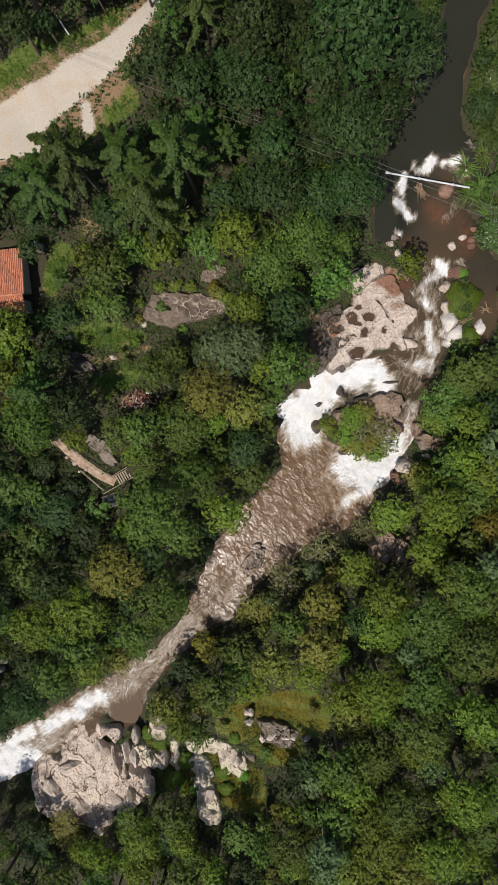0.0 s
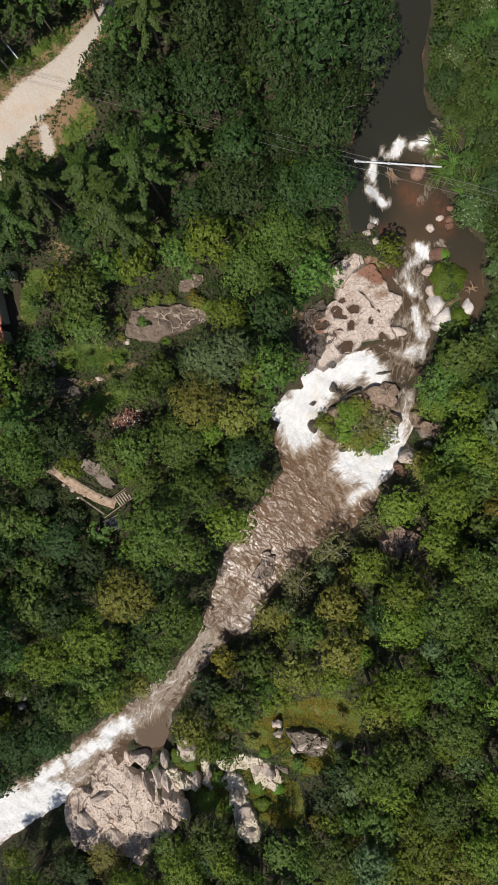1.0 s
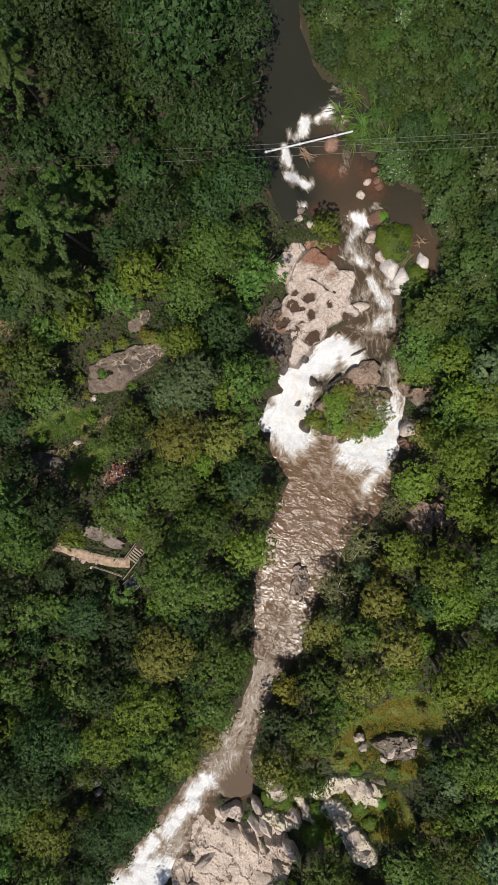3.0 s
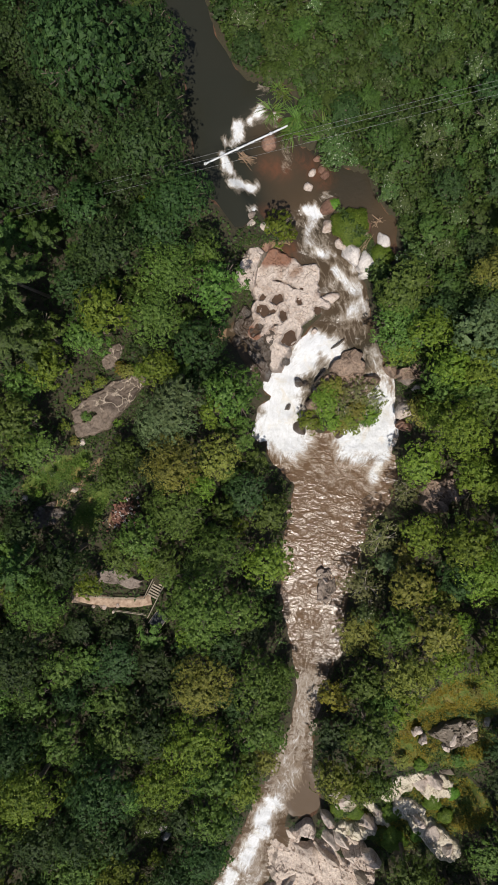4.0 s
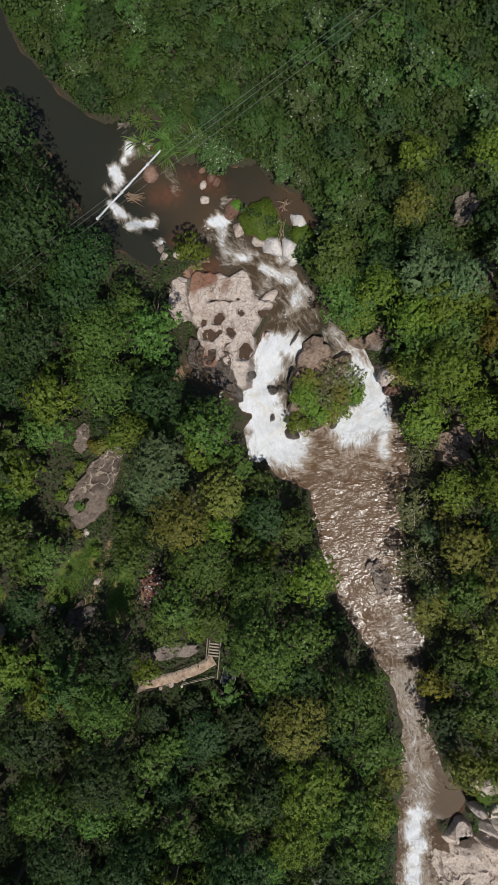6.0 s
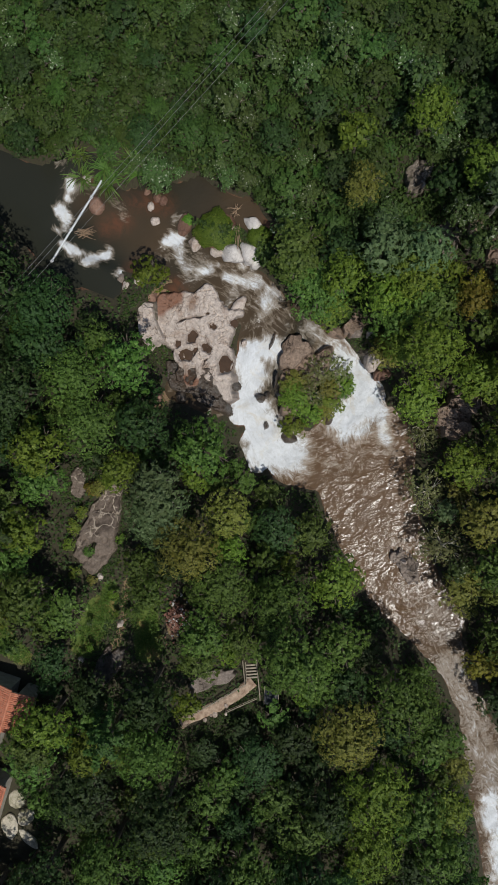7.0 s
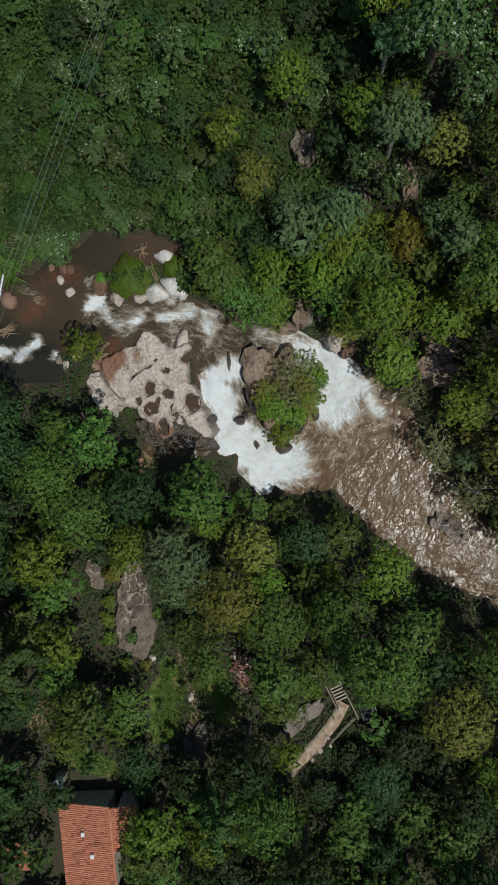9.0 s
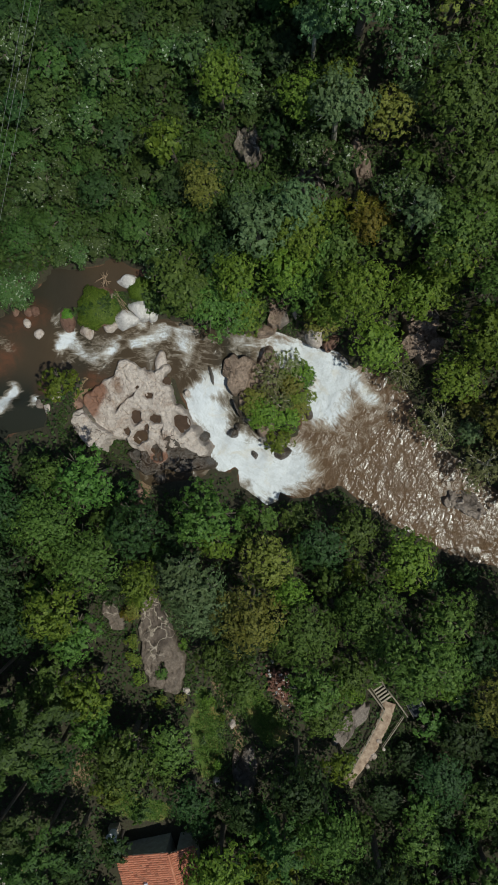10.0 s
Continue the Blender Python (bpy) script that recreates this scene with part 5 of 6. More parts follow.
# leaf kinds carry cloud shade: north crowns set dark, some east ones lime
tree(-36.9, 7.4, 3.2, "mid", 21, 6.0)
tree(-26.54, 21.89, 4.18, "frond", 1)
tree(-22.54, 23.62, 4.18, "frond", 8)
tree(-18, 24.77, 4.05, "frond", 15)
tree(-15.22, 20.28, 4.72, "frond", 22)
tree(-11.5, 23.71, 4.05, "frond", 29)
tree(-13.81, 19.32, 3.04, "mid", 36)
tree(6.67, 35.4, 5.74, "dark", 43)
tree(11.88, 36, 4.39, "dark", 50)
tree(3.78, 34.25, 4.05, "dark", 57)
tree(-4.07, 36.92, 4.05, "dark", 64)
tree(-0.01, 38.83, 3.37, "dark", 71)
tree(-4.1, 31.95, 3.71, "dark", 78)
tree(2.43, 21.15, 3.91, "dark", 85)
tree(6.39, 22.34, 3.51, "dark", 92)
tree(-2.43, 22.18, 3.91, "dark", 2)
tree(4.45, 12.85, 3.1, "mid", 9)
tree(-2.5, 14.11, 3.51, "mid", 16)
tree(6.48, 27.54, 4.45, "dark", 23)
tree(2.41, 27.7, 3.37, "dark", 30)
tree(1.23, 17.19, 3.37, "mid", 37)
tree(-6.28, 17.37, 3.04, "lime", 44)
tree(-9.5, 16.94, 2.83, "mid", 51)
tree(-5.81, 9.82, 2.43, "lime", 58)
tree(-8.0, 4.7, 3.4, "grey", 65)
tree(-5.73, 5.56, 2.83, "grey", 72)
tree(-9.78, 0.52, 3.37, "olive", 79)
tree(-6.06, -1.5, 2.97, "olive", 86)
tree(-0.68, 3.11, 3.24, "mid", 93)
tree(-31.9, -9.4, 2.1, "dark", 30, 2.2)
tree(-28.3, -12.3, 2.1, "dark", 37, 2.3)
tree(-25.2, -14.8, 1.9, "mid", 44, 2.5)
tree(-6.4, -7.0, 2.9, "dark", 3, 4.2)
tree(-3.9, -4.9, 1.9, "mid", 14, 2.6)
tree(-3.4, -1.6, 1.7, "mid", 23, 3.0)
tree(-13.25, -4.09, 3.51, "mid", 10)
tree(-12.23, -10.3, 3.37, "mid", 17)
tree(-15.42, -13.49, 3.71, "mid", 24)
tree(-8.8, -14.56, 3.24, "lime", 31)
tree(-5.67, -10.77, 2.7, "mid", 38, 5.0)
tree(-21.3, -4.8, 2.43, "mid", 45)
tree(-20.95, 13.89, 3.1, "mid", 52)
tree(-14.74, 16.22, 2.56, "lime", 59)
tree(-18.59, 16.57, 2.56, "mid", 66)
tree(-22.1, 10.2, 2.9, "mid", 73, 4.2)
tree(-27.07, 9.09, 2.29, "dark", 80)
tree(-32.41, 7.13, 2.97, "lime", 87)
tree(-29.67, 0.64, 2.97, "frond", 94)
tree(-25.61, -1.37, 2.97, "dark", 4)
tree(-34.8, -4.0, 1.8, "dark", 11, 3.2)
tree(-34.98, -11.88, 2.83, "mid", 18, 5.0)
tree(-30.07, -14.52, 3.37, "dark", 25, 4.2)
tree(-32.74, -18.5, 2.7, "mid", 32, 5.0)
tree(-26.28, -17.43, 2.7, "dark", 39, 4.5)
tree(-21.94, -21.64, 3.78, "olive", 46)
tree(-16.58, -25.46, 3.78, "mid", 53)
tree(-18.15, -19.97, 2.83, "dark", 60)
tree(-32.98, -29.02, 3.51, "lime", 67)
tree(-26.91, -31.29, 3.24, "mid", 74)
tree(-20.23, -30.75, 3.1, "mid", 81)
tree(-31.44, -36.61, 2.97, "mid", 88)
tree(-23.58, -36.16, 2.16, "olive", 95)
tree(-34.11, -21.91, 3.24, "mid", 5)
tree(-13.96, -17.54, 2.83, "mid", 12)
tree(13.44, 14.82, 1.82, "lime", 19)
tree(18.61, -0.84, 3.64, "mid", 26, 5.5)
tree(21.01, 1.96, 3.24, "mid", 33, 5.5)
tree(20.49, -3.24, 2.7, "lime", 47)
tree(15.68, -10.41, 2.02, "olive", 54, 3.2)
tree(12.74, -15.44, 2.97, "lime", 61, 4.6)
tree(17.03, -13.4, 3.51, "lime", 68)
tree(20.76, -12.65, 3.1, "mid", 75)
tree(22.37, -15.43, 2.16, "yellow", 82)
tree(9.37, -17.95, 2.16, "bare", 89, 3.4)
tree(3.92, -20.64, 2.83, "bare", 96, 3.8)
tree(7.71, -22.36, 2.56, "lime", 6, 5)
tree(-1.1, -24.66, 3.1, "bare", 13, 4)
tree(16.42, -20.41, 3.24, "lime", 20)
tree(19.72, -21.59, 3.51, "mid", 27)
tree(11.52, -24, 3.1, "lime", 34)
tree(3.49, -26.19, 3.1, "olive", 41)
tree(-5.13, -28.66, 2.83, "olive", 48, 4.2)
tree(-12.07, -34.41, 2.29, "yellow", 55, 3.8)
tree(-6.96, -33.04, 2.83, "mid", 62)
tree(-2.16, -33.41, 3.1, "olive", 69)
tree(2.76, -31.49, 3.24, "olive", 76)
tree(6.26, -36.87, 2.97, "lime", 83)
tree(11.01, -28.31, 3.51, "lime", 90)
tree(15.66, -25.87, 3.78, "mid", 97)
tree(20.63, -28.89, 3.78, "mid", 7)
tree(10.09, -34.62, 3.37, "lime", 14)
tree(15.66, -34.23, 3.51, "mid", 21)
tree(20.6, -36.69, 3.24, "lime", 28)
tree(-14.84, -38.28, 3.1, "dark", 35, 4.5)
tree(-9.76, -37.65, 3.24, "mid", 42)
tree(5.53, -44.56, 3.24, "mid", 49)
tree(1.81, -48.19, 2.43, "dark", 56, 5.0)
tree(9.98, -43.66, 3.37, "mid", 63)
tree(16.52, -45.49, 2.43, "flower", 70)
tree(13.61, -49.99, 3.51, "mid", 77)
tree(19.17, -45.05, 3.51, "lime", 84)
tree(5.65, -53.34, 3.24, "mid", 91)
tree(11.06, -56.3, 3.51, "lime", 1)
tree(17.57, -54.4, 3.78, "lime", 8)
tree(22.67, -52.36, 3.37, "mid", 15)
tree(-0.02, -58.78, 3.51, "mid", 22)
tree(-6.99, -61.3, 2.97, "mid", 29, 4.5)
tree(-6.07, -65.24, 2.7, "dark", 36)
tree(-17.99, -64.62, 2.83, "dark", 43, 4.0)
tree(-23.97, -63.53, 2.97, "mid", 50, 3.4)
tree(-33.99, -65.52, 3.37, "olive", 57, 3)
tree(-38.77, -66.98, 3.37, "dark", 64, 3.2)
tree(-15.02, -68.02, 3.24, "mid", 71)
tree(-27.55, -70.07, 3.1, "mid", 78)
tree(19.6, -8.81, 2.97, "mid", 85)
tree(16.45, -11.27, 2.29, "lime", 92)
tree(23, -9.27, 3.37, "lime", 2)
tree(8.41, -27.62, 2.7, "dark", 9)
tree(1.78, -36.15, 2.43, "lime", 16)
tree(-7.01, -36.24, 2.29, "mid", 23)
tree(-0.02, -52.21, 2.83, "dark", 30, 5.0)
tree(23.63, -5.74, 2.79, "grey", 37)
tree(24.51, -9.2, 2.36, "grey", 44)
tree(23.2, -15.1, 2.14, "yellow", 51)
tree(18.5, -21.18, 3.22, "lime", 58)
tree(24.07, -17.99, 2.25, "flower", 65)
tree(28.45, -1.63, 2.14, "olive", 72)
tree(35.21, -4.33, 2.36, "lime", 79)
tree(32.97, -11.23, 2.47, "lime", 86)
tree(33.89, -19.66, 2.47, "flower", 93)
tree(31.36, -8.37, 1.61, "dark", 3)
tree(22.1, -2.2, 2.57, "dark", 10)
tree(21.25, -11.46, 2.47, "mid", 17)
tree(20.51, -7.37, 2.57, "lime", 24)
tree(19.87, 1.31, 2.25, "mid", 31)
tree(32.08, 0.85, 1.93, "lime", 38)
tree(37.84, 4.7, 1.82, "flower", 45)
tree(38.33, -3.1, 1.82, "flower", 52)
tree(27.09, -13.54, 1.93, "flower", 59)
tree(17.48, -3.18, 2.14, "lime", 66, 3)
tree(16.31, -18.49, 2.68, "lime", 73)
tree(-30.99, 16.96, 1.61, "dark", 80)
tree(-28.56, 19.9, 2.68, "dark", 87)
tree(-19.53, 20.03, 2.68, "dark", 94)
tree(-21.2, 13.1, 2.3, "mid", 4)
tree(-35.07, 7.49, 2.95, "mid", 11)
tree(-26.91, 13.62, 1.18, "frond", 18)
tree(11.15, -4.4, 1.9, "bare", 25, 3.0)
tree(7.51, -3.4, 2.14, "lime", 32, 3.0)
tree(9.91, -6.31, 1.39, "olive", 39, 2.6)
tree(4.45, -4.35, 1.5, "lime", 46, 2.6)
tree(9.38, -2.78, 1.5, "olive", 53, 2.8)
tree(6.76, -5.53, 1.5, "lime", 60, 2.8)
tree(8.43, -2.31, 1.29, "olive", 67, 2.6)
tree(8.82, -4.91, 1.61, "bare", 74, 3.0)
tree(-25.49, 6.49, 0.54, "lime", 81, 1.5)
tree(-20.59, 4.1, 0.67, "mid", 5, 1.5)
tree(-19.35, 6.47, 0.61, "lime", 19, 1.5)
tree(-23.02, 7.49, 0.47, "flower", 26, 1.5)
tree(-21.14, 5.32, 0.4, "lime", 33, 1.5)
tree(12.3, -6.6, 1.5, "bare", 27, 2.8)
tree(11.2, -8.0, 1.3, "lime", 33, 2.2)
tree(12.9, -5.0, 1.1, "bare", 48, 2.4)
tree(8.64, -7.14, 1.62, "lime", 40, 1.5)
tree(10.52, -6.22, 1.48, "lime", 47, 1.5)
tree(7.29, -7.12, 1.21, "olive", 54, 1.5)
tree(10.22, -8.24, 1.08, "mid", 61, 1.5)
tree(-9.14, 12.01, 0.94, "olive", 89, 1.5)
tree(-16.2, 10.7, 0.7, "mid", 96, 1)
tree(-16.4, 13, 0.8, "lime", 3, 0.9)
tree(-14.3, 13.1, 0.9, "lime", 10, 0.9)
tree(-12.4, 12.9, 0.8, "lime", 17, 0.9)
tree(-9.6, 12.7, 1, "yellow", 24, 1)
tree(-8.2, 11.6, 0.9, "lime", 31, 1)
tree(-18.9, 11.2, 0.8, "lime", 38, 0.8)
tree(-19, 9.2, 0.7, "olive", 45, 0.7)
tree(-13.6, 8, 0.6, "lime", 52, 0.6)
tree(-18, 4.08, 0.94, "mid", 20, 1.5)
tree(-29.77, 6.2, 1.01, "dark", 27, 1.5)
tree(-9.83, -46.45, 1.08, "olive", 34, 1.5)
tree(2.62, -42.52, 0.94, "olive", 41, 1.5)
tree(-3.91, -49.58, 1.01, "mid", 48, 1.5)
tree(-14.46, -47.84, 0.88, "mid", 55, 1.5)

# the rest of the wood: trees where there is room between those above
CLEAR = [
    (-31.8, -8.6, 1.5, -27.2, -12.2, 1.5), (-25.1, -14.2, 1.2, -24.2, -14.9, 1.0),
    (-3.2, -4.2, 1.0, -3.9, -5.6, 1.2),
    (-1.6, -8.4, 1.4, -3.0, -10.4, 1.0),
    (-31.0, -7.5, 1.1, -27.5, -10.5, 1.2), (-39.5, -60.8, 1.4, -43.0, -62.5, 1.4),
    (-27.0, 5.0, 1.3, -20.0, 4.4, 1.3),
    (-43.2, -37.4, 1.2, -41.4, -40.2, 1.6),
    (-13.5, -56.0, 2.6, -12.3, -62.5, 2.8), (-9.7, -52.0, 2.4, -7.8, -55.5, 2.4), (-30.5, -66.0, 2.0, -36.0, -64.5, 2.0),
    (14.8, -5.6, 1.0, 18.8, -7.6, 1.2), (-17.5, 8.6, 1.0, -10.0, 8.9, 1.2),
    (-24.97, 20.04, 0.81, -23.12, 19.86, 0.75), (9.94, 9.68, 5.12, 9.21, 12.5, 4.39),
    (-16.37, 10.12, 1.05, -10.23, 10.55, 1.39), (-11.73, 14.67, 0.98, -8.6, 14.94, 1.26),
    (-30.81, -6.55, 1.13, -24.19, -12.37, 1.14), (-23.76, -11.39, 0.85, -21.58, -10.17, 0.71),
    (-41.54, 14.92, 3.54, -32.29, 14.75, 3.27), (-38.87, -60.42, 3.59, -27.25, -53.66, 3.59),
    (-27.25, -53.66, 4.39, -30.18, -60.37, 4.41), (-22.91, -53.49, 2.4, -18.07, -50.15, 1.86),
    (-16.57, -52.25, 2.98, -12.58, -60.46, 2.34), (-11.56, -52.91, 2.82, -5.76, -52.68, 2.35),
    (-21.18, -53.42, 2.4, -21.82, -58.78, 1.96), (-3.97, -46.82, 3.04, -0.81, -46.59, 1.89),
    (12.54, -3.25, 2.1, 14.88, -7.01, 1.66), (-25.79, -6.59, 0.99, -23.62, -7.91, 0.71),
    (-21.93, -0.94, 1.42, -18.47, -0.24, 1.13),
    (13.3, -19.53, 1.04, 12.58, -21.03, 1.04), (8.01, 15.1, 0.72, 5.7, 9.75, 1.17),
    (19.45, 8.02, 1.44, 23.15, 8.07, 1.1), (8.93, -30.1, 0.74, 8.88, -32.15, 0.58),
    (-30.94, 18.1, 1.3, -33.36, 17.9, 1.3), (32.22, -5.36, 1.3, 31.94, -6.65, 1.3),
    (27.64, -10.58, 1.6, 27.62, -12.36, 1.6), (28.59, -13.86, 1, 28.29, -17.39, 1),
    (-34.62, 13.99, 2.2, -43.01, 11.39, 2.2), (-43.01, 11.39, 2.6, -50, 8.18, 3.6),
    (-47.23, 6.35, 2.4, -48.87, 5.24, 2.4),
]
OPEN = RIVER + ROAD + MEADOWS + CLEAR + SHELF + CASCADE + SPLIT + OUTCROP + [q for ledge in LEDGES for q in ledge]
wood = random.Random(11)
# zone mixes paint cloud shade: darker leaves north and on scrub, brighter east
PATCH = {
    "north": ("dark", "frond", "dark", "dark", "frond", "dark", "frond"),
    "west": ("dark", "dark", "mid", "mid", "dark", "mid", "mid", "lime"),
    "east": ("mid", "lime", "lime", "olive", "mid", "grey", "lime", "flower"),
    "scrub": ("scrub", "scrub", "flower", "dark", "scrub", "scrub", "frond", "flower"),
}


def fill(tries, lo, hi, room):
    """Darts thrown at the map: each sticks where it has room."""
    rng = np.random.default_rng(tries)
    xs, ys, rs = rng.uniform(-68, 58, tries), rng.uniform(-74, 60, tries), rng.uniform(lo, hi, tries)
    scrubs = (xs > 22) & (ys > -6 - 0.3 * (xs - 22))
    rs = np.where(scrubs, rs * 0.5, rs)
    lean = 1 + 1.9 * rs / 74
    gaps = outside(OPEN, 5 + (xs - 5) * lean, -3 + (ys + 3) * lean)
    good = (xs + ys < 76) & (xs - ys < 92) & (ys - xs < 92) & (xs + ys > -112) & (gaps > rs * 0.74)
    for x, y, r, scrub in zip(xs[good].tolist(), ys[good].tolist(), rs[good].tolist(), scrubs[good]):
        if any((x - a) ** 2 + (y - b) ** 2 < (room * (r + c)) ** 2 for a, b, c in STANDS):
            continue
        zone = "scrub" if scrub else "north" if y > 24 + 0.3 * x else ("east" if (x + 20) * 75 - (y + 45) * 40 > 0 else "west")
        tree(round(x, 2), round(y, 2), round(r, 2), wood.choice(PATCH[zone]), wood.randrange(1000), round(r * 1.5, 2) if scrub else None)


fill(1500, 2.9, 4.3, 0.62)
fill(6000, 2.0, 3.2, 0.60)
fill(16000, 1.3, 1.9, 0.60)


def join_far(name, which, label):
    """The far trees in one mesh, leaf by leaf."""
    verts, normals, tri, mats, slot, cast = [], [], [], [], [], []
    count = 0
    for n, (crown, trunk, at) in enumerate(FAR):
        me = (crown, trunk)[which]
        co = np.empty(len(me.vertices) * 3, np.float32)
        me.vertices.foreach_get("co", co)
        m = np.array(at)
        verts.append(co.reshape(-1, 3) @ m[:3, :3].T + m[:3, 3])
        if which == 0:
            no = np.empty(len(me.loops) * 3, np.float32)
            me.corner_normals.foreach_get("vector", no)
            no = no.reshape(-1, 3) @ np.linalg.inv(m[:3, :3])
            normals.append(no / np.linalg.norm(no, axis=1)[:, None])
        if me.materials[0] not in mats:
            mats.append(me.materials[0])
        for p in (me.polygons if which else ()):
            tri.append([v + count for v in p.vertices])
        slot.append(np.full(len(me.polygons), mats.index(me.materials[0])))
        cast.append(np.full(len(me.vertices), (n * 0.618) % 1.0))
        count += len(me.vertices)
    verts, slot = np.concatenate(verts), np.concatenate(slot)
    if which == 0:
        tri = np.arange(count).reshape(-1, 3)
    ob = sheet(name, verts, tri, mats[0], attributes={"cast": np.concatenate(cast)})
    for m in mats[1:]:
        ob.data.materials.append(m)
    ob.data.polygons.foreach_set("material_index", slot)
    if which == 0:
        ob.data.normals_split_custom_set_from_vertices(np.concatenate(normals).tolist())
    return tagged(ob, label, "woodland", kind="stuff")


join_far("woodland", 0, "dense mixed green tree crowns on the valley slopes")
join_far("woodland_trunks", 1, "trunks and limbs of the trees on the valley slopes")


# ---- undergrowth and grass ----
def carpet(name, count, size, mat, where, label, category, box, long=1.5, tall=0.35, seed=5):
    """Countless low leaves over the ground."""
    rng = np.random.default_rng(seed)
    x, y = rng.uniform(box[0], box[1], count), rng.uniform(box[2], box[3], count)
    ok = where(x, y)
    x, y = x[ok], y[ok]
    z = ground_level(x, y) + rng.uniform(0.05, tall, len(x))
    o = np.stack([rng.normal(0, 0.5, len(x)), rng.normal(0, 0.5, len(x)), np.ones(len(x))], 1)
    me = leaf_mesh(name, np.stack([x, y, z], 1), o, size, rng, mat, long=long)
    return tagged(new(name, me), label, category, kind="stuff")


BARE = RIVER + ROAD + CLEAR + SHELF + CASCADE + SPLIT + OUTCROP
carpet("undergrowth", 170000, 0.23, SCRUB, lambda x, y: (outside(BARE, x, y) > 0.15) & (outside(MEADOWS, x, y) > 0.0) & (x + y < 78) & (x - y < 94) & (y - x < 94), "low dark green ferns and saplings under the trees", "undergrowth", (-68, 58, -74, 60), tall=0.9)
HARD = RIVER + ROAD + SHELF + CASCADE + SPLIT + OUTCROP + [q for ledge in LEDGES for q in ledge] + [
    (-43.0, 11.4, 3.0, -52.0, 8.0, 5.0), (-41.5, 14.9, 4.0, -31.0, 14.75, 3.6), (-29.95, -6.3, 0.8, -27.0, -8.95, 0.8), (-27.0, -8.95, 0.8, -20.5, -10.4, 1.0), (-21.4, -0.8, 1.0, -18.5, -0.6, 1.0)]
carpet("ground_cover", 330000, 0.17, SCRUB, lambda x, y: (outside(CLEAR, x, y) < 0.2) & (outside(HARD, x, y) > 0.1), "low creeping green leaves in the gaps between trees", "ground cover", (-52, 36, -68, 22), tall=0.3, seed=9)
TRACK = [(-30.9, -5.75, 0.7, -27.0, -8.95, 0.8), (-27.0, -8.95, 0.8, -20.6, -10.3, 0.9)]


def lawn(name, per_metre, meadows, mat, label):
    """Grass blades over the meadows, thick or thin as the ground is uneven."""
    rng = np.random.default_rng(6)
    xs, ys = [], []
    for x0, y0, r0, x1, y1, r1 in meadows:
        size = math.hypot(x1 - x0, y1 - y0) * (r0 + r1) + 3.14 * r0 * r1
        n = int(size * per_metre)
        t, w, a = rng.uniform(-0.1, 1.1, n), rng.uniform(0, 1, n) ** 0.5, rng.uniform(0, 6.283, n)
        r = (r0 + (r1 - r0) * np.clip(t, 0, 1)) * w * 1.08
        xs.append(x0 + (x1 - x0) * np.clip(t, 0, 1) + r * np.cos(a))
        ys.append(y0 + (y1 - y0) * np.clip(t, 0, 1) + r * np.sin(a))
    x, y = np.concatenate(xs), np.concatenate(ys)
    ok = (outside(RIVER + ROAD + TRACK, x, y) > 0.15) & (outside(SOIL, x, y) + 1.3 * swell(x, y, 0.8, 17) > 0.0) & (swell(x, y, 1.7, 12) + rng.normal(0, 0.4, len(x)) > -0.2)
    x, y = x[ok], y[ok]
    z = ground_level(x, y) + rng.uniform(0.03, 0.2, len(x)) + 0.35 * np.clip(swell(x, y, 1.1, 15), 0, 1)
    o = np.stack([rng.normal(0, 0.5, len(x)), rng.normal(0, 0.5, len(x)), np.ones(len(x))], 1)
    me = leaf_mesh(name, np.stack([x, y, z], 1), o, 0.085, rng, mat, long=3.2)
    return tagged(new(name, me), label, "grass", kind="stuff")


lawn("grass", 110, MEADOWS[:4] + MEADOWS[8:], GRASS, "rough green grass in the clearings")
lawn("moss", 120, MEADOWS[4:8], MOSS, "yellow-green moss and short grass on the rock ledges")
carpet("bracken", 170000, 0.27, LEAF["scrub"], lambda x, y: (x > 16) & (x + y < 78) & (x - y < 60) & (y > -12 - 0.3 * (x - 22)) & (outside(RIVER + CLEAR + [(21.3, 28.2, 1.6, 22.4, 22.5, 2.0), (22.4, 22.5, 1.6, 23.4, 18.2, 1.4)], x, y) > 0.3), "waist-high green bracken and scrub on the open slope", "bracken", (16, 58, -30, 60), tall=1.5, seed=8)


def grass_dome(x, y, z, r, high, label, seed=1):
    """A cushion of long grass on a rock."""
    rng = np.random.default_rng(seed)
    n = int(1700 * r * r)
    d = rng.normal(0, 1, (n, 3))
    d[:, 2] = np.abs(d[:, 2])
    d /= np.linalg.norm(d, axis=1)[:, None]
    a = np.arctan2(d[:, 1], d[:, 0])
    ragged = 1 + 0.12 * np.sin(3 * a + seed) + 0.08 * np.sin(7 * a)
    p = d * np.stack([r * ragged, r * ragged, np.full(n, high)], 1) * rng.uniform(0.75, 1.05, n)[:, None]
    d[:, 2] += 0.5
    ob = new("grass_tuft", leaf_mesh("grass_tuft", p, d, 0.115, rng, RIVER_GRASS, long=2.6, droop=0.3))
    ob.location = (x, y, z)
    return tagged(ob, label, "grass tuft", "grass cushions on the river rocks")


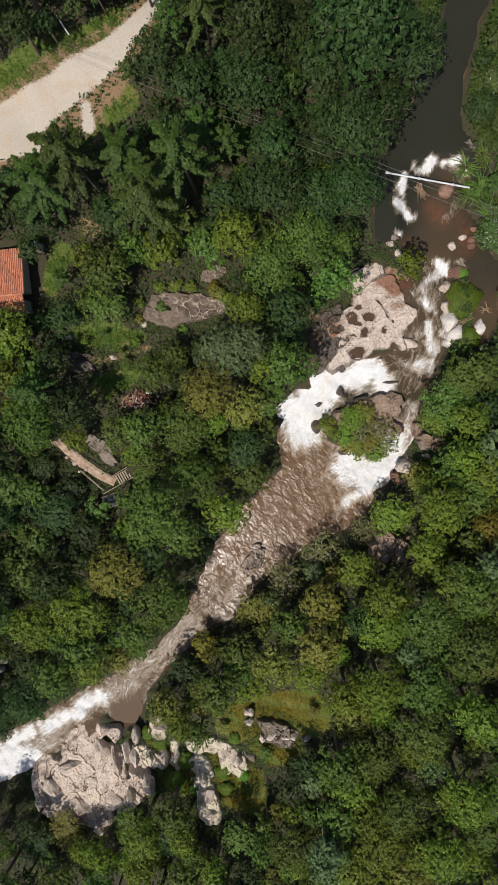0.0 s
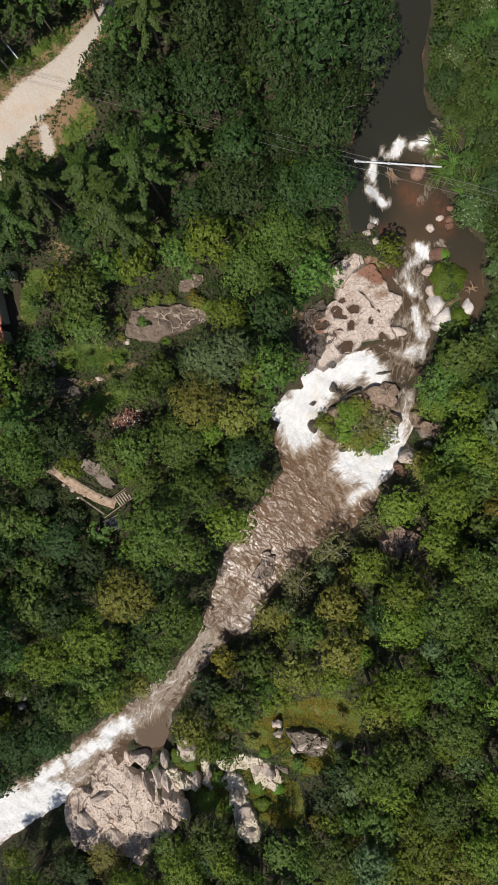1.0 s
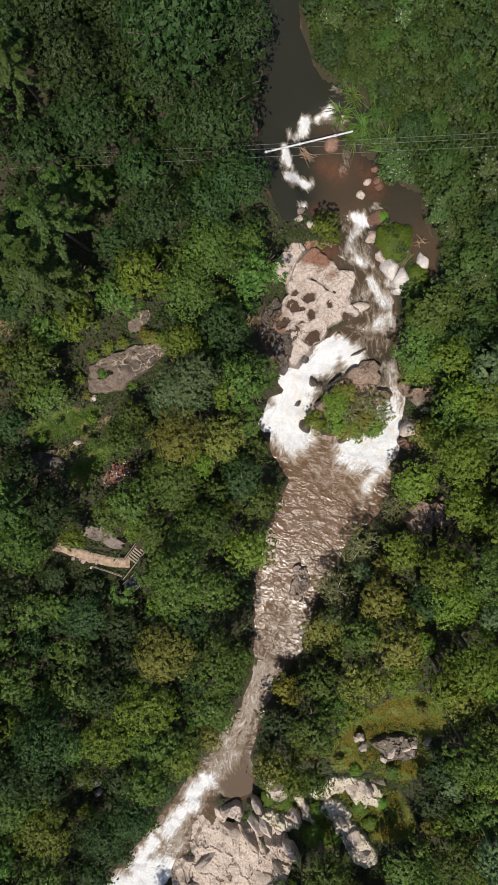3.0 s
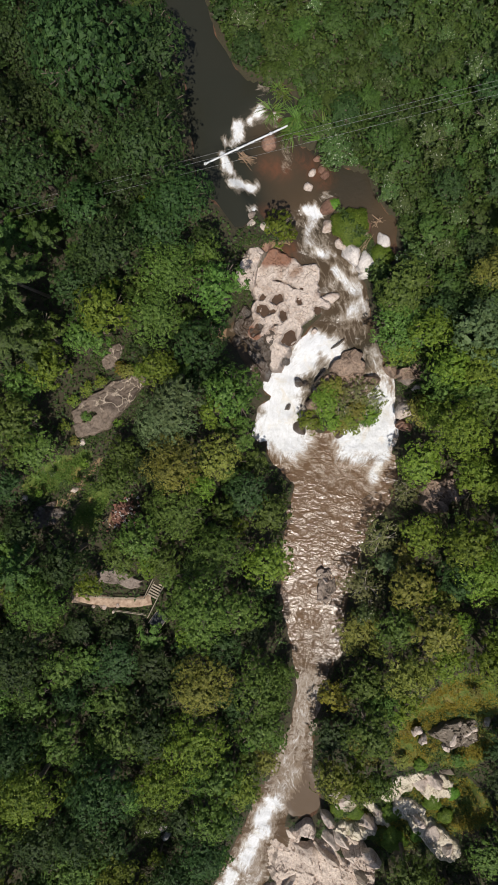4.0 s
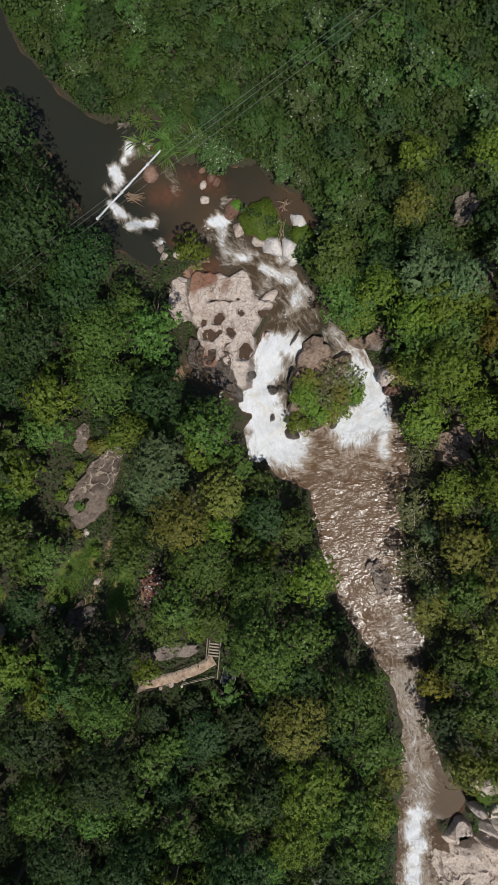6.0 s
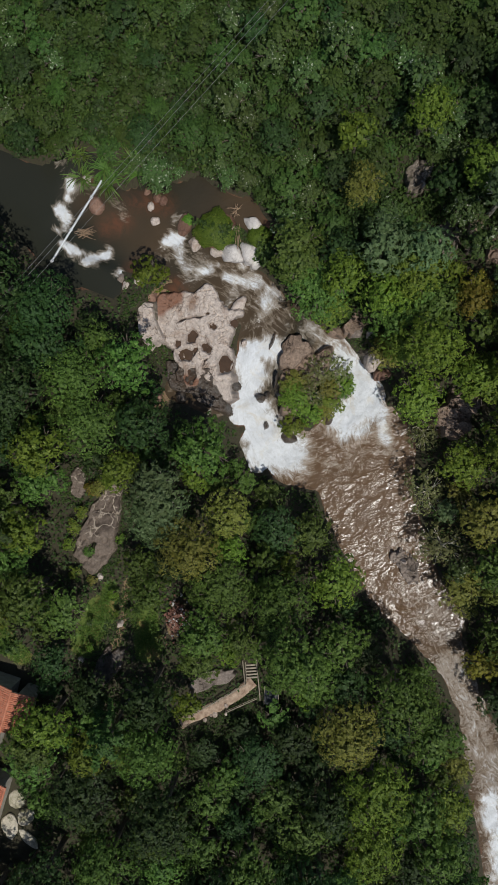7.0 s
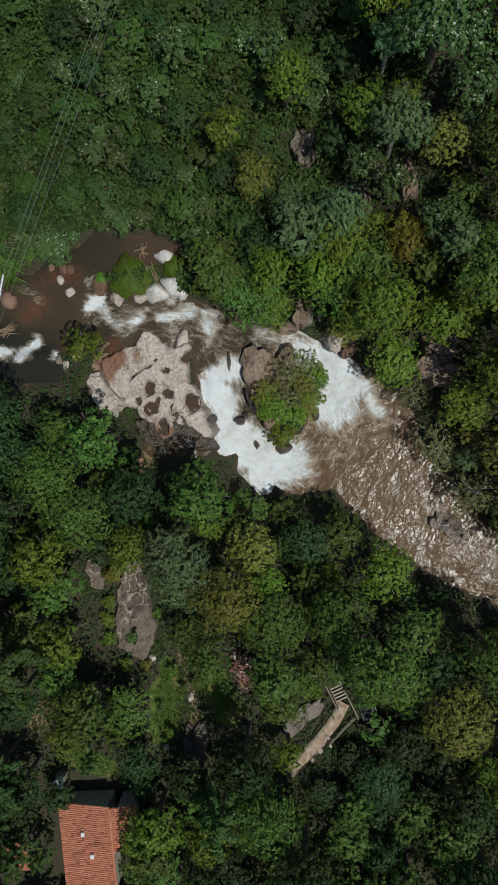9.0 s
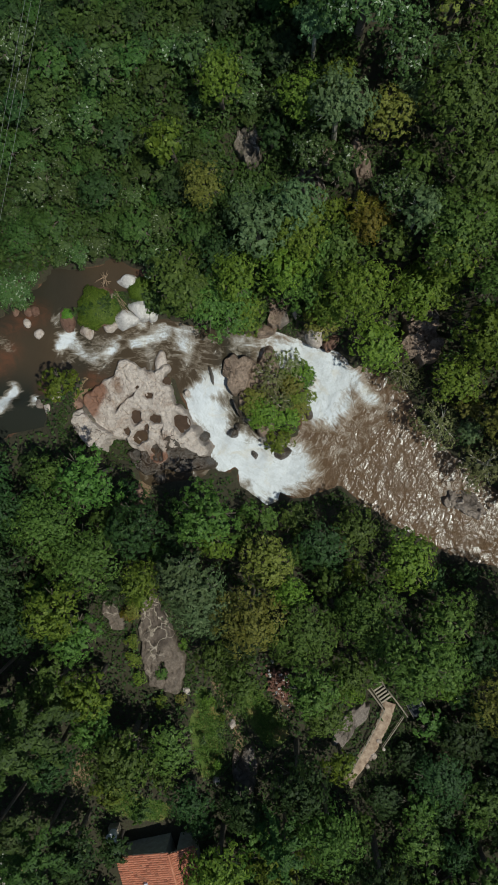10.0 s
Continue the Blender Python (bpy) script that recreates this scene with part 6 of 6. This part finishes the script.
def blade_plant(x, y, r, seed, mat, label, count=75):
    """A rosette of long narrow arching blades, each its own piece of the plant."""
    rng = random.Random(seed)
    ob = new("blade_plant")
    ob.location = (x, y, floor_at(x, y) - 0.1)
    for c in range(3):
        verts, faces = [], []
        ox, oy = rng.uniform(-0.4, 0.4) * r, rng.uniform(-0.4, 0.4) * r
        for k in range(count // 3):
            a, lift, size = rng.uniform(0, 6.283), rng.uniform(0.5, 1.5), r * rng.uniform(0.55, 1.0)
            base = len(verts)
            for i in range(5):
                t = i / 4
                w = 0.07 * (1 - t) + 0.012
                q = t * size
                h = 0.5 + size * (lift * t - 0.95 * t * t)
                cx, cy = ox + q * math.cos(a), oy + q * math.sin(a)
                verts += [(cx - w * math.sin(a), cy + w * math.cos(a), h), (cx + w * math.sin(a), cy - w * math.cos(a), h)]
            faces += [(base + 2 * i, base + 2 * i + 1, base + 2 * i + 3, base + 2 * i + 2) for i in range(4)]
        sheet("rosette", verts, faces, mat).parent = ob
    return tagged(ob, label, "plant", "bladed plants by the weir")


def sticks(name, x, y, z, r, count, seed, label, long=1.0, heading=None):
    """Driftwood: loose dry stems lying over one another."""
    rng = random.Random(seed)
    ob = new(name)
    ob.location = (x, y, z)
    for k in range(count):
        a = rng.uniform(0, 6.283) if heading is None else radians(heading) + rng.uniform(-0.45, 0.45)
        d = Vector((math.cos(a), math.sin(a), rng.uniform(-0.05, 0.2))) * r * long * rng.uniform(0.5, 1.0)
        o = Vector((rng.uniform(-0.3, 0.3), rng.uniform(-0.3, 0.3), 0.1 + 0.03 * k)) * r * 0.6
        bm = bmesh.new()
        rod(bm, o - d * 0.4, o + d * 0.6, 0.032, 0.014, 5)
        part("stem", bm, DRY, ob)
    return tagged(ob, label, "driftwood")


DRY = plain("dry_stems", (0.20, 0.12, 0.07), (0.46, 0.33, 0.21), 6.0, 0.9)
grass_dome(20.62, 11.36, 5.5, 2.0, 1.0, "cushion of long bright grass on a river boulder", 1)
grass_dome(20.55, 14.47, 5.5, 0.55, 0.4, "small tuft of grass on a tan boulder", 2)
grass_dome(21.62, 6.6, 5.2, 1.3, 0.6, "ragged grass between river rocks", 3)
grass_dome(-17.4, -56.81, -1.2, 1.6, 0.7, "bright grass growing from the rock ledge", 4)
grass_dome(-19.5, -50.64, -0.9, 1.1, 0.5, "bright grass growing from the rock ledge", 5)
grass_dome(-20.89, -48.61, 0.19, 0.9, 0.45, "tuft of yellow-green grass in the rock ledge", 20)
grass_dome(-14.35, -51.3, -1.15, 0.8, 0.45, "tuft of yellow-green grass in the rock ledge", 21)
grass_dome(-15.62, -53.5, -1.15, 1.2, 0.45, "tuft of yellow-green grass in the rock ledge", 22)
grass_dome(-14.43, -57.78, -1.15, 0.9, 0.45, "tuft of yellow-green grass in the rock ledge", 23)
grass_dome(-10.25, -55, -1.15, 1.1, 0.45, "tuft of yellow-green grass in the rock ledge", 24)
grass_dome(-9.86, -57.58, -1.15, 1.0, 0.45, "tuft of yellow-green grass in the rock ledge", 25)
grass_dome(-15.03, -49.22, -0.5, 0.9, 0.45, "tuft of yellow-green grass in the rock ledge", 26)
grass_dome(-20.67, -55.43, -2.75, 0.6, 0.45, "tuft of yellow-green grass in the rock ledge", 27)
grass_dome(-7.37, -55.31, -1.15, 0.9, 0.45, "tuft of yellow-green grass in the rock ledge", 28)
grass_dome(-8.3, -48.25, 1.41, 0.8, 0.45, "tuft of yellow-green grass in the rock ledge", 29)
blade_plant(21.08, 26.45, 2.3, 1, LEAF["mid"], "spiky clump of long green arching blades")
blade_plant(22.6, 24.13, 2.4, 2, LEAF["mid"], "spiky clump of long green arching blades")
blade_plant(21.18, 23.33, 2.1, 3, LEAF["mid"], "spiky clump of long green arching blades")
blade_plant(23.18, 21.52, 2.2, 4, LEAF["mid"], "spiky clump of long green arching blades")
blade_plant(21.92, 27.9, 1.8, 5, LEAF["mid"], "spiky clump of long green arching blades")
blade_plant(23.04, 19.88, 1.3, 6, LEAF["flower"], "grey-green bladed plant with pale flower heads", 60)
blade_plant(22.49, 19.09, 1.1, 7, LEAF["flower"], "grey-green bladed plant with pale flower heads", 60)
blade_plant(23.78, 18.24, 1.2, 8, LEAF["flower"], "grey-green bladed plant with pale flower heads", 60)
sticks("driftwood_pile", 15.07, 24.16, 5.75, 2.1, 22, 3, "fan of dry tan stems caught on the weir", heading=-65)
sticks("driftwood_pile", 23.2, 10.09, 5.5, 1.5, 9, 4, "dry driftwood washed up between boulders")
sticks("driftwood_pile", 20.54, 8.44, 6, 2.2, 5, 5, "long dry canes lying across boulders", heading=12)
sticks("driftwood_pile", 27.3, 10.64, 6.07, 1.2, 9, 6, "bare dead branches on the bank", long=1.2)


# ---- walkway with stairs ----
def rail(a, b, height):
    """A timber handrail: posts and two bars, as one thing."""
    a, b = Vector(a), Vector(b)
    ob = new("handrail")
    ob.location = a
    n = max(2, round((b - a).length / 1.9) + 1)
    for k in range(n):
        p = (b - a) * (k / (n - 1))
        bm = bmesh.new()
        boxed(bm, (0.09, 0.09, height + 0.3), Matrix.Translation(p + Vector((0, 0, height / 2 - 0.15))), 0.01)
        part("post", bm, TIMBER, ob)
    for z in (height, height * 0.5):
        bm = bmesh.new()
        rod(bm, Vector((0, 0, z)), b - a + Vector((0, 0, z)), 0.05 if z == height else 0.03, sides=8)
        part("rail", bm, TIMBER, ob)
    return tagged(ob, "weathered pale timber handrail beside the footpath", "handrail", "handrails of the footpath")


def strip(name, line, width, mat, label, category, thick=0.25, seed=3):
    """A trodden strip of ground along a line, with ragged edges."""
    verts, faces = [], []
    pts = [Vector(p) for p in line]
    rows = []
    for a, b in zip(pts, pts[1:]):
        n = max(2, int((b - a).length / 0.3))
        rows += [(a.lerp(b, k / n), (b - a).normalized()) for k in range(n)]
    rows.append((pts[-1], (pts[-1] - pts[-2]).normalized()))
    cols = 7
    for i, (p, d) in enumerate(rows):
        side = Vector((-d.y, d.x, 0)).normalized()
        for k in range(cols):
            u = k / (cols - 1) * 2 - 1
            w = width / 2 * (1 + 0.22 * noise.noise(Vector((i * 0.5, u * 2, seed))))
            q = p + side * u * w
            verts.append((q.x, q.y, p.z + 0.05 * noise.noise(q * 1.5) - (thick if abs(u) == 1 else 0)))
    for i in range(len(rows) - 1):
        for k in range(cols - 1):
            a = i * cols + k
            faces.append((a, a + 1, a + cols + 1, a + cols))
    return tagged(sheet(name, verts, faces, mat), label, category, kind="structure")


def stairs(a, b, count, width):
    """Timber steps between two heights, with stringers."""
    a, b = Vector(a), Vector(b)
    run = b - a
    turn = math.degrees(math.atan2(run.y, run.x))
    ob = new("stairs")
    ob.matrix_world = Matrix.Translation(a) @ pose(0, 0, 0, 0, 0, turn)
    flat = math.hypot(run.x, run.y)
    for k in range(count):
        bm = bmesh.new()
        boxed(bm, (flat / count * 0.62, width, 0.07), Matrix.Translation(((k + 0.5) * flat / count, 0, run.z * (k + 1) / count)), 0.01)
        part("tread", bm, TIMBER, ob)
    for s in (-0.5, 0.5):
        bm = bmesh.new()
        boxed(bm, (run.length + 0.3, 0.07, 0.28), Matrix.Translation((flat / 2, s * width, run.z / 2 - 0.1)) @ pose(0, 0, 0, 0, math.degrees(math.atan2(-run.z, flat))), 0.01)
        part("stringer", bm, TIMBER, ob)
    return tagged(ob, "weathered timber stairs going down from the footpath", "stairs")


strip("footpath", [(-30.9, -5.75, 6.9), (-29.95, -6.3, 6.85), (-27.0, -8.95, 6.65), (-25.2, -10.2, 6.55), (-22.95, -11.3, 6.5)], 1.3, PATH_DIRT, "trodden brown earth footpath with scattered stones", "footpath")
stairs((-22.75, -11.05, 6.48), (-20.7, -9.95, 5.4), 8, 1.3)
rail((-29.82, -6.0, 6.6), (-23.45, -10.6, 6.4), 0.5)
rail((-24.5, -12.35, 6.0), (-27.25, -9.75, 6.4), 0.7)
rail((-20.5, -10.55, 5.3), (-24.35, -12.7, 6.2), 0.8)
rail((-21.4, -9.3, 5.4), (-23.35, -10.5, 6.3), 0.8)
boulder(-26.69, -9.6, 0.36, 0.27, 0.18, 40, 580, PALE_ROCK, name="flat_stone", label="flat pale stone set in the footpath", group="stones of the footpath", base=6.6, detail=2)
boulder(-28.15, -8.81, 0.42, 0.32, 0.18, 26, 566, PALE_ROCK, name="flat_stone", label="flat pale stone set in the footpath", group="stones of the footpath", base=6.6, detail=2)
boulder(-27.59, -9.91, 0.24, 0.18, 0.18, 45, 585, PALE_ROCK, name="flat_stone", label="flat pale stone set in the footpath", group="stones of the footpath", base=6.6, detail=2)
boulder(-29.24, -8.06, 0.3, 0.22, 0.18, 13, 553, PALE_ROCK, name="flat_stone", label="flat pale stone set in the footpath", group="stones of the footpath", base=6.6, detail=2)
boulder(-28.41, -8.46, 0.24, 0.18, 0.18, 20, 560, PALE_ROCK, name="flat_stone", label="flat pale stone set in the footpath", group="stones of the footpath", base=6.6, detail=2)
boulder(-30.59, -7.32, 0.3, 0.22, 0.18, 0, 540, PALE_ROCK, name="flat_stone", label="flat pale stone set in the footpath", group="stones of the footpath", base=6.6, detail=2)


# ---- houses with tiled roofs ----
def tiled(name, length, depth, pitch, parent, label, bite=0):
    """A slope of barrel tiles in courses: length along x, depth along y, falling towards +y."""
    rng = random.Random(len(name) + int(length * 10))
    verts, faces = [], []
    fall = math.tan(radians(pitch))
    wide, course = length / round(length / 0.22), depth / round(depth / 0.36)
    for i in range(round(length / wide)):
        for j in range(round(depth / course)):
            x0, y0 = i * wide, j * course
            jig = rng.uniform(-0.02, 0.02)
            tip = 0.06 + rng.uniform(-0.01, 0.015)
            base = len(verts)
            for y, lift, r in ((y0 - 0.05, 0.0, 0.085), (y0 + course, tip, 0.105)):
                for k in range(5):
                    a = math.pi * k / 4
                    verts.append((x0 + wide / 2 + jig - math.cos(a) * r, y, -y * fall + lift + math.sin(a) * r * 0.9))
            faces += [(base + k, base + k + 1, base + k + 6, base + k + 5) for k in range(4)]
    roof = sheet(name, verts, faces, TILE)
    roof.parent = parent
    tagged(roof, label)
    roof["kind"] = "stuff"
    return roof


def house(x, y, z, turn, wings, label, gutters=(), vents=()):
    """Plastered walls under shed roofs of barrel tiles. wings: x, y, length, depth, eave height, pitch."""
    ob = new("house")
    ob.matrix_world = pose(x, y, z, 0, 0, turn)
    for wx0, wy0, length, depth, high, pitch in wings:
        low = high - depth * math.tan(radians(pitch))
        m = 0.45
        bm = bmesh.new()
        quad = [(wx0 + m, wy0 + m), (wx0 + length - m, wy0 + m), (wx0 + length - m, wy0 + depth - m), (wx0 + m, wy0 + depth - m)]
        foot = [bm.verts.new((a, b, -1.5)) for a, b in quad]
        head = [bm.verts.new((a, b, high - (b - wy0) * math.tan(radians(pitch)) - 0.12)) for a, b in quad]
        for k in range(4):
            bm.faces.new((foot[k], foot[(k + 1) % 4], head[(k + 1) % 4], head[k]))
        bm.faces.new(head)
        part("wall", bm, PLASTER, ob)
        bm = bmesh.new()
        boxed(bm, (length, depth / math.cos(radians(pitch)), 0.08), Matrix.Translation((wx0 + length / 2, wy0 + depth / 2, (high + low) / 2 - 0.07)) @ pose(0, 0, 0, -pitch))
        part("roof_deck", bm, TIMBER, ob, "timber deck under the tiles")
        r = tiled("roof", length, depth, pitch, ob, "weathered terracotta barrel tiles")
        r.location = (wx0, wy0, high)
        bm = bmesh.new()
        for k in range(int(length / 0.4)):
            rod(bm, (wx0 + k * 0.4, wy0 - 0.02, high + 0.06), (wx0 + k * 0.4 + 0.42, wy0 - 0.02, high + 0.07), 0.13, 0.11, 8)
        part("ridge_tiles", bm, TILE, ob, "row of terracotta ridge tiles")
    for gx0, gy0, gx1, gy1, high in gutters:
        bm = bmesh.new()
        for k in range(12):
            t = (k + 0.5) / 12
            boxed(bm, (abs(gx1 - gx0) if abs(gx1 - gx0) > 1 else 0.42, (gy1 - gy0) / 12 - 0.02, 0.10), Matrix.Translation(((gx0 + gx1) / 2, gy0 + (gy1 - gy0) * t, high - 0.04 * (k % 2))), 0.015)
        part("valley_gutter", bm, MORTAR, ob, "pale mortared gutter between the roofs")
    for vx, vy, vz in vents:
        bm = bmesh.new()
        boxed(bm, (0.45, 0.35, 0.5), Matrix.Translation((vx, vy, vz)), 0.03)
        part("vent", bm, WHITE, ob, "small white roof vent")
    return tagged(ob, label, "house")


house(-31.44, 11.86, 9.5, 4.86, [
    (-10.17, 0.0, 10.17, 5.44, 3.0, 9.0), (-4.9, -2.3, 4.6, 2.3, 2.3, -12.0), (-17.77, -2.2, 7.2, 7.44, 2.8, 9.0)], "long house with weathered terracotta tiled roofs among the trees",
    gutters=[(-10.55, -0.6, -10.19, 5.6, 2.75)], vents=[(-16.17, 1.2, 2.95), (-3.0, 3.0, 2.6), (-5.2, 2.2, 2.75)])


# ---- pipe over the river, power lines ----
def span(name, a, b, sag, radius, mat, label, category, group=""):
    cu = bpy.data.curves.new(name, "CURVE")
    cu.dimensions = "3D"
    cu.bevel_depth = radius
    cu.bevel_resolution = 2
    s = cu.splines.new("POLY")
    s.points.add(32)
    for k, p in enumerate(s.points):
        t = k / 32
        q = Vector(a).lerp(Vector(b), t)
        p.co = (q.x, q.y, q.z - sag * 4 * t * (1 - t), 1)
    cu.materials.append(mat)
    return tagged(new(name, cu), label, category, group)


pipe = span("pipe", (10.89, 26.11, 7), (20.69, 24.04, 7), 0.0, 0.115, PIPE, "pale galvanised water pipe carried across the weir", "pipe")
for t in (0.02, 0.4, 0.8):
    mid, way = Vector((10.89, 26.11, 7)).lerp(Vector((20.69, 24.04, 7)), t), Vector((9.8, -2.07, 0)).normalized()
    bm = bmesh.new()
    rod(bm, mid - way * 0.12, mid + way * 0.12, 0.17, sides=14)
    part("collar", bm, PIPE, pipe, "bolted pipe collar")
span("power_cable", (-82.03, 61.4, 15), (68.31, 0.12, 15), 0.0, 0.013, CABLE, "thin grey overhead power cable", "power cable", "power cables over the valley")
span("power_cable", (-82.07, 61.19, 15), (68.34, -0.51, 15), 0.0, 0.013, CABLE, "thin grey overhead power cable", "power cable", "power cables over the valley")
span("power_cable", (-78.94, 59.08, 15), (61.98, 1.26, 15), 0.0, 0.013, CABLE, "thin grey overhead power cable", "power cable", "power cables over the valley")


# ---- small things by the house and the path ----
def tank(x, y, z, seed):
    """A white water tank: a squat drum with a domed lid, on a timber stand."""
    ob = new("water_tank")
    ob.location = (x, y, z)
    bm = bmesh.new()
    bmesh.ops.create_cone(bm, cap_ends=True, segments=24, radius1=0.42, radius2=0.52, depth=0.8, matrix=Matrix.Translation((0, 0, 0.4)))
    part("drum", bm, WHITE, ob)
    bm = bmesh.new()
    bmesh.ops.create_uvsphere(bm, u_segments=24, v_segments=8, radius=0.55, matrix=Matrix.Translation((0, 0, 0.8)) @ Matrix.Diagonal((1, 1, 0.35, 1)))
    part("lid", bm, WHITE, ob)
    bm = bmesh.new()
    boxed(bm, (1.0, 1.0, 1.2), Matrix.Translation((0, 0, -0.6)), 0.02)
    part("stand", bm, TIMBER, ob, "timber stand")
    return tagged(ob, "squat white water tank on a stand beside the house", "water tank", "water tanks by the house")


def shed(x, y, z, turn):
    """A small outbuilding with one tiled slope."""
    ob = new("shed")
    ob.matrix_world = pose(x, y, z, 0, 0, turn)
    bm = bmesh.new()
    boxed(bm, (2.4, 2.0, 2.6), Matrix.Translation((0, 0, 0.3)))
    part("wall", bm, PLASTER, ob)
    bm = bmesh.new()
    boxed(bm, (2.9, 2.5, 0.08), Matrix.Translation((0, 0, 1.68)) @ pose(0, 0, 0, -9))
    part("roof_deck", bm, TIMBER, ob)
    r = tiled("roof", 2.9, 2.5, 9, ob, "weathered terracotta barrel tiles")
    r.location = (-1.45, -1.25, 1.93)
    return tagged(ob, "small outbuilding with a dull terracotta roof", "shed")


def tarpaulin(x, y, z, turn):
    """A dark sheet stretched over a low frame, with pale poles along its edge."""
    ob = new("tarpaulin")
    ob.matrix_world = pose(x, y, z, 0, 0, turn)
    n = 12
    u, v = np.meshgrid(np.linspace(-1, 1, n), np.linspace(-1, 1, n))
    h = 0.55 - 0.25 * u * u - 0.2 * v * v + 0.05 * swell(u * 2, v * 2, 1.2, 3)
    cover = sheet("cover", np.stack([u * 1.0, v * 0.75, h], -1).reshape(-1, 3), grid_faces(np.ones((n - 1, n - 1), bool)), DARK_CLOTH)
    cover.parent = ob
    for s in (-1, 1):
        bm = bmesh.new()
        rod(bm, (-1.1, s * 0.78, 0.15), (1.1, s * 0.78, 0.2), 0.04)
        part("pole", bm, TIMBER, ob, "pale timber pole")
    return tagged(ob, "dark tarpaulin over a low frame beside the footpath", "tarpaulin")


def rubble(x, y, sx, sy, turn, count):
    """A heap of broken bricks and stones."""
    ob = new("rubble_heap")
    ob.matrix_world = pose(x, y, floor_at(x, y), 0, 0, turn)
    rng = random.Random(4)
    blocks = []
    for k in range(6):
        bm = bmesh.new()
        bmesh.ops.create_cube(bm, size=1.0)
        for vert in bm.verts:
            vert.co *= rng.uniform(0.7, 1.15)
        me = bpy.data.meshes.new("brick")
        bm.to_mesh(me)
        bm.free()
        me.materials.append(RUBBLE if k < 5 else MORTAR)
        blocks.append(me)
    for k in range(count):
        b = new("brick", rng.choice(blocks))
        b.parent = ob
        px, py = rng.gauss(0, sx * 0.45), rng.gauss(0, sy * 0.45)
        q = max(0, 1 - (px / sx) ** 2 - (py / sy) ** 2)
        b.matrix_local = pose(px, py, 0.1 + 0.45 * q, rng.uniform(0, 90), rng.uniform(0, 90), rng.uniform(0, 180)) @ Matrix.Diagonal((rng.uniform(0.18, 0.4), rng.uniform(0.12, 0.25), rng.uniform(0.1, 0.2), 1))
    return tagged(ob, "heap of broken reddish bricks and stones in a clearing", "rubble")


tank(-30.6, 17.64, 10.2, 1)
tank(-31.79, 17.6, 10.2, 2)
shed(-38.19, 21.84, 9.6, 8)
tarpaulin(-23.68, -13.74, 6.2, 20)
rubble(-19.6, -0.85, 2.2, 1.3, 8, 230)
span("pole", (-24.84, 39.67, 17), (-23.56, 37.69, 17), 0.0, 0.07, PIPE, "thin pale pole lying among the trees", "pole")
span("pole", (-21.45, -16.84, 8), (-22.83, -17.6, 8), 0.0, 0.05, PIPE, "thin pale pole among the trees", "pole")
